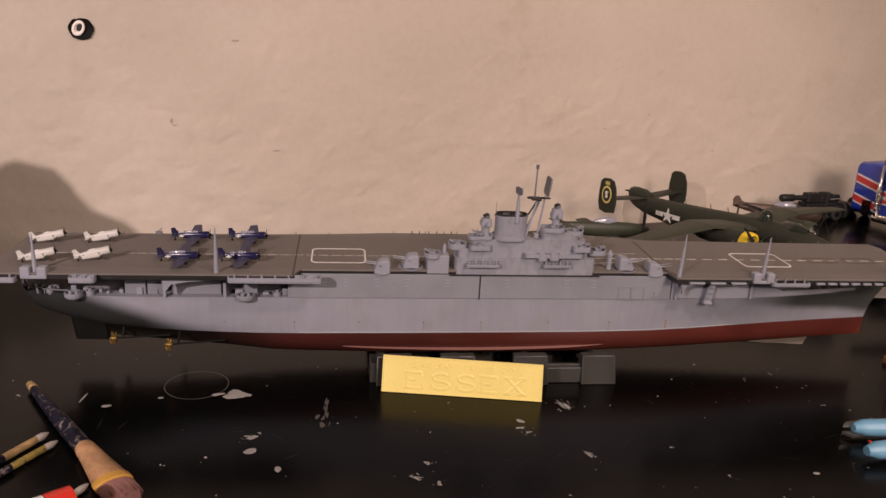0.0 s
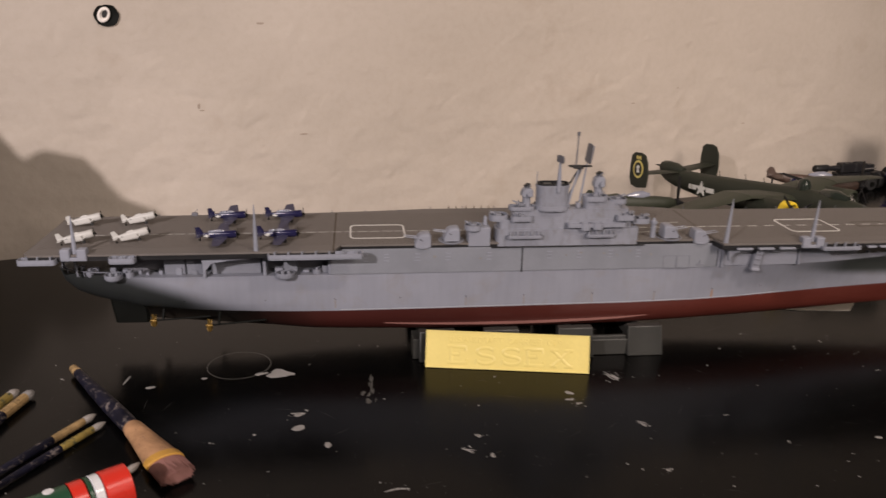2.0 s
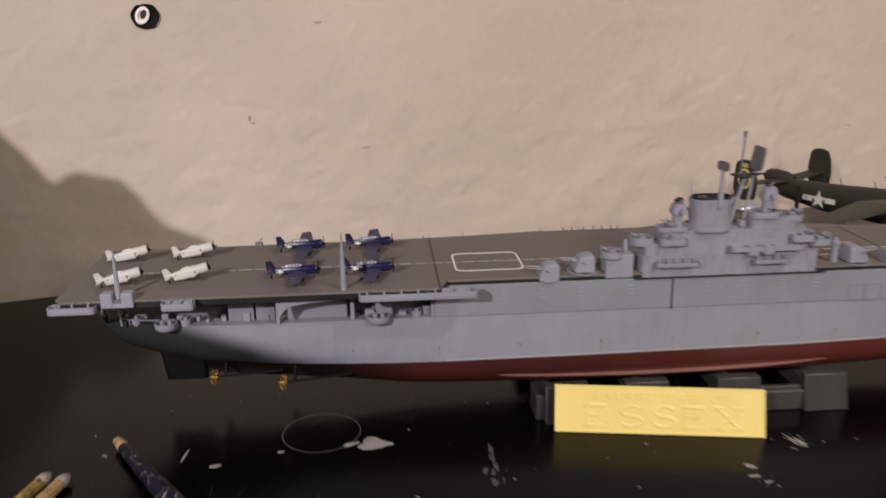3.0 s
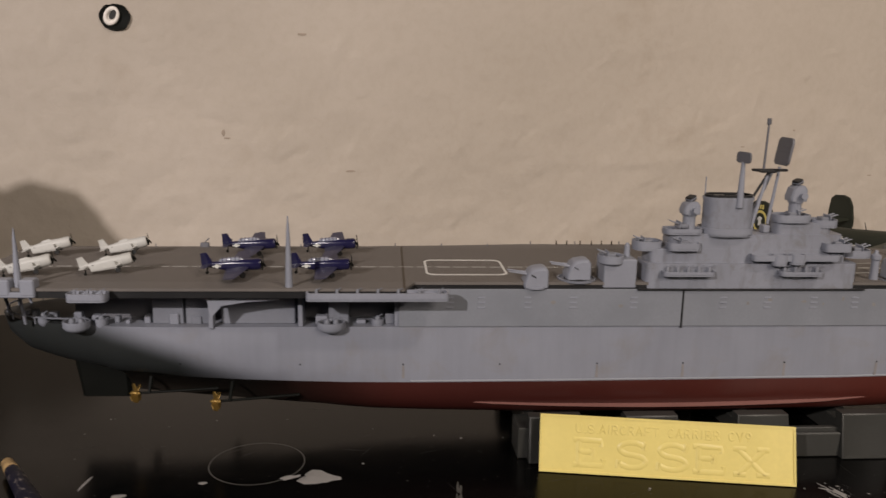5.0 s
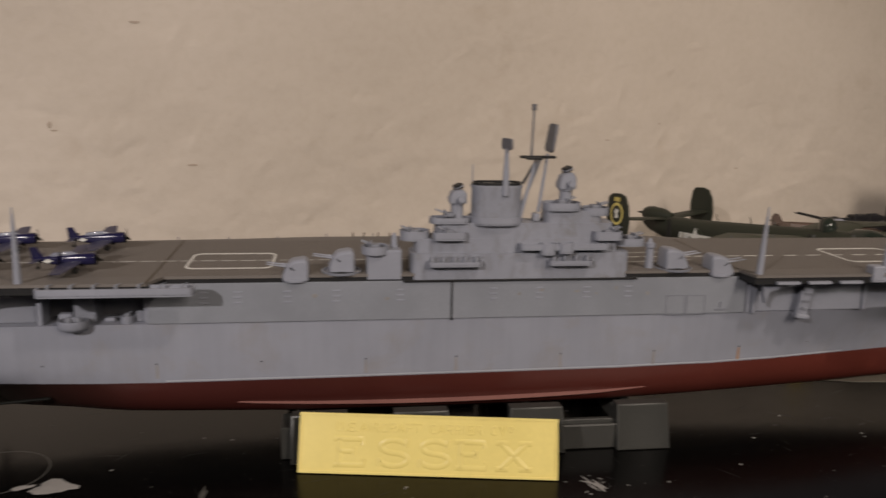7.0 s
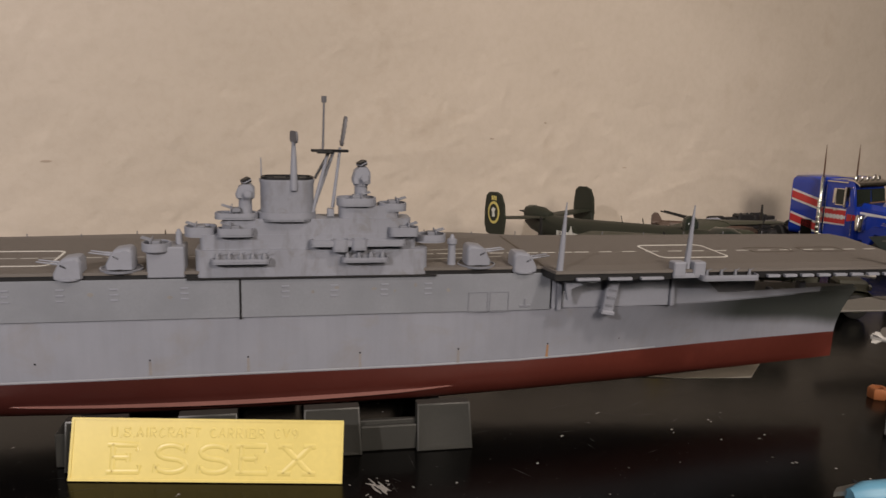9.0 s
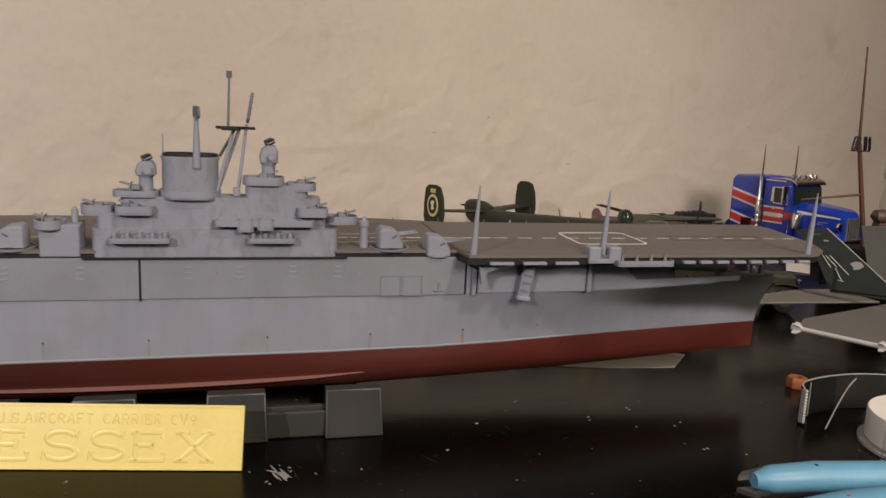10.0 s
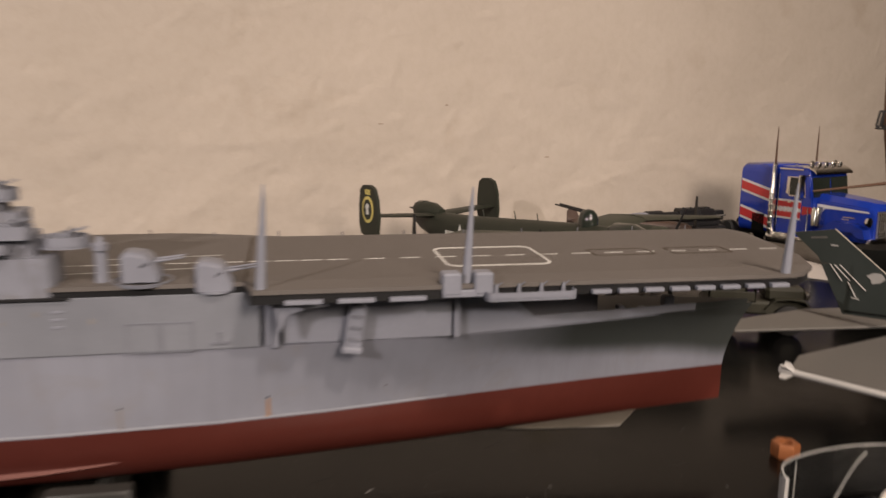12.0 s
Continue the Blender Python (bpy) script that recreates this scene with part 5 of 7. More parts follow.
def deck_plane(name, mat, label, length, span, folded):
    """A tail-dragger with a radial engine; folded: wings turned back along the body."""
    t = thing(name, label, "aircraft model", group="deck aircraft")
    k = length / 26.0
    wing_mat, trim = ("navy_sheen", "skeg") if mat == "navy" else (mat, "skeg")
    fat = 1.18 if folded else 1.0

    def hull(rows, n=14):
        bm = B()
        loft(bm, [[Vector(p) * k for p in ellipse_ring(x, 0, cz, ry * fat, rz * fat, n, 2.3)] for x, ry, rz, cz in rows])
        return bm

    body = part("fuselage", hull(((-13, 0.3, 0.5, 5.6), (-10.5, 0.8, 1.1, 5.4), (-6, 1.4, 1.8, 5.0), (-1, 2.0, 2.5, 4.7), (4, 2.2, 2.6, 4.6), (7.6, 2.2, 2.4, 4.6))), mat, t)
    cowl = part("engine_cowl", hull(((7.4, 2.1, 2.2, 4.6), (7.7, 2.45, 2.5, 4.6), (11.2, 2.45, 2.5, 4.6), (12.1, 2.05, 2.1, 4.6), (12.2, 1.5, 1.5, 4.6))), mat, t)
    part("cowl_opening", hull(((12.0, 1.55, 1.55, 4.6), (12.3, 1.45, 1.45, 4.6))), trim, cowl)
    bm = B()
    loft(bm, [[Vector(p) * k for p in ellipse_ring(x, 0, 6.7 * (1.02 if folded else 1), 1.05 * w, 1.55 * w, 10, 2.4)] for x, w in ((-5.6, 0.25), (-4.6, 0.8), (-1.0, 1.0), (3.2, 1.0), (4.9, 0.3))] if not folded else
         [[Vector(p) * k for p in ellipse_ring(x, 0, 7.1, 1.0 * w, 1.4 * w, 10, 2.4)] for x, w in ((-3.2, 0.25), (-2.0, 0.8), (1.4, 1.0), (3.4, 0.3))])
    canopy = part("canopy", bm, "glaze" if mat == "navy" else mat, body, "glossy framed greenhouse canopy" if mat == "navy" else "")
    if mat == "navy":
        for x in (-3.9, -2.1, -0.3, 1.6, 3.3):
            bm = B()
            loft(bm, [[Vector(p) * k for p in ellipse_ring(x + d, 0, 6.7, 1.1, 1.62, 10, 2.4)] for d in (-0.14, 0.14)])
            part("canopy_frame", bm, mat, canopy)
    for side in (-1, 1):
        bm = B()
        if folded:
            surface(bm, ((6.6 * k, side * 1.8 * k, 3.6 * k), (-1.6 * k, side * 1.8 * k, 3.4 * k)), ((6.2 * k, side * 4.4 * k, 3.8 * k), (-1.2 * k, side * 4.4 * k, 3.6 * k)), 1.1 * k)
            surface(bm, ((4.6 * k, side * 4.0 * k, 2.2 * k), (4.2 * k, side * 3.7 * k, 6.6 * k)), ((-7.6 * k, side * 3.4 * k, 3.2 * k), (-7.9 * k, side * 3.2 * k, 6.0 * k)), 1.0 * k)
        else:
            surface(bm, ((7.2 * k, side * 1.6 * k, 4.1 * k), (-2.6 * k, side * 1.6 * k, 3.8 * k)), ((6.4 * k, side * 6.0 * k, 4.2 * k), (-2.0 * k, side * 6.0 * k, 4.0 * k)), 1.3 * k)
            surface(bm, ((6.4 * k, side * 5.95 * k, 4.2 * k), (-2.0 * k, side * 5.95 * k, 4.0 * k)), ((4.2 * k, side * span / 2, 5.0 * k), (-0.9 * k, side * span / 2, 4.8 * k)), 0.9 * k)
        wing = part("wing", bm, wing_mat, t)
        bm = B()
        surface(bm, ((-8.6 * k, side * 0.6 * k, 5.9 * k), (-12.9 * k, side * 0.6 * k, 5.8 * k)), ((-9.8 * k, side * 5.2 * k, 6.1 * k), (-12.6 * k, side * 5.2 * k, 6.0 * k)), 0.7 * k)
        part("tailplane", bm, wing_mat, t)
        bm = B()
        rod(bm, (4.2 * k, side * 3.6 * k, 3.8 * k), (4.6 * k, side * 3.8 * k, 1.2 * k), 0.35 * k, n=6)
        leg = part("undercarriage_leg", bm, trim, t)
        bm = B()
        rod(bm, (4.6 * k, side * 3.3 * k, 1.25 * k), (4.6 * k, side * 4.3 * k, 1.25 * k), 1.25 * k, n=12)
        part("wheel", bm, "rubber", leg)
        bm = B()
        lathe(bm, [(1.15 * k, -0.2), (1.15 * k, 0.12)], n=12, m=Matrix.Translation((-6.4 * k, side * 1.55 * fat * k, 5.1 * k)) @ pose(0, 0, 0, 90, 0, 0) @ Matrix.Diagonal((0.8, 0.8, 1, 1)))
        disc = part("roundel", bm, "decal" if mat == "navy" else "skeg", body, "white star marking" if mat == "navy" else "dark round marking")
        bm = B()
        if mat == "navy":
            box(bm, -8.2 * k, -4.6 * k, side * 1.62 * k - 0.1, side * 1.62 * k + 0.1, 4.85 * k, 5.4 * k, 0)
        else:
            lathe(bm, [(0.5 * k, -0.3), (0.5 * k, 0.25)], n=8, m=Matrix.Translation((-6.4 * k, side * 1.58 * fat * k, 5.1 * k)) @ pose(0, 0, 0, 90, 0, 0))
        part("roundel_bar" if mat == "navy" else "roundel_centre", bm, "decal", disc)
    bm = B()
    surface(bm, ((-8.2 * k, 0, 5.8 * k), (-13.2 * k, 0, 5.4 * k)), ((-10.2 * k, 0, 11.0 * k), (-13.0 * k, 0, 10.8 * k)), 0.8 * k)
    part("fin", bm, mat, t)
    bm = B()
    rod(bm, (-10.6 * k, 0, 4.8 * k), (-11.4 * k, 0, 2.0 * k), 0.3 * k, n=6)
    rod(bm, (-11.4 * k, -0.3, 1.9 * k), (-11.4 * k, 0.3, 1.9 * k), 0.7 * k, n=8)
    part("tailwheel", bm, trim, t)
    bm = B()
    rod(bm, (12.1 * k, 0, 4.6 * k), (13.5 * k, 0, 4.6 * k), 0.7 * k, 0.3 * k, 8)
    for j in range(3):
        a = radians(120 * j + 80)
        u = Vector((0, math.cos(a), math.sin(a)))
        w = Vector((0.15, -math.sin(a) * 0.42, math.cos(a) * 0.42))
        c = Vector((12.9 * k, 0, 4.6 * k))
        q5 = [c + u * 0.4 * k - w * k, c + u * 4.0 * k - w * 0.7 * k, c + u * 4.0 * k + w * 0.7 * k, c + u * 0.4 * k + w * k]
        loft(bm, [q5, [p + Vector((0.25, 0, 0)) for p in q5]])
    part("propeller", bm, trim, t)
    return t


navy = deck_plane("torpedo_bomber_model", "navy", "tiny glossy navy blue propeller plane on the flight deck", 23.5, 28, False)
pale = deck_plane("fighter_model", "white", "tiny unpainted white propeller plane on the flight deck", 20, 20, True)
for ob, rows in ((navy, ((-183.5, 23, -3), (-149, 24, -4), (-183.5, -17, -3), (-149.5, -16.5, -5))), (pale, ((-266, 17, 6), (-235, 19, 4), (-260, -18, 8), (-231, -15, 10)))):
    for k, (x, y, yaw) in enumerate(rows):
        tilt, nose, lift = (10, -4, 0.3) if ob is navy else (6, -13, 1.0)
        spot = SHIP @ pose(x * MM, y * MM, (DK + lift) * MM, tilt, nose, yaw)
        if k == 0:
            first = spot
        else:
            copy_thing(ob, spot)
    ob.matrix_world = first

# ---- on the wall ----


def build_wall_fixture():
    p = on_wall(-304.6, 189.5, 1.4)
    m = Matrix.LocRotScale(p, WN.to_track_quat("Z", "Y"), None) @ Matrix.Scale(0.88, 4)
    t = thing("wall_eyelet", "pale oval plug in a ragged black hole in the wall", "fitting")
    t.matrix_world = Matrix.Translation((OX, OY, 0))
    bm = B()
    n = 30
    rings = []
    for k, z in ((0.4, -0.6), (0.9, 0.6), (1.0, 1.0), (1.04, -2.0)):
        rings.append([m @ Vector((10.8 * k * (1 + 0.16 * noise.noise(Vector((math.cos(2 * math.pi * j / n) * 2, math.sin(2 * math.pi * j / n) * 2, 4.0)))) * math.cos(2 * math.pi * j / n), 9.6 * k * (1 + 0.2 * noise.noise(Vector((math.cos(2 * math.pi * j / n) * 2, math.sin(2 * math.pi * j / n) * 2, 1.0)))) * math.sin(2 * math.pi * j / n), z)) for j in range(n)])
    loft(bm, rings)
    part("rim", bm, "skeg", t)
    mp = m @ Matrix.Translation((-2.2, 0.6, 0.6)) @ pose(0, 0, 0, 0, 0, -24) @ Matrix.Diagonal((0.86, 1.18, 1, 1))
    bm = B()
    lathe(bm, [(6.3, -2), (6.3, 1.0), (5.8, 2.0), (4.6, 2.4), (3.4, 1.8), (2.8, 0.5)], n=26, m=mp)
    plug = part("plug", bm, "tape", t)
    bm = B()
    lathe(bm, [(3.0, 1.0), (2.8, 2.2)], n=18, m=mp @ Matrix.Translation((0.5, 1.2, 0)) @ pose(0, 0, 0, 0, 0, -12) @ Matrix.Diagonal((0.85, 1.15, 1, 1)))
    part("slot", bm, "black", plug)
    rng = random.Random(2)
    for x, z, w, h in ((-186, 184, 3.2, 1.2), (-152, 86, 4.0, 1.0), (-240.1, 114.2, 1.6, 3.0), (249, 118, 1.6, 0.6), (194, 103, 2.6, 0.5), (344, 75, 3.0, 0.6), (-238, 110.5, 2.6, 0.7)):
        bm = B()
        pts = []
        for k in range(10):
            a = 2 * math.pi * k / 10
            r = rng.uniform(0.6, 1.1)
            s = (x + 404) / WU.x
            p2 = on_wall(x, z) + WU * (w * r * math.cos(a)) + Vector((0, 0, h * r * math.sin(a)))
            d = wall_relief(s + w * r * math.cos(a), z + h * r * math.sin(a))
            pts.append(p2 + WN * d)
        loft(bm, [[p3 + WN * 0.25 for p3 in pts], [p3 - WN * 2 for p3 in pts]])
        for v in bm.verts:
            v.co += Vector((OX, OY, 0)) * 1000
        tagged(part("plaster_chip", bm, "chip"), "small plaster chip, its slight shading put into the brown", "chip", "wall chips", "structure")


build_wall_fixture()

# ---- aircraft models behind the ship ----


def bar_sign(bm, x, y0, z0, n, w, h, m):
    for k in range(n):
        box(bm, x + k * w * 1.5, x + k * w * 1.5 + w, y0 - 0.15, y0 + 0.1, z0, z0 + h, 0, m)


def star_mesh(r, m, depth=0.3):
    bm = B()
    pts = [(r * (1 if k % 2 == 0 else 0.4) * math.sin(math.pi * k / 5), r * (1 if k % 2 == 0 else 0.4) * math.cos(math.pi * k / 5)) for k in range(10)]
    slab(bm, pts, 0, depth)
    box(bm, -r * 1.9, -r * 0.75, -r * 0.25, r * 0.32, 0, depth, 0)
    box(bm, r * 0.75, r * 1.9, -r * 0.25, r * 0.32, 0, depth, 0)
    for v in bm.verts:
        v.co = m @ v.co
    return bm


def build_bomber():
    """Twin-finned, twin-engined bomber; x forward from the tail, y to its left."""
    t = thing("twin_engine_bomber_model", "olive drab twin-engined bomber model with twin tail fins", "aircraft model", (222, 318, 0), (0, 0, -63.2))
    bm = B()
    rings = []
    for x, ry, rz, cz in ((-14, 3, 3.5, 37), (-6, 6, 7, 36.5), (8, 7.5, 9, 34.5), (45, 9.8, 12, 32.5), (90, 11, 14, 33.5), (140, 11, 15, 36), (170, 11, 15, 37), (200, 10, 12, 36), (222, 7, 8, 35), (230, 2.5, 3, 35)):
        rings.append(ellipse_ring(x, 0, cz, ry, rz, 18, 2.5))
    loft(bm, rings)
    body = part("fuselage", bm, "olive", t)
    for side in (-1, 1):
        bm = B()
        surface(bm, ((150, side * 9, 42), (108, side * 9, 43)), ((142, side * 62, 48), (112, side * 62, 49)), 6.5)
        surface(bm, ((142, side * 61.5, 48), (112, side * 61.5, 49)), ((134, side * 158, 41.5), (118, side * 158, 41.5)), 4.0)
        part("wing", bm, "olive2", t)
        bm = B()
        rings = [ellipse_ring(x, side * 45, 38.5, r * 0.95, r, 16) for x, r in ((100, 3), (115, 7.5), (140, 9.2), (158, 10), (166, 9.6))]
        loft(bm, rings)
        nac = part("engine_nacelle", bm, "olive", t)
        bm = B()
        lathe(bm, [(7.4, -3), (9.9, -4), (10.2, 0), (9.6, 3.4), (7.8, 4), (7.2, 1)], n=22, m=Matrix.Translation((165, side * 45, 38.5)) @ pose(0, 0, 0, 0, 90, 0), caps=False)
        part("cowl_ring", bm, "yel" if side < 0 else "olive2", nac, "yellow cowl ring")
        bm = B()
        lathe(bm, [(2.0, -2), (3.4, 0), (2.4, 3), (0.3, 5.5)], n=12, m=Matrix.Translation((166, side * 45, 38.5)) @ pose(0, 0, 0, 0, 90, 0))
        for k in range(9):
            a = 2 * math.pi * k / 9
            rod(bm, (165, side * 45 + 2.5 * math.cos(a), 38.5 + 2.5 * math.sin(a)), (165, side * 45 + 7 * math.cos(a), 38.5 + 7 * math.sin(a)), 1.3, n=6)
        part("radial_engine", bm, "steel", nac)
        bm = B()
        for k in range(3):
            a = radians(120 * k + 35 + 20 * side)
            u = Vector((0, math.cos(a), math.sin(a)))
            c = Vector((171, side * 45, 38.5))
            w = Vector((0.6, -math.sin(a) * 1.6, math.cos(a) * 1.6))
            q6 = [c + u * 2 - w, c + u * 12 - w * 1.2, c + u * 25 - w * 0.5, c + u * 25 + w * 0.5, c + u * 12 + w * 1.2, c + u * 2 + w]
            loft(bm, [q6, [p + Vector((0.5, 0, 0)) for p in q6]])
        part("propeller", bm, "black", nac)
        bm = B()
        rod(bm, (128, side * 45, 33), (130, side * 45, 8), 1.4, n=8)
        rod(bm, (130, side * 45 - 2.6, 8), (130, side * 45 + 2.6, 8), 8, n=18)
        part("main_wheel", bm, "rubber", t)
        bm = B()
        surface(bm, ((14, 0, 41), (-6, 0, 41)), ((12, side * 53, 44), (-5, side * 53, 44)), 3)
        part("tailplane", bm, "olive", t)
        bm = B()
        pts = [(13, 31), (14.5, 42), (13.0, 55), (9.5, 62.5), (4, 64.5), (-3.5, 64), (-7, 61), (-8.5, 50), (-8.5, 38), (-6, 31), (2, 29)]
        loft(bm, [[(x, side * 53 - 1.2, z) for x, z in pts], [(x, side * 53 + 1.2, z) for x, z in pts]])
        fin = part("tail_fin", bm, "olive", t)
        mt = Matrix.Translation((2.6, side * 54.35, 48)) @ pose(0, 0, 0, 90, 0, 180 if side > 0 else 0)
        bm = B()
        lathe(bm, [(8.2, 0), (8.2, 0.25)], n=26, m=mt @ Matrix.Diagonal((0.8, 1.1, 1, 1)))
        disc = part("tail_emblem", bm, "decaly", fin, "yellow ringed oval emblem")
        bm = B()
        lathe(bm, [(6.3, 0.2), (6.3, 0.4)], n=26, m=mt @ Matrix.Diagonal((0.8, 1.1, 1, 1)))
        part("emblem_field", bm, "olive", disc)
        bm = B()
        slab(bm, [(-1.5, -3.5), (2.0, -3.0), (1.0, 0.5), (2.4, 3.0), (-0.5, 4.2), (-2.5, 2.0), (-1.2, 0)], 0.35, 0.55)
        for v in bm.verts:
            v.co = mt @ v.co
        part("emblem_figure", bm, "decal", disc)
        bm = B()
        bar_sign(bm, -0.5, side * 54.3, 58.0, 3, 1.4, 3.4, Matrix.Identity(4))
        part("serial_bars", bm, "decaly", fin)
        mt = Matrix.Translation((46, side * 10.0, 31.5)) @ pose(0, 0, 0, 90, 0, 180 if side > 0 else 0)
        bm = B()
        lathe(bm, [(7.4, -1.2), (7.4, 0.15)], n=22, m=mt)
        rd = part("roundel", bm, "olive2", body)
        part("star", star_mesh(8.0, mt @ Matrix.Translation((0, 0, 0.2))), "decal", rd, "white star with side bars")
    bm = B()
    lathe(bm, [(5.6, -8), (5.8, 1), (4.8, 4), (2.8, 6), (0.3, 6.6)], (148, 0, 53.5), 16)
    tur = part("dorsal_turret", bm, "window", body)
    bm = B()
    for dy in (-2, 2):
        rod(bm, (144, dy, 58.5), (124, dy, 60.5), 0.7, 0.5, 8)
    part("gun_barrel", bm, "black", tur)
    bm = B()
    rings = [ellipse_ring(x, 0, 49, 7 * w, 6.5 * w, 12) for x, w in ((162, 0.3), (168, 0.9), (180, 1.0), (190, 0.5))]
    loft(bm, rings)
    part("cockpit_glazing", bm, "window", body)
    bm = B()
    loft(bm, [ellipse_ring(x, 0, 42.5 + 0.8 * w, 6.4 * w, 6.4 * w, 12, 2.6) for x, w in ((-16, 0.45), (-13, 0.85), (-6, 1.0), (4, 0.95), (14, 0.5))])
    gunner = part("tail_turret", bm, "olive", body)
    bm = B()
    loft(bm, [ellipse_ring(x, 0, 46.5, 4.6 * w, 3.6 * w, 10, 2.4) for x, w in ((-13, 0.3), (-11, 0.9), (-5, 1.0), (-2, 0.4))])
    part("tail_glazing", bm, "window", gunner)
    bm = B()
    for dy in (-1.5, 1.5):
        rod(bm, (-14, dy, 43), (-22, dy, 43.5), 0.6, n=6)
    part("tail_gun", bm, "black", gunner)
    for x, z in ((60, 44), (90, 45.5), (110, 46)):
        bm = B()
        rod(bm, (x, 0, z - 3), (x - 3, 0, z + 7), 0.5, 0.3, 6)
        part("aerial", bm, "olive", body)
    bm = B()
    rod(bm, (205, 0, 30), (207, 0, 7), 1.2, n=8)
    rod(bm, (207, -2.2, 7), (207, 2.2, 7), 7, n=16)
    part("nose_wheel", bm, "rubber", t)


build_bomber()


def fighter(name, label, at, yaw, mat, wingmat, length=118.0, span=118.0, height=24.0, fin_mat=None):
    t = thing(name, label, "aircraft model", at, (0, 0, yaw))
    k = length / 120.0
    bm = B()
    rings = [ellipse_ring(x * k, 0, cz, ry * k, rz * k, 16, 2.2) for x, ry, rz, cz in ((-60, 1.5, 3, height + 8), (-40, 4.5, 6, height + 6), (-10, 7.5, 9.5, height + 3), (15, 8.5, 10, height + 2), (40, 8, 9.5, height + 1), (55, 6.5, 7.5, height + 1), (60, 4, 4.5, height + 1))]
    loft(bm, rings)
    body = part("fuselage", bm, mat, t)
    for side in (-1, 1):
        bm = B()
        surface(bm, ((28 * k, side * 5, height - 4), (-8 * k, side * 5, height - 3)), ((16 * k, side * span / 2, height), (-2 * k, side * span / 2, height)), 5 * k)
        part("wing", bm, wingmat, t)
        bm = B()
        surface(bm, ((-40 * k, side * 3, height + 9), (-57 * k, side * 3, height + 9)), ((-46 * k, side * 26 * k, height + 9), (-56 * k, side * 26 * k, height + 9)), 2.4 * k)
        part("tailplane", bm, wingmat, t)
        bm = B()
        rod(bm, (20 * k, side * 20 * k, height - 3), (24 * k, side * 20 * k, 7.5), 1.2, n=8)
        rod(bm, (24 * k, side * 20 * k - 2, 7), (24 * k, side * 20 * k + 2, 7), 6.9, n=16)
        part("main_wheel", bm, "rubber", t)
        mt = Matrix.Translation((-26 * k, side * 6.6 * k, height + 5)) @ pose(0, 0, 0, 90, 0, 180 if side > 0 else 0)
        bm = B()
        lathe(bm, [(3.4, -0.8), (3.4, 0.3)], n=18, m=mt)
        rd = part("roundel", bm, "jetgrey", body)
        bm = B()
        lathe(bm, [(2.2, 0.2), (2.2, 0.5)], n=14, m=mt)
        part("roundel_centre", bm, "navy", rd)
    bm = B()
    pts = [(-46, 7.5), (-50, 13.5), (-53, 17), (-57, 17.2), (-60, 14.5), (-60, 6)]
    loft(bm, [[(x * k, -1.0, height + z) for x, z in pts], [(x * k, 1.0, height + z) for x, z in pts]])
    part("fin", bm, fin_mat or mat, t)
    bm = B()
    rings = [ellipse_ring(x * k, 0, height + 10, 5 * w * k, 6 * w * k, 12) for x, w in ((-6, 0.3), (4, 0.85), (14, 1), (24, 0.4))]
    loft(bm, rings)
    part("canopy", bm, "glaze", body, "shiny clear canopy")
    bm = B()
    lathe(bm, [(4.4, 0), (3.6, 4), (0.4, 9)], n=14, m=Matrix.Translation((60 * k, 0, height + 1)) @ pose(0, 0, 0, 0, 90, 0))
    sp = part("spinner", bm, "black", t)
    bm = B()
    for j in range(3):
        a = radians(120 * j + 90)
        u = Vector((0, math.cos(a), math.sin(a)))
        w = Vector((0.6, -math.sin(a) * 1.8, math.cos(a) * 1.8))
        c = Vector((63 * k, 0, height + 1))
        q7 = [c + u * 2 - w * 0.6, c + u * 12 - w, c + u * 26 - w * 0.5, c + u * 26 + w * 0.5, c + u * 12 + w, c + u * 2 + w * 0.6]
        loft(bm, [q7, [p + Vector((0.5, 0, 0)) for p in q7]])
    part("propeller_blades", bm, "black", sp)
    bm = B()
    rod(bm, (-52 * k, 0, height + 4), (-54 * k, 0, 3), 0.9, n=6)
    rod(bm, (-54 * k, -1.2, 3), (-54 * k, 1.2, 3), 2.9, n=10)
    part("tail_wheel", bm, "rubber", t)
    return t


fighter("green_fighter_model", "dark green propeller fighter model parked beside the bomber", (150, 236, 0), 8, "olive2", "olive2", 92, 96, 24)
fighter("camouflaged_fighter_model", "brown and green camouflaged fighter model with black propeller", (370, 307, 0), -14, "tan", "tan", 92, 84, 27)


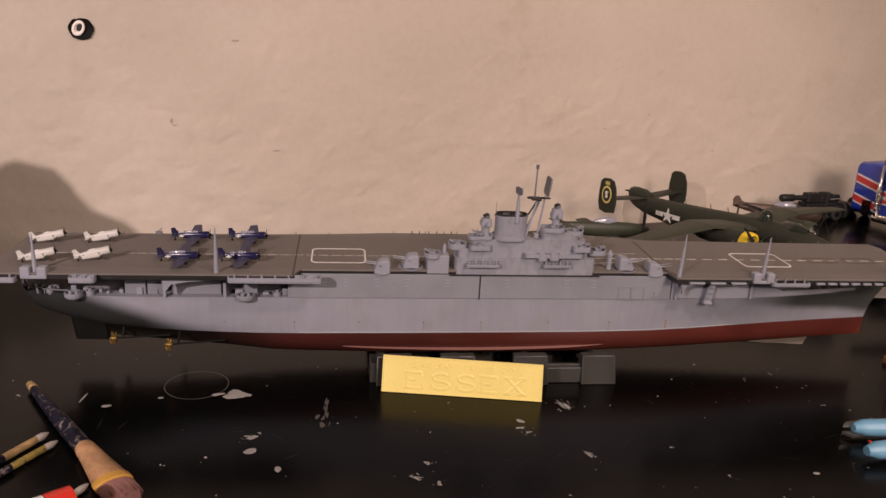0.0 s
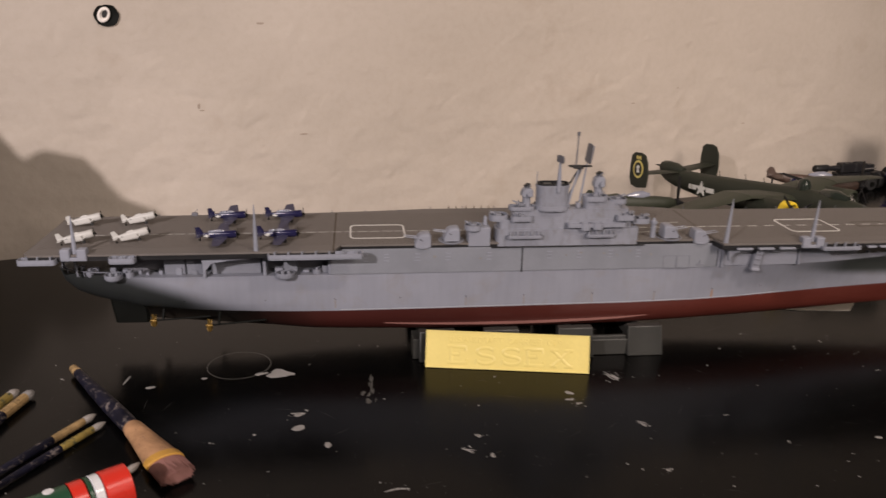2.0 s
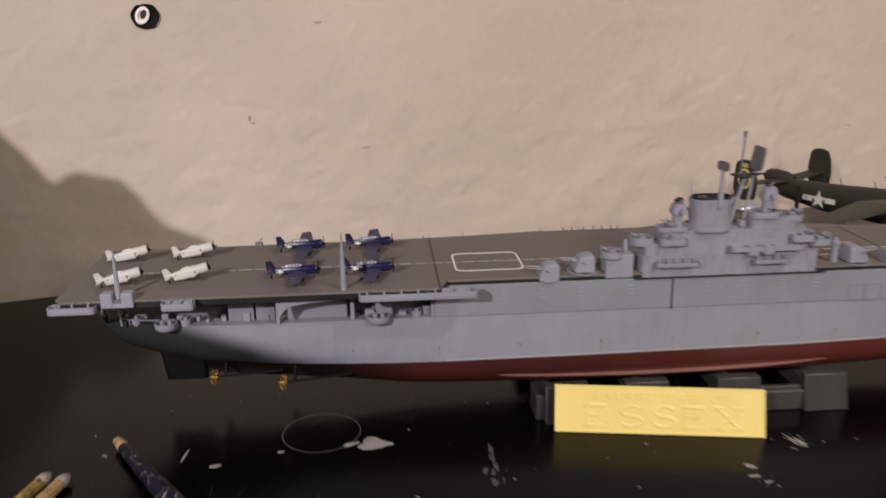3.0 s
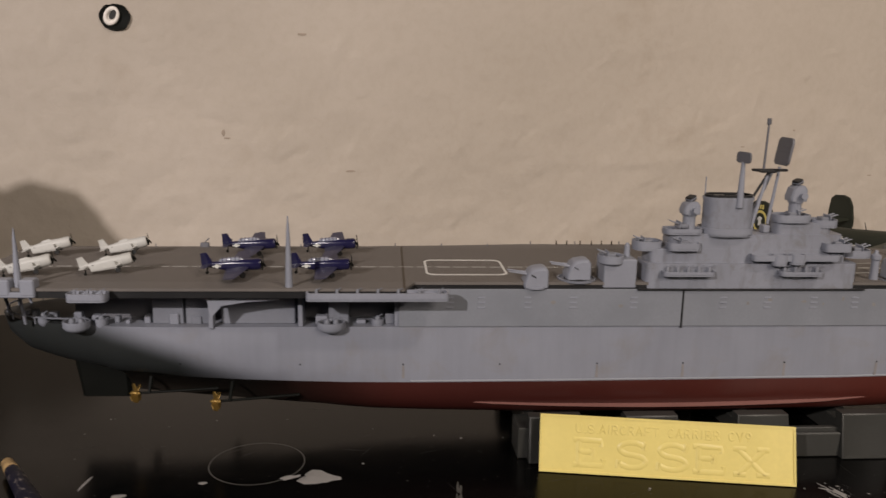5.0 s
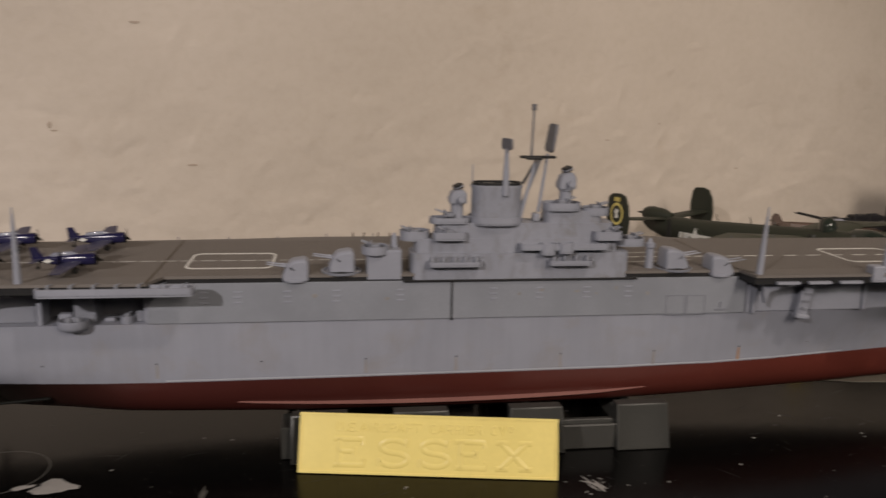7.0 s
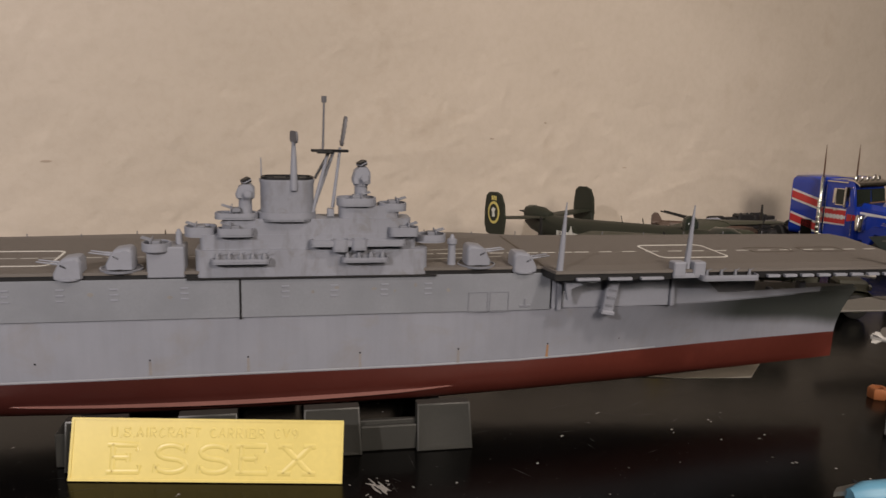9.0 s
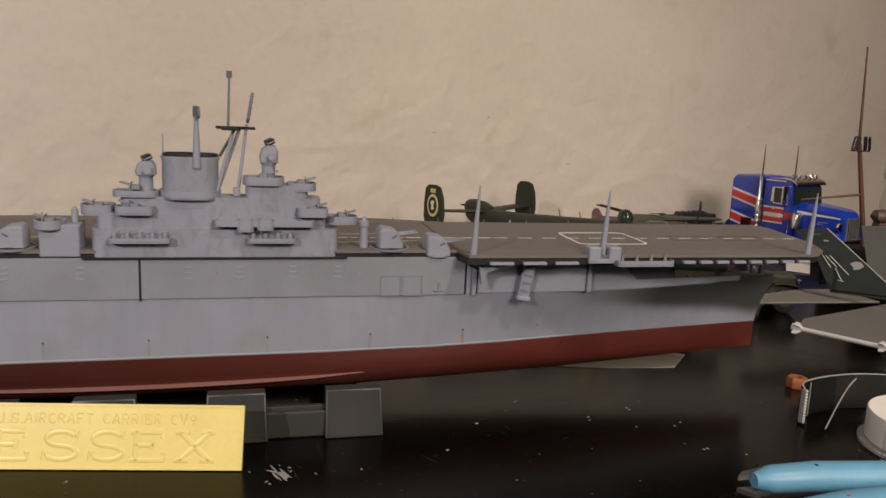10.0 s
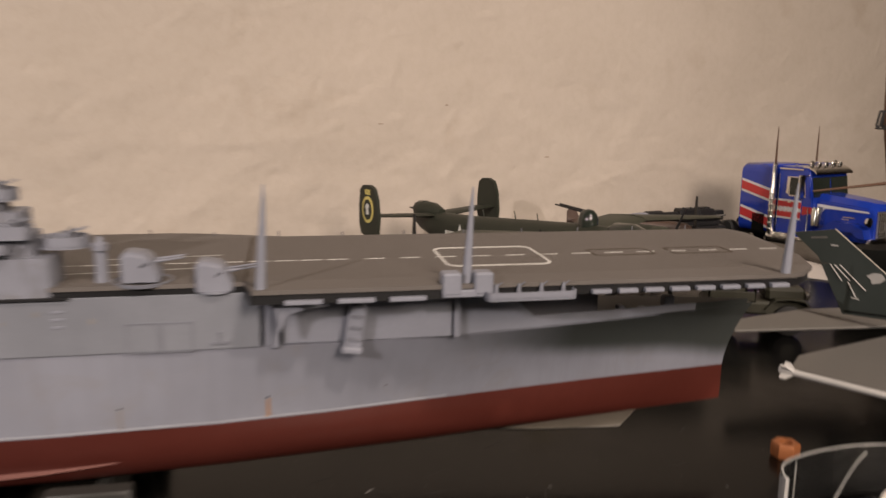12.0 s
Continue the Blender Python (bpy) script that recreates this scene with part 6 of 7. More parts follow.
def build_cannon():
    t = thing("black_cannon_model", "low black model gun barrel on a dark wheeled carriage", "gun model", (466, 402, 0), (0, 0, 10))
    bm = B()
    lathe(bm, [(3.9, 0), (4.5, 1.2), (4.5, 17), (4.1, 18)], n=18, m=Matrix.Translation((-42, 0, 25.6)) @ pose(0, 0, 0, 0, 90, 0))
    lathe(bm, [(3.1, 0), (3.4, 18)], n=16, m=Matrix.Translation((-25, 0, 25.4)) @ pose(0, 0, 0, 0, 90, 0))
    barrel = part("barrel", bm, "black", t)
    bm = B()
    rod(bm, (-42.4, 0, 25.6), (-41.8, 0, 25.6), 2.4, n=14)
    part("muzzle", bm, "rubber", barrel)
    bm = B()
    box(bm, -8, 12, -6, 6, 19.5, 31.2, 1.6)
    box(bm, 12.2, 30, -5.4, 5.4, 19.5, 30.4, 1.4)
    box(bm, 14, 26, -3, 3, 30, 31.8, 0.6)
    breech = part("breech", bm, "black", t)
    for x, r in ((-4, 1.5), (4, 1.2), (9, 1.6), (20, 1.3)):
        bm = B()
        lathe(bm, [(r, 0), (r * 0.8, 1.4), (0.3, 2.2)], (x, -3.4, 30.6), 10)
        part("sight_knob", bm, "black", breech)
    bm = B()
    box(bm, 30.4, 41, -4, 4, 20, 28.6, 1.0)
    part("breech_block", bm, "black", breech)
    bm = B()
    rod(bm, (24, -6.4, 24), (40, -6.4, 24.6), 0.9, n=8)
    part("elevating_arm", bm, "jetgrey", breech)
    bm = B()
    box(bm, -30, 38, -12, 12, 7, 16, 1.6)
    box(bm, -10, 32, -9, 9, 15.5, 19.8, 1.2)
    part("carriage", bm, "black", t)
    for x in (-22, 4, 28):
        for y in (-14.5, 14.5):
            bm = B()
            lathe(bm, [(6.6, -2.4), (7.6, -1.6), (7.6, 1.6), (6.6, 2.4)], n=20, m=Matrix.Translation((x, y, 7.7)) @ pose(0, 0, 0, 90, 0, 0))
            w = part("wheel", bm, "rubber", t)
            bm = B()
            rod(bm, (x, y - 2.8, 7.7), (x, y + 2.8, 7.7), 3.2, n=12)
            part("hub", bm, "skeg", w)


build_cannon()


def build_truck():
    t = thing("toy_truck", "glossy blue truck cab model with red and white stripes", "truck model", (537.5, 400.4, 0), (0, 0, -70))
    w = 25.0
    bm = B()
    loft(bm, [[(x, yy, zz) for yy, zz in rounded(-w, w, 14, top, r, 5)] for x, top, r in ((0, 70.5, 6), (1.5, 72, 7), (43.5, 72, 7), (45, 71, 6))])
    sleeper = part("sleeper", bm, "blue", t)
    bm = B()
    box(bm, 20, 38, -w - 0.5, -w + 0.4, 14.5, 30, 0.6)
    part("battery_box", bm, "skeg", sleeper)
    bm = B()
    prof = [(53, 14), (100, 14), (100, 44), (94, 70), (90, 71.5), (53, 71.5)]
    loft(bm, [[(x, -w + 1, z) for x, z in prof], [(x, w - 1, z) for x, z in prof]])
    bmesh.ops.bevel(bm, geom=bm.edges[:], offset=1.2, segments=2, affect="EDGES")
    cab = part("cab", bm, "blue", t)
    bm = B()
    rings = [[(x, -hw, 16), (x, -hw, z - 5), (x, -hw + 5, z), (x, hw - 5, z), (x, hw, z - 5), (x, hw, 16)] for x, hw, z in ((98, 17.5, 51), (126, 16, 49.5), (158, 13.8, 47.5), (165, 13, 45.5), (168, 12, 42))]
    loft(bm, rings)
    bmesh.ops.bevel(bm, geom=bm.edges[:], offset=0.8, segments=2, affect="EDGES")
    hood = part("hood", bm, "blue", t)
    for z0, z1 in ((50, 57), (27, 34)):
        for name, mat, d0, d1, out in (("white_stripe", "twhite", -2.0, 2.0, 0.25), ("red_stripe", "tred", 0, 0, 0.5)):
            bm = B()
            pts = [(1.5, z1 + d1), (44, z1 - 7 + d1), (44, z0 - 7 + d0), (1.5, z0 + d0)]
            loft(bm, [[(x, -w - out, z) for x, z in pts], [(x, -w + 0.2, z) for x, z in pts]])
            part(name, bm, mat, t)
    for z0, z1 in ((38, 43), (30, 35)):
        for name, mat, d, out in (("white_stripe", "twhite", 1.5, 0.2), ("red_stripe", "tred", 0, 0.45)):
            bm = B()
            box(bm, 54, 86, -w + 1 - out, -w + 1.2, z0 - d, z1 + d, 0)
            part(name, bm, mat, cab)
    bm = B()
    prof = [(88, 40), (100, 40), (100, 35), (88, 33)]
    loft(bm, [[(x, -w + 0.6, z) for x, z in prof], [(x, -w + 1.2, z) for x, z in prof]])
    part("red_stripe", bm, "tred", cab)
    bm = B()
    pts = [(101, 43, 17.6), (161, 40.4, 13.9), (161, 39.4, 13.9), (101, 40, 17.6)]
    loft(bm, [[(x, -y - 0.3, z) for x, z, y in pts], [(x, -y + 2, z) for x, z, y in pts]])
    part("white_stripe", bm, "twhite", hood)
    for sy in (-1, 1):
        bm = B()
        arch = [(112, 14), (114, 24), (124, 31), (150, 31), (163, 27), (166, 20), (158, 20), (150, 24), (128, 24), (122, 14)]
        loft(bm, [[(x, sy * 12, z) for x, z in arch], [(x, sy * 22.5, z) for x, z in arch]])
        part("fender", bm, "blue", hood)
    bm = B()
    box(bm, 167.6, 169.4, -10.5, 10.5, 20, 41, 0.6)
    grille = part("grille", bm, "steel", t)
    for k in range(8):
        bm = B()
        box(bm, 169.2, 170.2, -9.8 + 2.6 * k, -8.6 + 2.6 * k, 21, 40, 0.2)
        part("grille_bar", bm, "chrome", grille)
    bm = B()
    lathe(bm, [(0.5, 0), (6.4, 0.5), (6.4, 13), (5.2, 15), (0.5, 15.5)], (108, -w + 2.0, 26), 16)
    part("air_cleaner", bm, "chrome", hood)
    bm = B()
    box(bm, 118, 146, -15.6, -15.1, 34.2, 35.0, 0)
    box(bm, 122, 140, -15.7, -15.1, 32.4, 33.0, 0)
    part("script_bars", bm, "chrome", hood)
    bm = B()
    loft(bm, [[(x, -23.4, z), (x, 23.4, z), (x, 23.4, z + 1.3), (x, -23.4, z + 1.3)] for x, z in ((84, 71.4), (92, 71.2), (99, 68.4), (102, 66.6))])
    part("sun_visor", bm, "chrome", cab)
    for yy in (-15, 15):
        bm = B()
        rod(bm, (62, yy, 74.2), (82, yy, 74.2), 1.0, 1.2, 10)
        lathe(bm, [(1.2, 0), (2.6, 5)], n=12, m=Matrix.Translation((82, yy, 74.2)) @ pose(0, 0, 0, 0, 90, 0))
        rod(bm, (66, yy, 71.4), (66, yy, 74.2), 0.6, n=6)
        part("air_horn", bm, "chrome", cab)
    bm = B()
    box(bm, 54, 86, -w + 0.2, -w + 1.2, 69.0, 70.4, 0.3)
    part("drip_rail", bm, "chrome", cab)
    bm = B()
    pts = [(65.5, 49.5), (68.6, 49.5), (70.6, 63.5), (66.5, 63.5)]
    loft(bm, [[(x, -w - 0.2, z) for x, z in pts], [(x, -w + 1.2, z) for x, z in pts]])
    part("quarter_vent", bm, "chrome", cab, "chrome framed quarter light")
    bm = B()
    for k in range(5):
        box(bm, 57.5 + 5.4 * k, 61.0 + 5.4 * k, -w + 0.35, -w + 1.0, 34.2, 38.6, 0.2)
    part("door_lettering", bm, "twhite", cab, "unreadable white lettering on the door")
    for x0, x1, z0, z1 in ((70, 91, 48.5, 63),):
        bm = B()
        pts = [(x0, z0), (x1, z0), (x1 - 3, z1), (x0, z1)]
        loft(bm, [[(x, -w + 0.7, z) for x, z in pts], [(x, -w + 1.3, z) for x, z in pts]])
        win = part("side_window", bm, "window", cab)
        bm = B()
        frame_line(bm, [(x0 - 0.8, z0 - 0.8), (x1 + 0.8, z0 - 0.8), (x1 - 2.2, z1 + 0.8), (x0 - 0.8, z1 + 0.8)], pts, 0, 0.7)
        for v in bm.verts:
            v.co = Vector((v.co.x, -w + 0.9 - v.co.z, v.co.y))
        part("window_frame", bm, "chrome", win)
    for y0, y1 in ((-22, -1), (1, 22)):
        bm = B()
        pts = [(99.6, 48), (96.2, 64)]
        loft(bm, [[(pts[0][0] + 0.6, y0, pts[0][1]), (pts[0][0] + 0.6, y1, pts[0][1]), (pts[1][0] + 0.8, y1, pts[1][1]), (pts[1][0] + 0.8, y0, pts[1][1])], [(pts[0][0] - 1, y0, pts[0][1]), (pts[0][0] - 1, y1, pts[0][1]), (pts[1][0] - 1, y1, pts[1][1]), (pts[1][0] - 1, y0, pts[1][1])]])
        part("windscreen", bm, "window", cab)
    for y in (-w - 1.5, w + 1.5):
        bm = B()
        lathe(bm, [(2.4, 14), (3.6, 16), (3.8, 50), (2.6, 53), (2.4, 73), (1.2, 74)], (49.5, y, 0), 14)
        stack = part("exhaust_pipe", bm, "chrome", t, "chrome exhaust stack with a thin dark pipe")
        bm = B()
        lathe(bm, [(1.1, 73.5), (0.8, 90), (0.3, 104)], (49.5, y, 0), 10)
        part("stack_pipe", bm, "brown", stack)
        for k in range(7):
            bm = B()
            lathe(bm, [(3.9, 18 + 5 * k), (4.15, 18.4 + 5 * k), (4.15, 19.4 + 5 * k), (3.9, 19.8 + 5 * k)], (49.5, y, 0), 14)
            part("stack_ring", bm, "chrome", stack)
    bm = B()
    for y in (-18, -9, 0, 9, 18):
        lathe(bm, [(1.9, 0), (2.3, 1.5), (1.4, 3.4), (0.2, 4.0)], (90, y, 72.2), 10)
    part("roof_light", bm, "chrome", cab)
    bm = B()
    rod(bm, (92, -w - 5, 46), (92, -w - 5, 66), 0.7, n=8)
    rod(bm, (92, -w - 5, 64), (94, -w + 1, 66), 0.5, n=6)
    box(bm, 90.0, 93.5, -w - 9.5, -w - 3, 47, 66, 0.8)
    part("wing_mirror", bm, "chrome", t)
    bm = B()
    rod(bm, (56, -w - 0.5, 22), (56, -w - 0.5, 66), 0.6, n=8)
    part("grab_handle", bm, "chrome", cab)
    bm = B()
    rod(bm, (97, -w - 0.5, 20), (97, -w - 0.5, 40), 0.6, n=8)
    part("grab_handle", bm, "chrome", cab)
    bm = B()
    box(bm, 54, 98, -w - 3.5, -w + 1, 12.2, 15.2, 0.6)
    part("running_board", bm, "chrome", cab)
    bm = B()
    box(bm, 68, 73, -w + 0.2, -w + 1.1, 42, 44, 0.4)
    part("door_handle", bm, "chrome", cab)
    bm = B()
    box(bm, 166, 172, -21, 21, 12, 20, 1.5)
    part("bumper", bm, "chrome", t)
    for y in (-18.5, 18.5):
        bm = B()
        lathe(bm, [(0.5, -5), (3.6, -2), (3.8, 1), (0.3, 1.6)], n=14, m=Matrix.Translation((166, y, 33)) @ pose(0, 0, 0, 0, 90, 0))
        part("headlight", bm, "chrome", t)
    bm = B()
    box(bm, -60, 160, -9, 9, 9, 14.5, 1)
    part("chassis", bm, "black", t)
    for x in (-45, -18, 138):
        for y in (-21, 21):
            bm = B()
            lathe(bm, [(5, -4.5), (9.3, -4.5), (10, -3), (10, 3), (9.3, 4.5), (5, 4.5)], n=22, m=Matrix.Translation((x, y, 10)) @ pose(0, 0, 0, 90, 0, 0))
            wh = part("tyre", bm, "rubber", t)
            bm = B()
            lathe(bm, [(5.2, -4.2), (5.2, 4.2)], n=16, m=Matrix.Translation((x, y, 10)) @ pose(0, 0, 0, 90, 0, 0))
            part("rim", bm, "chrome", wh)
    t.scale = (0.68, 1.05, 1.0)
    bm = B()
    lathe(bm, [(5.5, -16), (5.5, 16)], n=16, m=Matrix.Translation((60, -w + 3, 12)) @ pose(0, 0, 0, 0, 90, 0))
    part("fuel_tank", bm, "chrome", t)


build_truck()


def build_sailing_ship():
    t = thing("sailing_ship_model", "dark brown ship model with a slender mast and crosstrees", "ship model", (487.5, 182, 0), (0, 0, -10))
    bm = B()
    rings = [[(x, -w, 34), (x, -w * 0.9, 18), (x, -w * 0.3, 4), (x, w * 0.3, 4), (x, w * 0.9, 18), (x, w, 34)] for x, w in ((-30, 3), (-18, 10), (10, 14), (60, 13), (90, 6), (100, 1))]
    loft(bm, rings)
    part("hull", bm, "skeg", t)
    bm = B()
    box(bm, -10, 70, -6, 6, 0, 5, 1)
    part("cradle", bm, "black", t)
    bm = B()
    rod(bm, (2, 0, 30), (-13, 0, 112), 2.1, 1.5, 12)
    rod(bm, (-13, 0, 108), (-16.5, 0, 182), 1.2, 0.6, 10)
    mast = part("mast", bm, "brown", t)
    bm = B()
    box(bm, -18, -5, -2.2, 2.2, 106, 107.0, 0.4, Matrix.Translation((0, 0, 0)))
    part("crosstree", bm, "black", mast)
    for k in range(4):
        x = -19 + 4.6 * k
        bm = B()
        m = Matrix.Translation((x, -3 + 2 * (k % 2), 108)) @ pose(0, 0, 0, 0, 10 - 9 * k, 14 * k)
        frame_line(bm, rounded(-1.5, 1.5, -1, 9.5, 1.2, 3), rounded(-0.6, 0.6, 0.2, 8.3, 0.5, 3), -0.6, 0.6)
        for v in bm.verts:
            v.co = m @ Vector((v.co.x, v.co.z, v.co.y))
        part("shroud_frame", bm, "black", mast)
    bm = B()
    rod(bm, (-5, 0, 74), (-56, -6, 69), 1.0, 0.6, 8)
    part("gaff", bm, "brown", mast)
    bm = B()
    rod(bm, (20, 4, 30), (25, 4, 90), 0.8, 0.4, 8)
    part("second_mast", bm, "brown", t)
    bm = B()
    rings = [ellipse_ring(x, 0, 58, 6.5 * w, 5.5 * w, 12) for x, w in ((4, 0.2), (7, 0.8), (12, 1), (18, 0.85), (24, 0.2))]
    loft(bm, rings)
    for v in bm.verts:
        v.co += Vector((1, 0.6, 1)) * 1.3 * noise.noise(v.co * 0.25)
    box(bm, 8, 24, -5, 5, 30, 53, 1)
    part("deck_bale", bm, "tan", t)


build_sailing_ship()


def build_ornament():
    t = thing("white_ornament", "white rough plaster ornament standing beside the models", "ornament", (536.5, 192, 0))
    bm = B()
    rings = []
    for r, z in ((20, 0.1), (20.5, 6), (19, 24), (20, 40), (18, 46), (20.5, 50), (19, 66), (17.5, 78), (18, 84), (20, 87), (19.5, 96), (17, 103), (8, 105.5), (1, 106)):
        ring = []
        for k in range(28):
            a = 2 * math.pi * k / 28
            rr2 = r * (abs(math.cos(a)) ** 4 + abs(math.sin(a)) ** 4) ** -0.25
            ring.append((rr2 * math.cos(a), rr2 * 0.8 * math.sin(a), z))
        rings.append(ring)
    loft(bm, rings)
    for v in bm.verts:
        if v.co.z > 1:
            v.co += Vector((noise.noise(v.co * 0.09), noise.noise(v.co * 0.09 + Vector((9, 0, 0))), 0.6 * noise.noise(v.co * 0.12))) * 2.2
    part("body", bm, "figure", t)


build_ornament()


def build_jet():
    t = thing("jet_fighter_model", "grey and dark green jet fighter model with wingtip missile", "aircraft model")
    t.matrix_world = Matrix.Translation(W(0, 0, 0))
    f, l = Vector((0.42, -0.907, 0)), Vector((0.907, 0.42, 0))
    c = Vector((409, 48, 32))
    bm = B()
    rings = []
    for s, ry, rz in ((-24, 8, 8), (-18, 9.5, 9.5), (0, 14, 11), (20, 17, 12), (60, 15, 13), (100, 11, 12), (140, 8, 9), (175, 4, 5), (190, 0.8, 1)):
        rings.append([c + f * s + l * (ry * math.cos(a)) + Vector((0, 0, rz * math.sin(a))) for a in [2 * math.pi * k / 16 for k in range(16)]])
    loft(bm, rings)
    body = part("fuselage", bm, "jetgreen", t)
    bm = B()
    ring0 = [c + f * -25 + l * (7 * math.cos(a)) + Vector((0, 0, 7 * math.sin(a))) for a in [2 * math.pi * k / 16 for k in range(16)]]
    loft(bm, [ring0, [p - f * 9 + (c - f * 25 - p) * 0.2 for p in ring0]])
    part("exhaust_nozzle", bm, "steel", body)
    for mirror in (False, True):
        def flip(p):
            v = Vector(p) - c
            if mirror:
                v -= 2 * v.dot(l) * l
            return c + v
        for name, pts, mat, th in (("wing", [(296, 8, 24), (308, 20, 24.5), (378, 40, 26), (418, -48, 26), (330, -40, 24.5), (320, -30, 24)], "jetgrey", 1.6),
                                   ("stabiliser", [(304, 57, 24), (312, 73, 24), (354, 81, 25.5), (376, 78, 26), (380, 46, 26)], "jetgrey", 1.2)):
            bm = B()
            pp = [flip(p) for p in pts]
            loft(bm, [[p - Vector((0, 0, th / 2)) for p in pp], [p + Vector((0, 0, th / 2)) for p in pp]])
            bmesh.ops.bevel(bm, geom=bm.edges[:], offset=0.5, segments=1, affect="EDGES")
            part(name, bm, mat, t)
        a, b2 = flip((292, 8, 24.5)), flip((324, -42, 24.0))
        d = (b2 - a).normalized()
        bm = B()
        rod(bm, a, a + d * 52, 1.25, 1.15, 12)
        rod(bm, a + d * 52, a + d * 58, 1.15, 0.3, 12)
        mis = part("wingtip_missile", bm, "missile", t, "pale grey missile on the wing tip")
        bm = B()
        side2 = d.cross(Vector((0, 0, 1)))
        for base, size in ((a + d * 1, 3.4), (a + d * 40, 2.8)):
            for u in (side2 + Vector((0, 0, 1)), side2 - Vector((0, 0, 1)), -side2 + Vector((0, 0, 1)), -side2 - Vector((0, 0, 1))):
                u = u.normalized()
                pts = [base, base + u * size, base + d * size * 0.6 + u * size, base + d * size * 1.6]
                th = d.cross(u) * 0.35
                loft(bm, [[p - th for p in pts], [p + th for p in pts]])
            part("missile_fin", bm, "missile", mis)
            bm = B()
    # near fin: a thin dark plate with pale leading edge, rudder line, code bars and a small emblem
    tip = Vector((354.8, 64, 65.6))

    def on_fin(u, v, out=0.0):
        return tip + f * u + Vector((0, 0, v)) - l * out

    def plate(outline, t0, t1):
        bm = B()
        loft(bm, [[on_fin(u, v, t1) for u, v in outline], [on_fin(u, v, t0) for u, v in outline]])
        return bm
    fin = part("tail_fin", plate([(-20, -3.7), (-1.2, 0), (20.6, -15.1), (46.5, -33.4), (5.5, -36.4), (-7.5, -13)], -0.7, 0.7), "jetgreen", t)
    bm = B()
    rod(bm, on_fin(-1.2, 0, 0.3), on_fin(46.5, -33.4, 0.3), 0.42, n=6)
    part("fin_edge", bm, "paper", fin)
    part("rudder_line", plate([(6.2, -34.6), (43.4, -31.6), (43.6, -32.2), (6.0, -35.3)], 0.6, 0.8), "skeg", fin)
    for run in (((-1.8, -15.4), (4.0, -22.0)), ((0.2, -15.5), (7.5, -21.4)), ((2.5, -15.1), (14.4, -24.4)), ((6.6, -21.9), (10.7, -28.3)), ((8.8, -28.5), (12.0, -28.7))):
        bm = B()
        rod(bm, on_fin(*run[0], 0.75), on_fin(*run[1], 0.75), 0.26, n=5)
        part("code_bar", bm, "missile", fin)
    part("fin_emblem", plate([(14.2, -17.9), (17.0, -16.2), (20.2, -16.1), (22.1, -18.3), (19.6, -20.3), (16.6, -21.1), (16.2, -19.4)], 0.6, 0.85), "missile", fin, "pale oval emblem")
    part("fin_stencil", plate([(-11.6, -4.6), (-4.2, -3.4), (-4.2, -4.2), (-11.6, -5.4)], 0.6, 0.8), "jetgrey", fin)
    part("fin_stencil", plate([(-2.2, -6.7), (0.8, -6.6), (0.8, -7.3), (-2.2, -7.4)], 0.6, 0.8), "missile", fin)
    bm = B()
    far = [Vector((386, 74, 66)), Vector((400, 48, 69)), Vector((434, -6, 62)), Vector((438, -10, 34)), Vector((390, 66, 34))]
    loft(bm, [[p - l * 0.7 for p in far], [p + l * 0.7 for p in far]])
    part("tail_fin", bm, "jetgrey", t)
    bm = B()
    rings = [[c + f * s + l * (6 * w * math.cos(a)) + Vector((0, 0, 10 + 8 * w * math.sin(a))) for a in [2 * math.pi * k / 12 for k in range(12)]] for s, w in ((92, 0.2), (102, 0.8), (118, 1), (140, 0.3))]
    loft(bm, rings)
    part("canopy", bm, "window", body)
    for s, o in ((10, -12), (10, 12), (105, 0)):
        bm = B()
        p = c + f * s + l * o
        rod(bm, p - Vector((0, 0, 8)), Vector((p.x, p.y, 6)), 1.2, n=8)
        q8 = Vector((p.x, p.y, 6.1))
        rod(bm, q8 - l * 2, q8 + l * 2, 6.0, n=16)
        part("landing_gear", bm, "rubber", t)


build_jet()


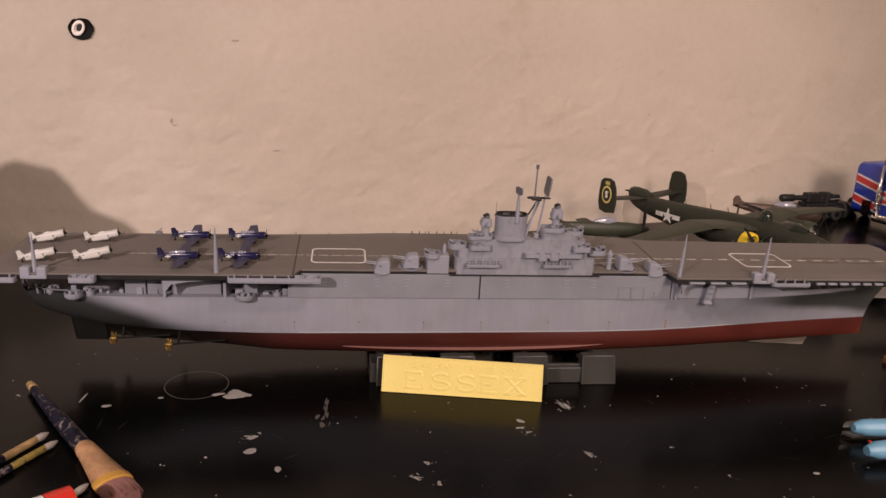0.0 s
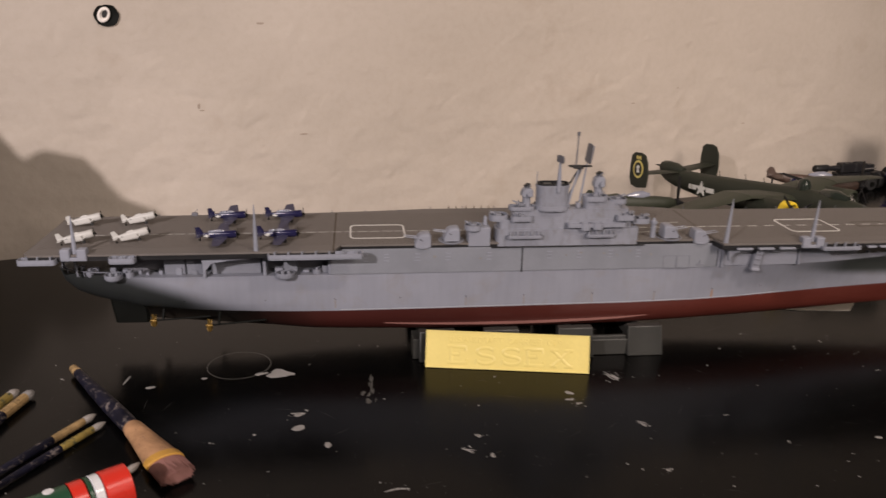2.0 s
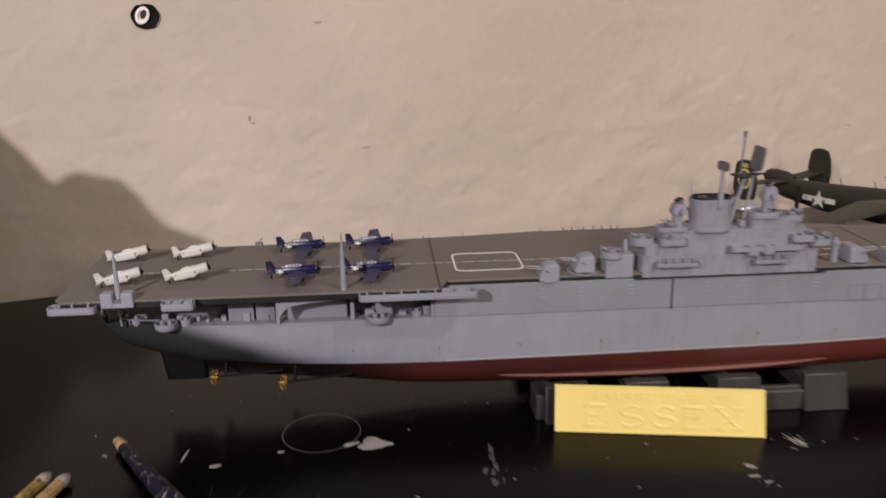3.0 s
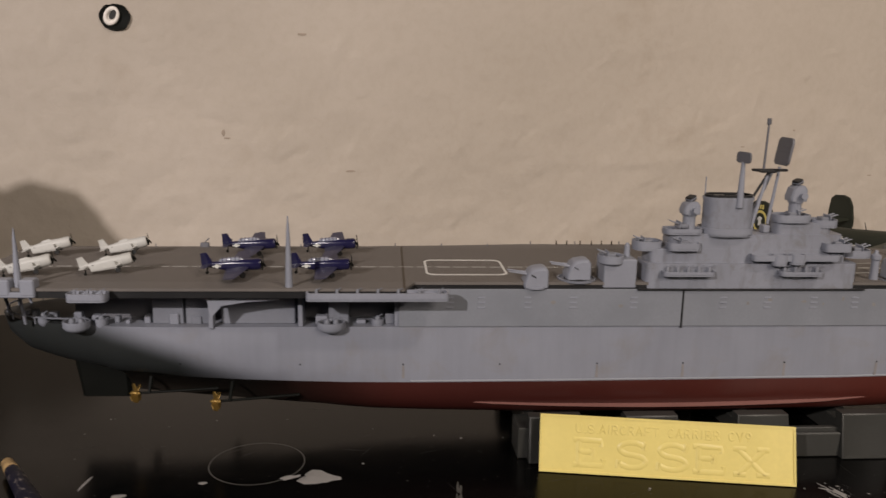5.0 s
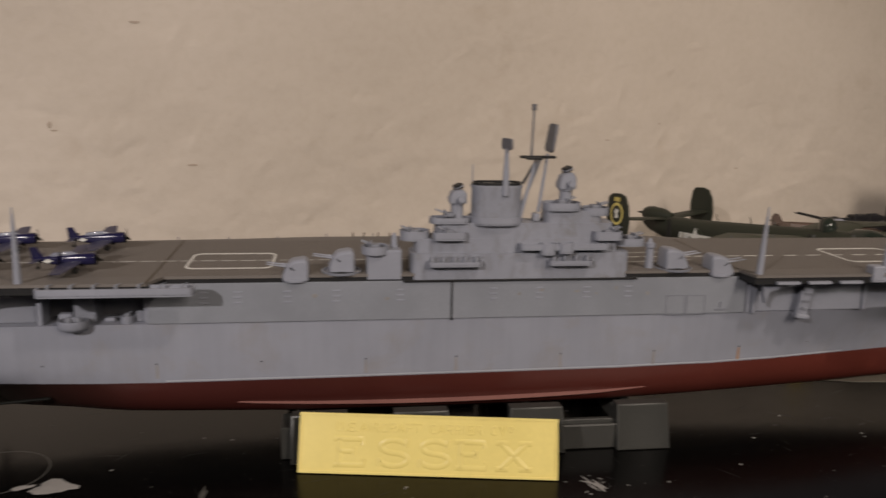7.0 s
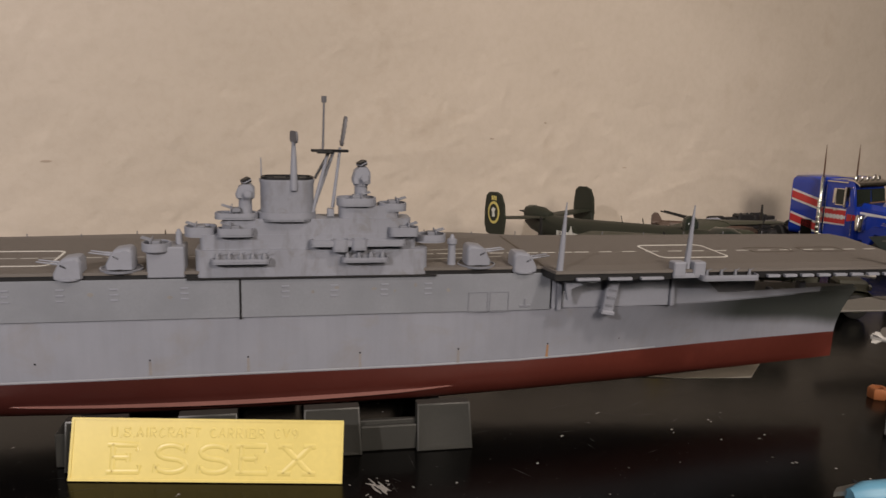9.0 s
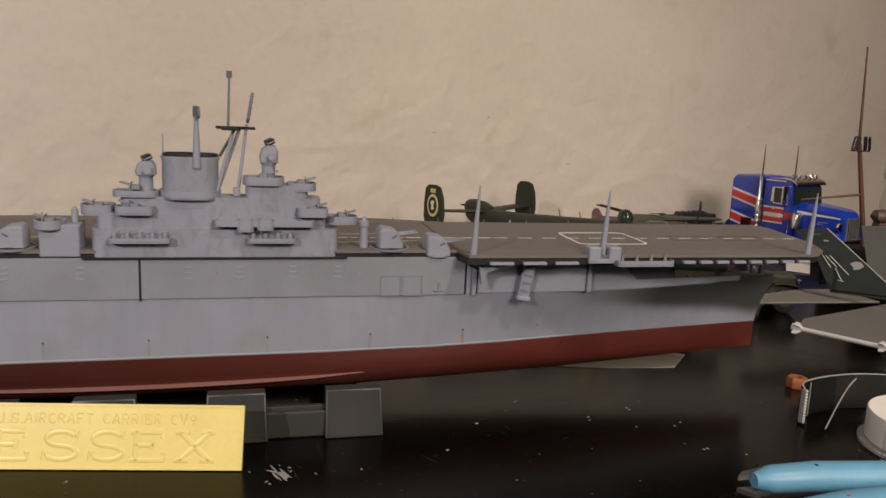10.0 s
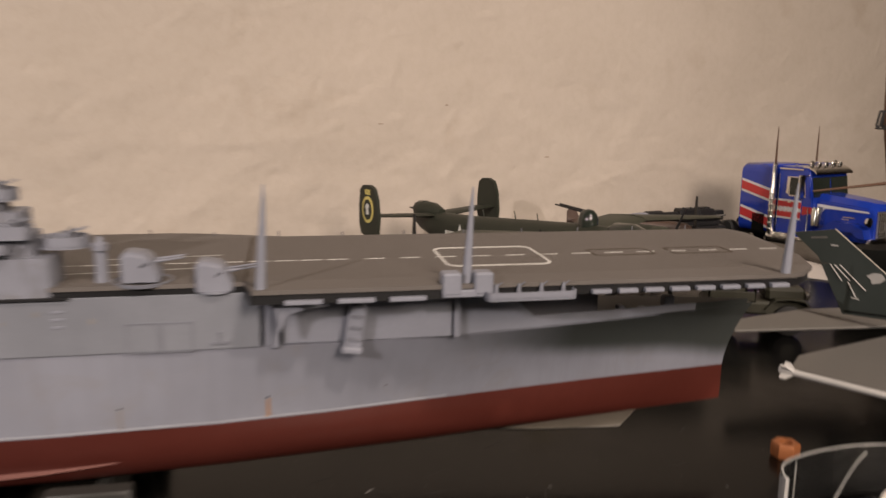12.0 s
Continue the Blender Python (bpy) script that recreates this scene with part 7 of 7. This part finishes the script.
def build_jeep():
    t = thing("army_vehicle_model", "small olive green wheeled army vehicle model behind the bow", "vehicle model", (366, 140, 0), (0, 0, -20))
    bm = B()
    box(bm, -26, 26, -11, 11, 10, 17, 1.2)
    box(bm, 5, 25, -8.4, 8.4, 16.8, 24.5, 1.8)
    body = part("body", bm, "khaki", t)
    for side in (-1, 1):
        bm = B()
        loft(bm, [[(x, side * 8.6, z), (x, side * 13.6, z), (x, side * 13.6, z + 0.8), (x, side * 8.6, z + 0.8)] for x, z in ((4, 13), (9, 18.4), (16, 19.2), (23, 18.2), (27, 14.5))])
        part("mudguard", bm, "khaki", t)
        bm = B()
        lathe(bm, [(2.0, 0), (2.2, 1.4), (1.6, 2.2)], n=14, m=Matrix.Translation((25, side * 6.2, 20)) @ pose(0, 0, 0, 0, 90, 0))
        part("headlight", bm, "chrome", t)
        for x in (-24, -1):
            bm = B()
            rod(bm, (x, side * 10, 16.8), (x, side * 10, 31), 0.7, n=8)
            part("cab_post", bm, "skeg", t)
        bm = B()
        box(bm, -24, -1, min(side * 10.8, side * 9.8), max(side * 10.8, side * 9.8), 17, 22, 0.3)
        part("side_panel", bm, "khaki", t)
    bm = B()
    box(bm, -25.5, 0.5, -11, 11, 30.6, 32, 0.5)
    part("roof", bm, "khaki", t)
    bm = B()
    box(bm, 26.2, 27.6, -12.5, 12.5, 10.5, 13, 0.4)
    part("bumper", bm, "skeg", t)
    for k in range(5):
        bm = B()
        box(bm, 25.1, 25.7, -4.4 + 2 * k, -3.6 + 2 * k, 17.6, 23.4, 0.1)
        part("grille_slat", bm, "skeg", body)
    for x in (-16, 16):
        for y in (-12, 12):
            bm = B()
            lathe(bm, [(6.6, -2.6), (8, -1.7), (8, 1.7), (6.6, 2.6)], n=20, m=Matrix.Translation((x, y, 8)) @ pose(0, 0, 0, 90, 0, 0))
            w = part("tyre", bm, "rubber", t)
            bm = B()
            rod(bm, (x, y - 3.1, 8), (x, y + 3.1, 8), 3.8, n=14)
            part("hub", bm, "khaki", w)


build_jeep()

# ---- tools and clutter on the table ----


def polyline_tube(bm, pts, radii, flat=1.0, n=12):
    rings = []
    pts = [Vector(p) for p in pts]
    for k, p in enumerate(pts):
        d = (pts[min(k + 1, len(pts) - 1)] - pts[max(k - 1, 0)]).normalized()
        sd = d.cross(Vector((0, 0, 1))).normalized()
        up = sd.cross(d)
        rings.append([p + sd * (radii[k] * flat * math.cos(a)) + up * (radii[k] * math.sin(a)) for a in [2 * math.pi * j / n for j in range(n)]])
    loft(bm, rings)


def build_pliers():
    t = thing("pliers", "pliers with light blue plastic grips lying open on the table", "pliers")
    t.matrix_world = Matrix.Translation(W(0, 0, 0))
    upper = [(192, -106, 6.4), (198, -106.3, 6.4), (215, -107, 6.4), (240, -111, 6.5), (262, -119, 6.8), (280, -129, 7)]
    lower = [(184, -130, 6.2), (190, -129.4, 6.2), (210, -127.5, 6.3), (235, -127, 6.5), (258, -130, 6.8), (278, -136, 7)]
    for pts in (upper, lower):
        bm = B()
        polyline_tube(bm, pts, [2.5, 4.7, 5.2, 5.2, 4.9, 4.3], 1.05, 16)
        g = part("grip", bm, "pliers", t, "light blue plastic grip with paint specks")
        for k in range(2):
            bm = B()
            p = Vector(pts[1 + k % 4]) + Vector((3 * k - 4, 1.2 * (-1) ** k, 5.0))
            lathe(bm, [(0.8, -0.6), (0.7, 0.0), (0.1, 0.05)], p, 8)
            part("paint_speck", bm, "black" if pts is upper else "tubered", g)
    bm = B()
    for dz, y in ((7.5, -101.5), (3.4, -109.5)):
        pts = [(187, -104.5, dz), (190.5, y, dz), (199, y + 1.0, dz + 0.5), (203, -104.5, dz)]
        loft(bm, [[Vector(p) for p in pts], [Vector(p) - Vector((0, 0, 1.6)) for p in pts]])
    part("tang", bm, "steel", t)
    bm = B()
    lathe(bm, [(9, 2), (9.4, 4), (9.4, 10), (8.6, 11)], (290, -137, 0), 20)
    for y0 in (-141, -134):
        loft(bm, [[(292, y0 - 3, 3), (292, y0 + 3, 3), (292, y0 + 3, 10), (292, y0 - 3, 10)], [(335, -158, 5), (335, -156, 5), (335, -156, 8), (335, -158, 8)]])
    part("jaw", bm, "steel", t)


build_pliers()


def build_tape():
    t = thing("tape_dispenser", "white tape roll in a clear plastic dispenser on the table", "tape")
    t.matrix_world = Matrix.Translation(W(0, 0, 0))
    cx, cy = 291.5, -84.0
    bm = B()
    lathe(bm, [(14.5, 2.0), (26, 2.0), (26.4, 2.5), (26.4, 13.2), (26, 13.8), (14.5, 13.8), (14.2, 13.4), (14.2, 2.4), (14.5, 2.0)], (cx, cy, 0), 48, caps=False)
    part("tape_roll", bm, "tape", t)
    bm = B()
    knots = [(253.4, -52.4), (256, -48), (262, -43.8), (275, -40), (292, -39), (310, -44), (322, -56), (327, -74), (322, -92), (310, -106), (292, -112), (274, -108), (264, -98), (261, -88)]
    # the shell's outline, rounded between its corners
    path = []
    for k in range(len(knots) - 1):
        p0, p1, p2, p3 = [Vector(knots[min(max(k + j, 0), len(knots) - 1)]) for j in (-1, 0, 1, 2)]
        for u in (0.0, 0.25, 0.5, 0.75):
            q = 0.5 * (2 * p1 + (p2 - p0) * u + (2 * p0 - 5 * p1 + 4 * p2 - p3) * u ** 2 + (3 * p1 - p0 - 3 * p2 + p3) * u ** 3)
            path.append((q.x, q.y))
    path.append(knots[-1])
    rings = []
    for k, p in enumerate(path):
        a = Vector((*path[max(k - 1, 0)], 0))
        b2 = Vector((*path[min(k + 1, len(path) - 1)], 0))
        nrm = (b2 - a).normalized().cross(Vector((0, 0, 1)))
        v = Vector((*p, 0))
        rings.append([v + Vector((0, 0, 0.6)), v + Vector((0, 0, 16.0)), v - nrm * 0.9 + Vector((0, 0, 16.0)), v - nrm * 0.9 + Vector((0, 0, 0.6))])
    loft(bm, rings)
    wall = part("dispenser_wall", bm, "clear", t, "clear plastic dispenser shell")
    bm = B()
    lathe(bm, [(28.5, 0.05), (28.8, 0.3), (28.8, 1.4), (28.2, 1.6), (11, 1.6), (11, 0.05)], (cx, cy, 0), 40)
    part("dispenser_base", bm, "bright_plastic", t)
    bm = B()
    arc_pts = [Vector((259 + 30 * k / 8, -60 + 19.2 * k / 8, 1.2 + 13.6 * math.sin(k / 8 * math.pi / 2))) for k in range(9)]
    for p, q in zip(arc_pts, arc_pts[1:]):
        rod(bm, p, q, 0.26, 0.26, 6)
    part("moulded_rib", bm, "bright_plastic", wall)
    bm = B()
    for k in range(11):
        z = 1.2 + 1.32 * k
        loft(bm, [[(252.9, -53.4, z), (253.9, -53.4, z), (253.9, -51.0, z), (252.9, -51.0, z)], [(252.7, -53.9, z + 0.65), (253.9, -53.9, z + 0.65), (253.9, -51.0, z + 0.65), (252.7, -51.0, z + 0.65)], [(252.9, -53.4, z + 1.3), (253.9, -53.4, z + 1.3), (253.9, -51.0, z + 1.3), (252.9, -51.0, z + 1.3)]])
    part("serrated_edge", bm, "bright_plastic", wall)
    bm = B()
    rings = []
    for k, p in enumerate(path):
        a = Vector((*path[max(k - 1, 0)], 0))
        b2 = Vector((*path[min(k + 1, len(path) - 1)], 0))
        nrm = (b2 - a).normalized().cross(Vector((0, 0, 1)))
        v = Vector((*p, 0))
        rings.append([v + Vector((0, 0, 16.02)), v + Vector((0, 0, 16.35)), v - nrm * 0.6 + Vector((0, 0, 16.35)), v - nrm * 0.6 + Vector((0, 0, 16.02))])
    loft(bm, rings)
    part("shell_rim", bm, "bright_plastic", wall, "moulded top edge, its highlight put into the pale colour")
    bm = B()
    rod(bm, (262.2, -45.0, 0.8), (262.2, -45.0, 15.8), 0.2, n=6)
    part("moulded_seam", bm, "bright_plastic", wall)
    bm = B()
    lathe(bm, [(9.5, 0.6), (10.5, 0.6), (10.5, 14.5), (9.5, 14.5), (9.5, 0.6)], (cx, cy, 0), 32, caps=False)
    part("hub", bm, "clear", t)


build_tape()


def build_nut():
    t = thing("copper_nut", "small copper-coloured hexagonal nut lying on the table", "nut", (284, -10, 0))
    bm = B()
    n = 24
    rings = []
    for r, z in ((0.55, 0.1), (0.92, 0.1), (1.0, 0.9), (1.0, 4.6), (0.92, 5.2), (0.55, 5.2)):
        rings.append([(4.1 * r * (1.0 if r < 0.6 else 1 / math.cos((2 * math.pi * k / n + math.pi / 6) % (math.pi / 3) - math.pi / 6)) * math.cos(2 * math.pi * k / n), 4.1 * r * (1.0 if r < 0.6 else 1 / math.cos((2 * math.pi * k / n + math.pi / 6) % (math.pi / 3) - math.pi / 6)) * math.sin(2 * math.pi * k / n), z) for k in range(n)])
    rings.append(rings[0])
    loft(bm, rings, caps=False)
    part("body", bm, "copper", t)


build_nut()


def build_papers():
    t = thing("paper_sheet", "creased grey paper offcut lying under the bow", "paper", (0, 0, 0))
    bm = B()
    pts = [(168, 36), (205, 27), (239, 24), (256, 43), (225, 62), (190, 58)]
    slab(bm, pts, 0.1, 0.5)
    part("sheet", bm, "paper", t)
    t = thing("white_card", "small white card offcut lying on the table beside the jet", "card", (0, 0, 0))
    bm = B()
    loft(bm, [[(px, py, z + 0.03 * (py - 240)) for px, py in ((478, 252), (492, 240), (521, 276), (514, 300))] for z in (0.3, 0.9)])
    part("card", bm, "tape", t)
    t = thing("plastic_scrap", "crumpled pale plastic scrap on the table", "scrap", (146, -184, 0))
    bm = B()
    bmesh.ops.create_icosphere(bm, subdivisions=2, radius=6)
    for v in bm.verts:
        v.co = Vector((v.co.x * 1.2, v.co.y * 0.7, v.co.z * 0.45)) * (1 + 0.5 * noise.noise(v.co * 0.4))
    lowest = min(v.co.z for v in bm.verts)
    for v in bm.verts:
        v.co.z -= lowest
    part("crumple", bm, "paper", t, smooth=False)


build_papers()


def build_big_brush():
    t = thing("paintbrush", "flat paintbrush with dark paint-smeared handle and pink-stained bristles", "paintbrush")
    t.matrix_world = Matrix.Translation(W(0, 0, 0))
    a, d = Vector((-265, -37, 3.8)), Vector((74, -104.5, 0)).normalized()
    side = d.cross(Vector((0, 0, 1)))

    def shaft(rows):
        """Rows of distance along, half-width, half-thickness."""
        bm = B()
        n = 20
        loft(bm, [[a + d * s + side * (w * math.cos(2 * math.pi * k / n)) + Vector((0, 0, h * math.sin(2 * math.pi * k / n) + max(0.0, h - 3.6))) for k in range(n)] for s, w, h in rows])
        return bm

    h = part("handle", shaft([(9, 2.5, 2.4), (12, 2.7, 2.5), (35, 3.5, 3.3), (60, 4.2, 3.8), (80, 4.4, 4.0), (90, 4.0, 3.7)]), "handle", t, "dark blue handle with dried paint smears")
    part("handle_end", shaft([(0, 1.5, 1.4), (1.2, 2.2, 2.1), (9, 2.6, 2.5)]), "rawwood", h, "bare wooden tip")
    fr = part("ferrule", shaft([(88, 4.3, 4.1), (90, 4.7, 4.4), (102, 5.8, 4.3), (114, 7.2, 4.0), (123, 8.2, 3.7)]), "ferrule", t, "stained tan metal ferrule, pinched flat")
    part("ferrule_band", shaft([(122.5, 8.3, 3.8), (123, 8.5, 4.0), (127.5, 8.7, 4.0), (128, 8.5, 3.8)]), "ferrule2", fr)
    bm = shaft([(127, 8.2, 3.6), (131, 8.0, 3.5), (137, 7.4, 3.2), (141, 6.6, 2.6)])
    bmesh.ops.subdivide_edges(bm, edges=bm.edges[:], cuts=2, use_grid_fill=True)
    for v in bm.verts:
        v.co += d * 1.0 * noise.noise(v.co * 1.3)
    part("bristle_block", bm, "bristle", t, "pinkish bristles stiff with paint")
    rng = random.Random(5)
    bm = B()
    for _ in range(900):
        o, z = rng.uniform(-8.2, 8.2), rng.uniform(-3.4, 3.4)
        if (o / 8.4) ** 2 + (z / 3.5) ** 2 > 1:
            continue
        p = a + d * 129 + side * o + Vector((0, 0, z))
        e = p + d * rng.uniform(9, 13) + side * (-o * 0.08 + rng.uniform(-0.8, 0.8)) + Vector((0, 0, rng.uniform(-0.6, 0.6)))
        e.z = max(e.z, 0.3)
        p.z = max(p.z, 0.5)
        rod(bm, p, e, 0.22, 0.1, 4)
    tagged(part("bristles", bm, "bristle", t), kind="stuff")


build_big_brush()


def small_brush(tip, tail, mats, r=2.1, label="thin paint-stained hobby brush lying on the table"):
    t = thing("hobby_brush", label, "paintbrush", group="hobby brushes")
    t.matrix_world = Matrix.Translation(W(0, 0, 0))
    a, b2 = Vector((*tip, r + 0.3)), Vector((*tail, r + 0.3))
    ln = (b2 - a).length
    d = (b2 - a).normalized()
    bm = B()
    polyline_tube(bm, [a + d * s for s in (0, 1.5, 4, 6.5, 8.5)], [0.25, r * 0.5, r * 0.9, r * 0.95, r * 0.75], 1.1, 10)
    part("tip", bm, mats[0], t)
    bm = B()
    polyline_tube(bm, [a + d * s for s in (7, 9, 22, 27)], [r * 0.8, r * 0.95, r * 1.0, r * 0.95], 1.0, 10)
    part("ferrule", bm, mats[1], t)
    bm = B()
    polyline_tube(bm, [a + d * s for s in (27, 32, ln * 0.7, ln)], [r * 0.95, r * 1.1, r * 0.9, r * 0.5], 1.0, 10)
    part("handle", bm, mats[2], t)


small_brush((-237, -90), (-276, -164), ("cotton", "rawwood", "handle"), 2.0)
small_brush((-230, -98), (-268, -166), ("cotton", "smear2", "handle"), 1.8)
small_brush((-285, -61), (-306, -168), ("cotton", "smear2", "handle"), 2.7)
small_brush((-276.5, -63), (-299, -174), ("spot", "rawwood", "handle"), 2.8)
small_brush((-301, -73), (-322, -172), ("cotton", "rawwood", "handle"), 2.2)
small_brush((-204, -136.5), (-240, -216), ("cotton", "paper", "handle"), 1.7)


def build_glue():
    t = thing("glue_stick", "glue stick tube with red cap and green and white bands", "glue stick")
    a = Vector((-200.5, -165, 9.4))
    d = Vector((-0.82, -0.57, 0)).normalized()
    t.matrix_world = Matrix.Translation(W(0, 0, 0))
    m = Matrix.LocRotScale(a, d.to_track_quat("Z", "Y"), None)

    def band(name, s0, s1, r, mat):
        bm = B()
        lathe(bm, [(r * 0.9, s0), (r, s0 + 0.5), (r, s1 - 0.5), (r * 0.9, s1)], n=28, m=m)
        return part(name, bm, mat, t)

    band("cap", 0, 11, 9.2, "tubered")
    band("white_band", 11, 15, 9.0, "twhite")
    band("green_band", 15, 17, 8.9, "tubegreen")
    band("red_band", 17, 23, 8.9, "tubered")
    body = band("green_body", 23, 58, 8.8, "tubegreen")
    band("white_band", 58, 70, 8.8, "twhite")
    for s in (30, 41, 52):
        bm = B()
        p = m @ Vector((0, 0, s)) + Vector((0, 0, 8.7)) + Vector((d.y, -d.x, 0)) * 1.2
        lathe(bm, [(2.1, -0.6), (2.1, 0.15), (1.8, 0.2)], p, 16)
        part("label_dot", bm, "twhite", body)


build_glue()


# Added out of view; its outline throws the shadow on the wall's left part.
def build_shadow_caster():
    t = thing("shadow_caster", "unseen stand-in shape that casts the shadow on the wall's left part", "bag")
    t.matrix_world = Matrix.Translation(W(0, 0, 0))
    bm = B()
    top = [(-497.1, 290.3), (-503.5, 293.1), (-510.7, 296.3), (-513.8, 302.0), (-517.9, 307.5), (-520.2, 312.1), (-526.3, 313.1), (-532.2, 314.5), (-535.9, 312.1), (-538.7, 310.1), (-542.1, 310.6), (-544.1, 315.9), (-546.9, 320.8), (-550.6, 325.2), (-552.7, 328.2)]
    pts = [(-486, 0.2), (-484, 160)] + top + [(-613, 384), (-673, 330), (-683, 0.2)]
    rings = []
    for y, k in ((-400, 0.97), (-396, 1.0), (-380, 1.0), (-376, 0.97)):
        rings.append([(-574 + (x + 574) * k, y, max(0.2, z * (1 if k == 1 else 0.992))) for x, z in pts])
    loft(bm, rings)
    part("caster_body", bm, "rawwood", t)


build_shadow_caster()
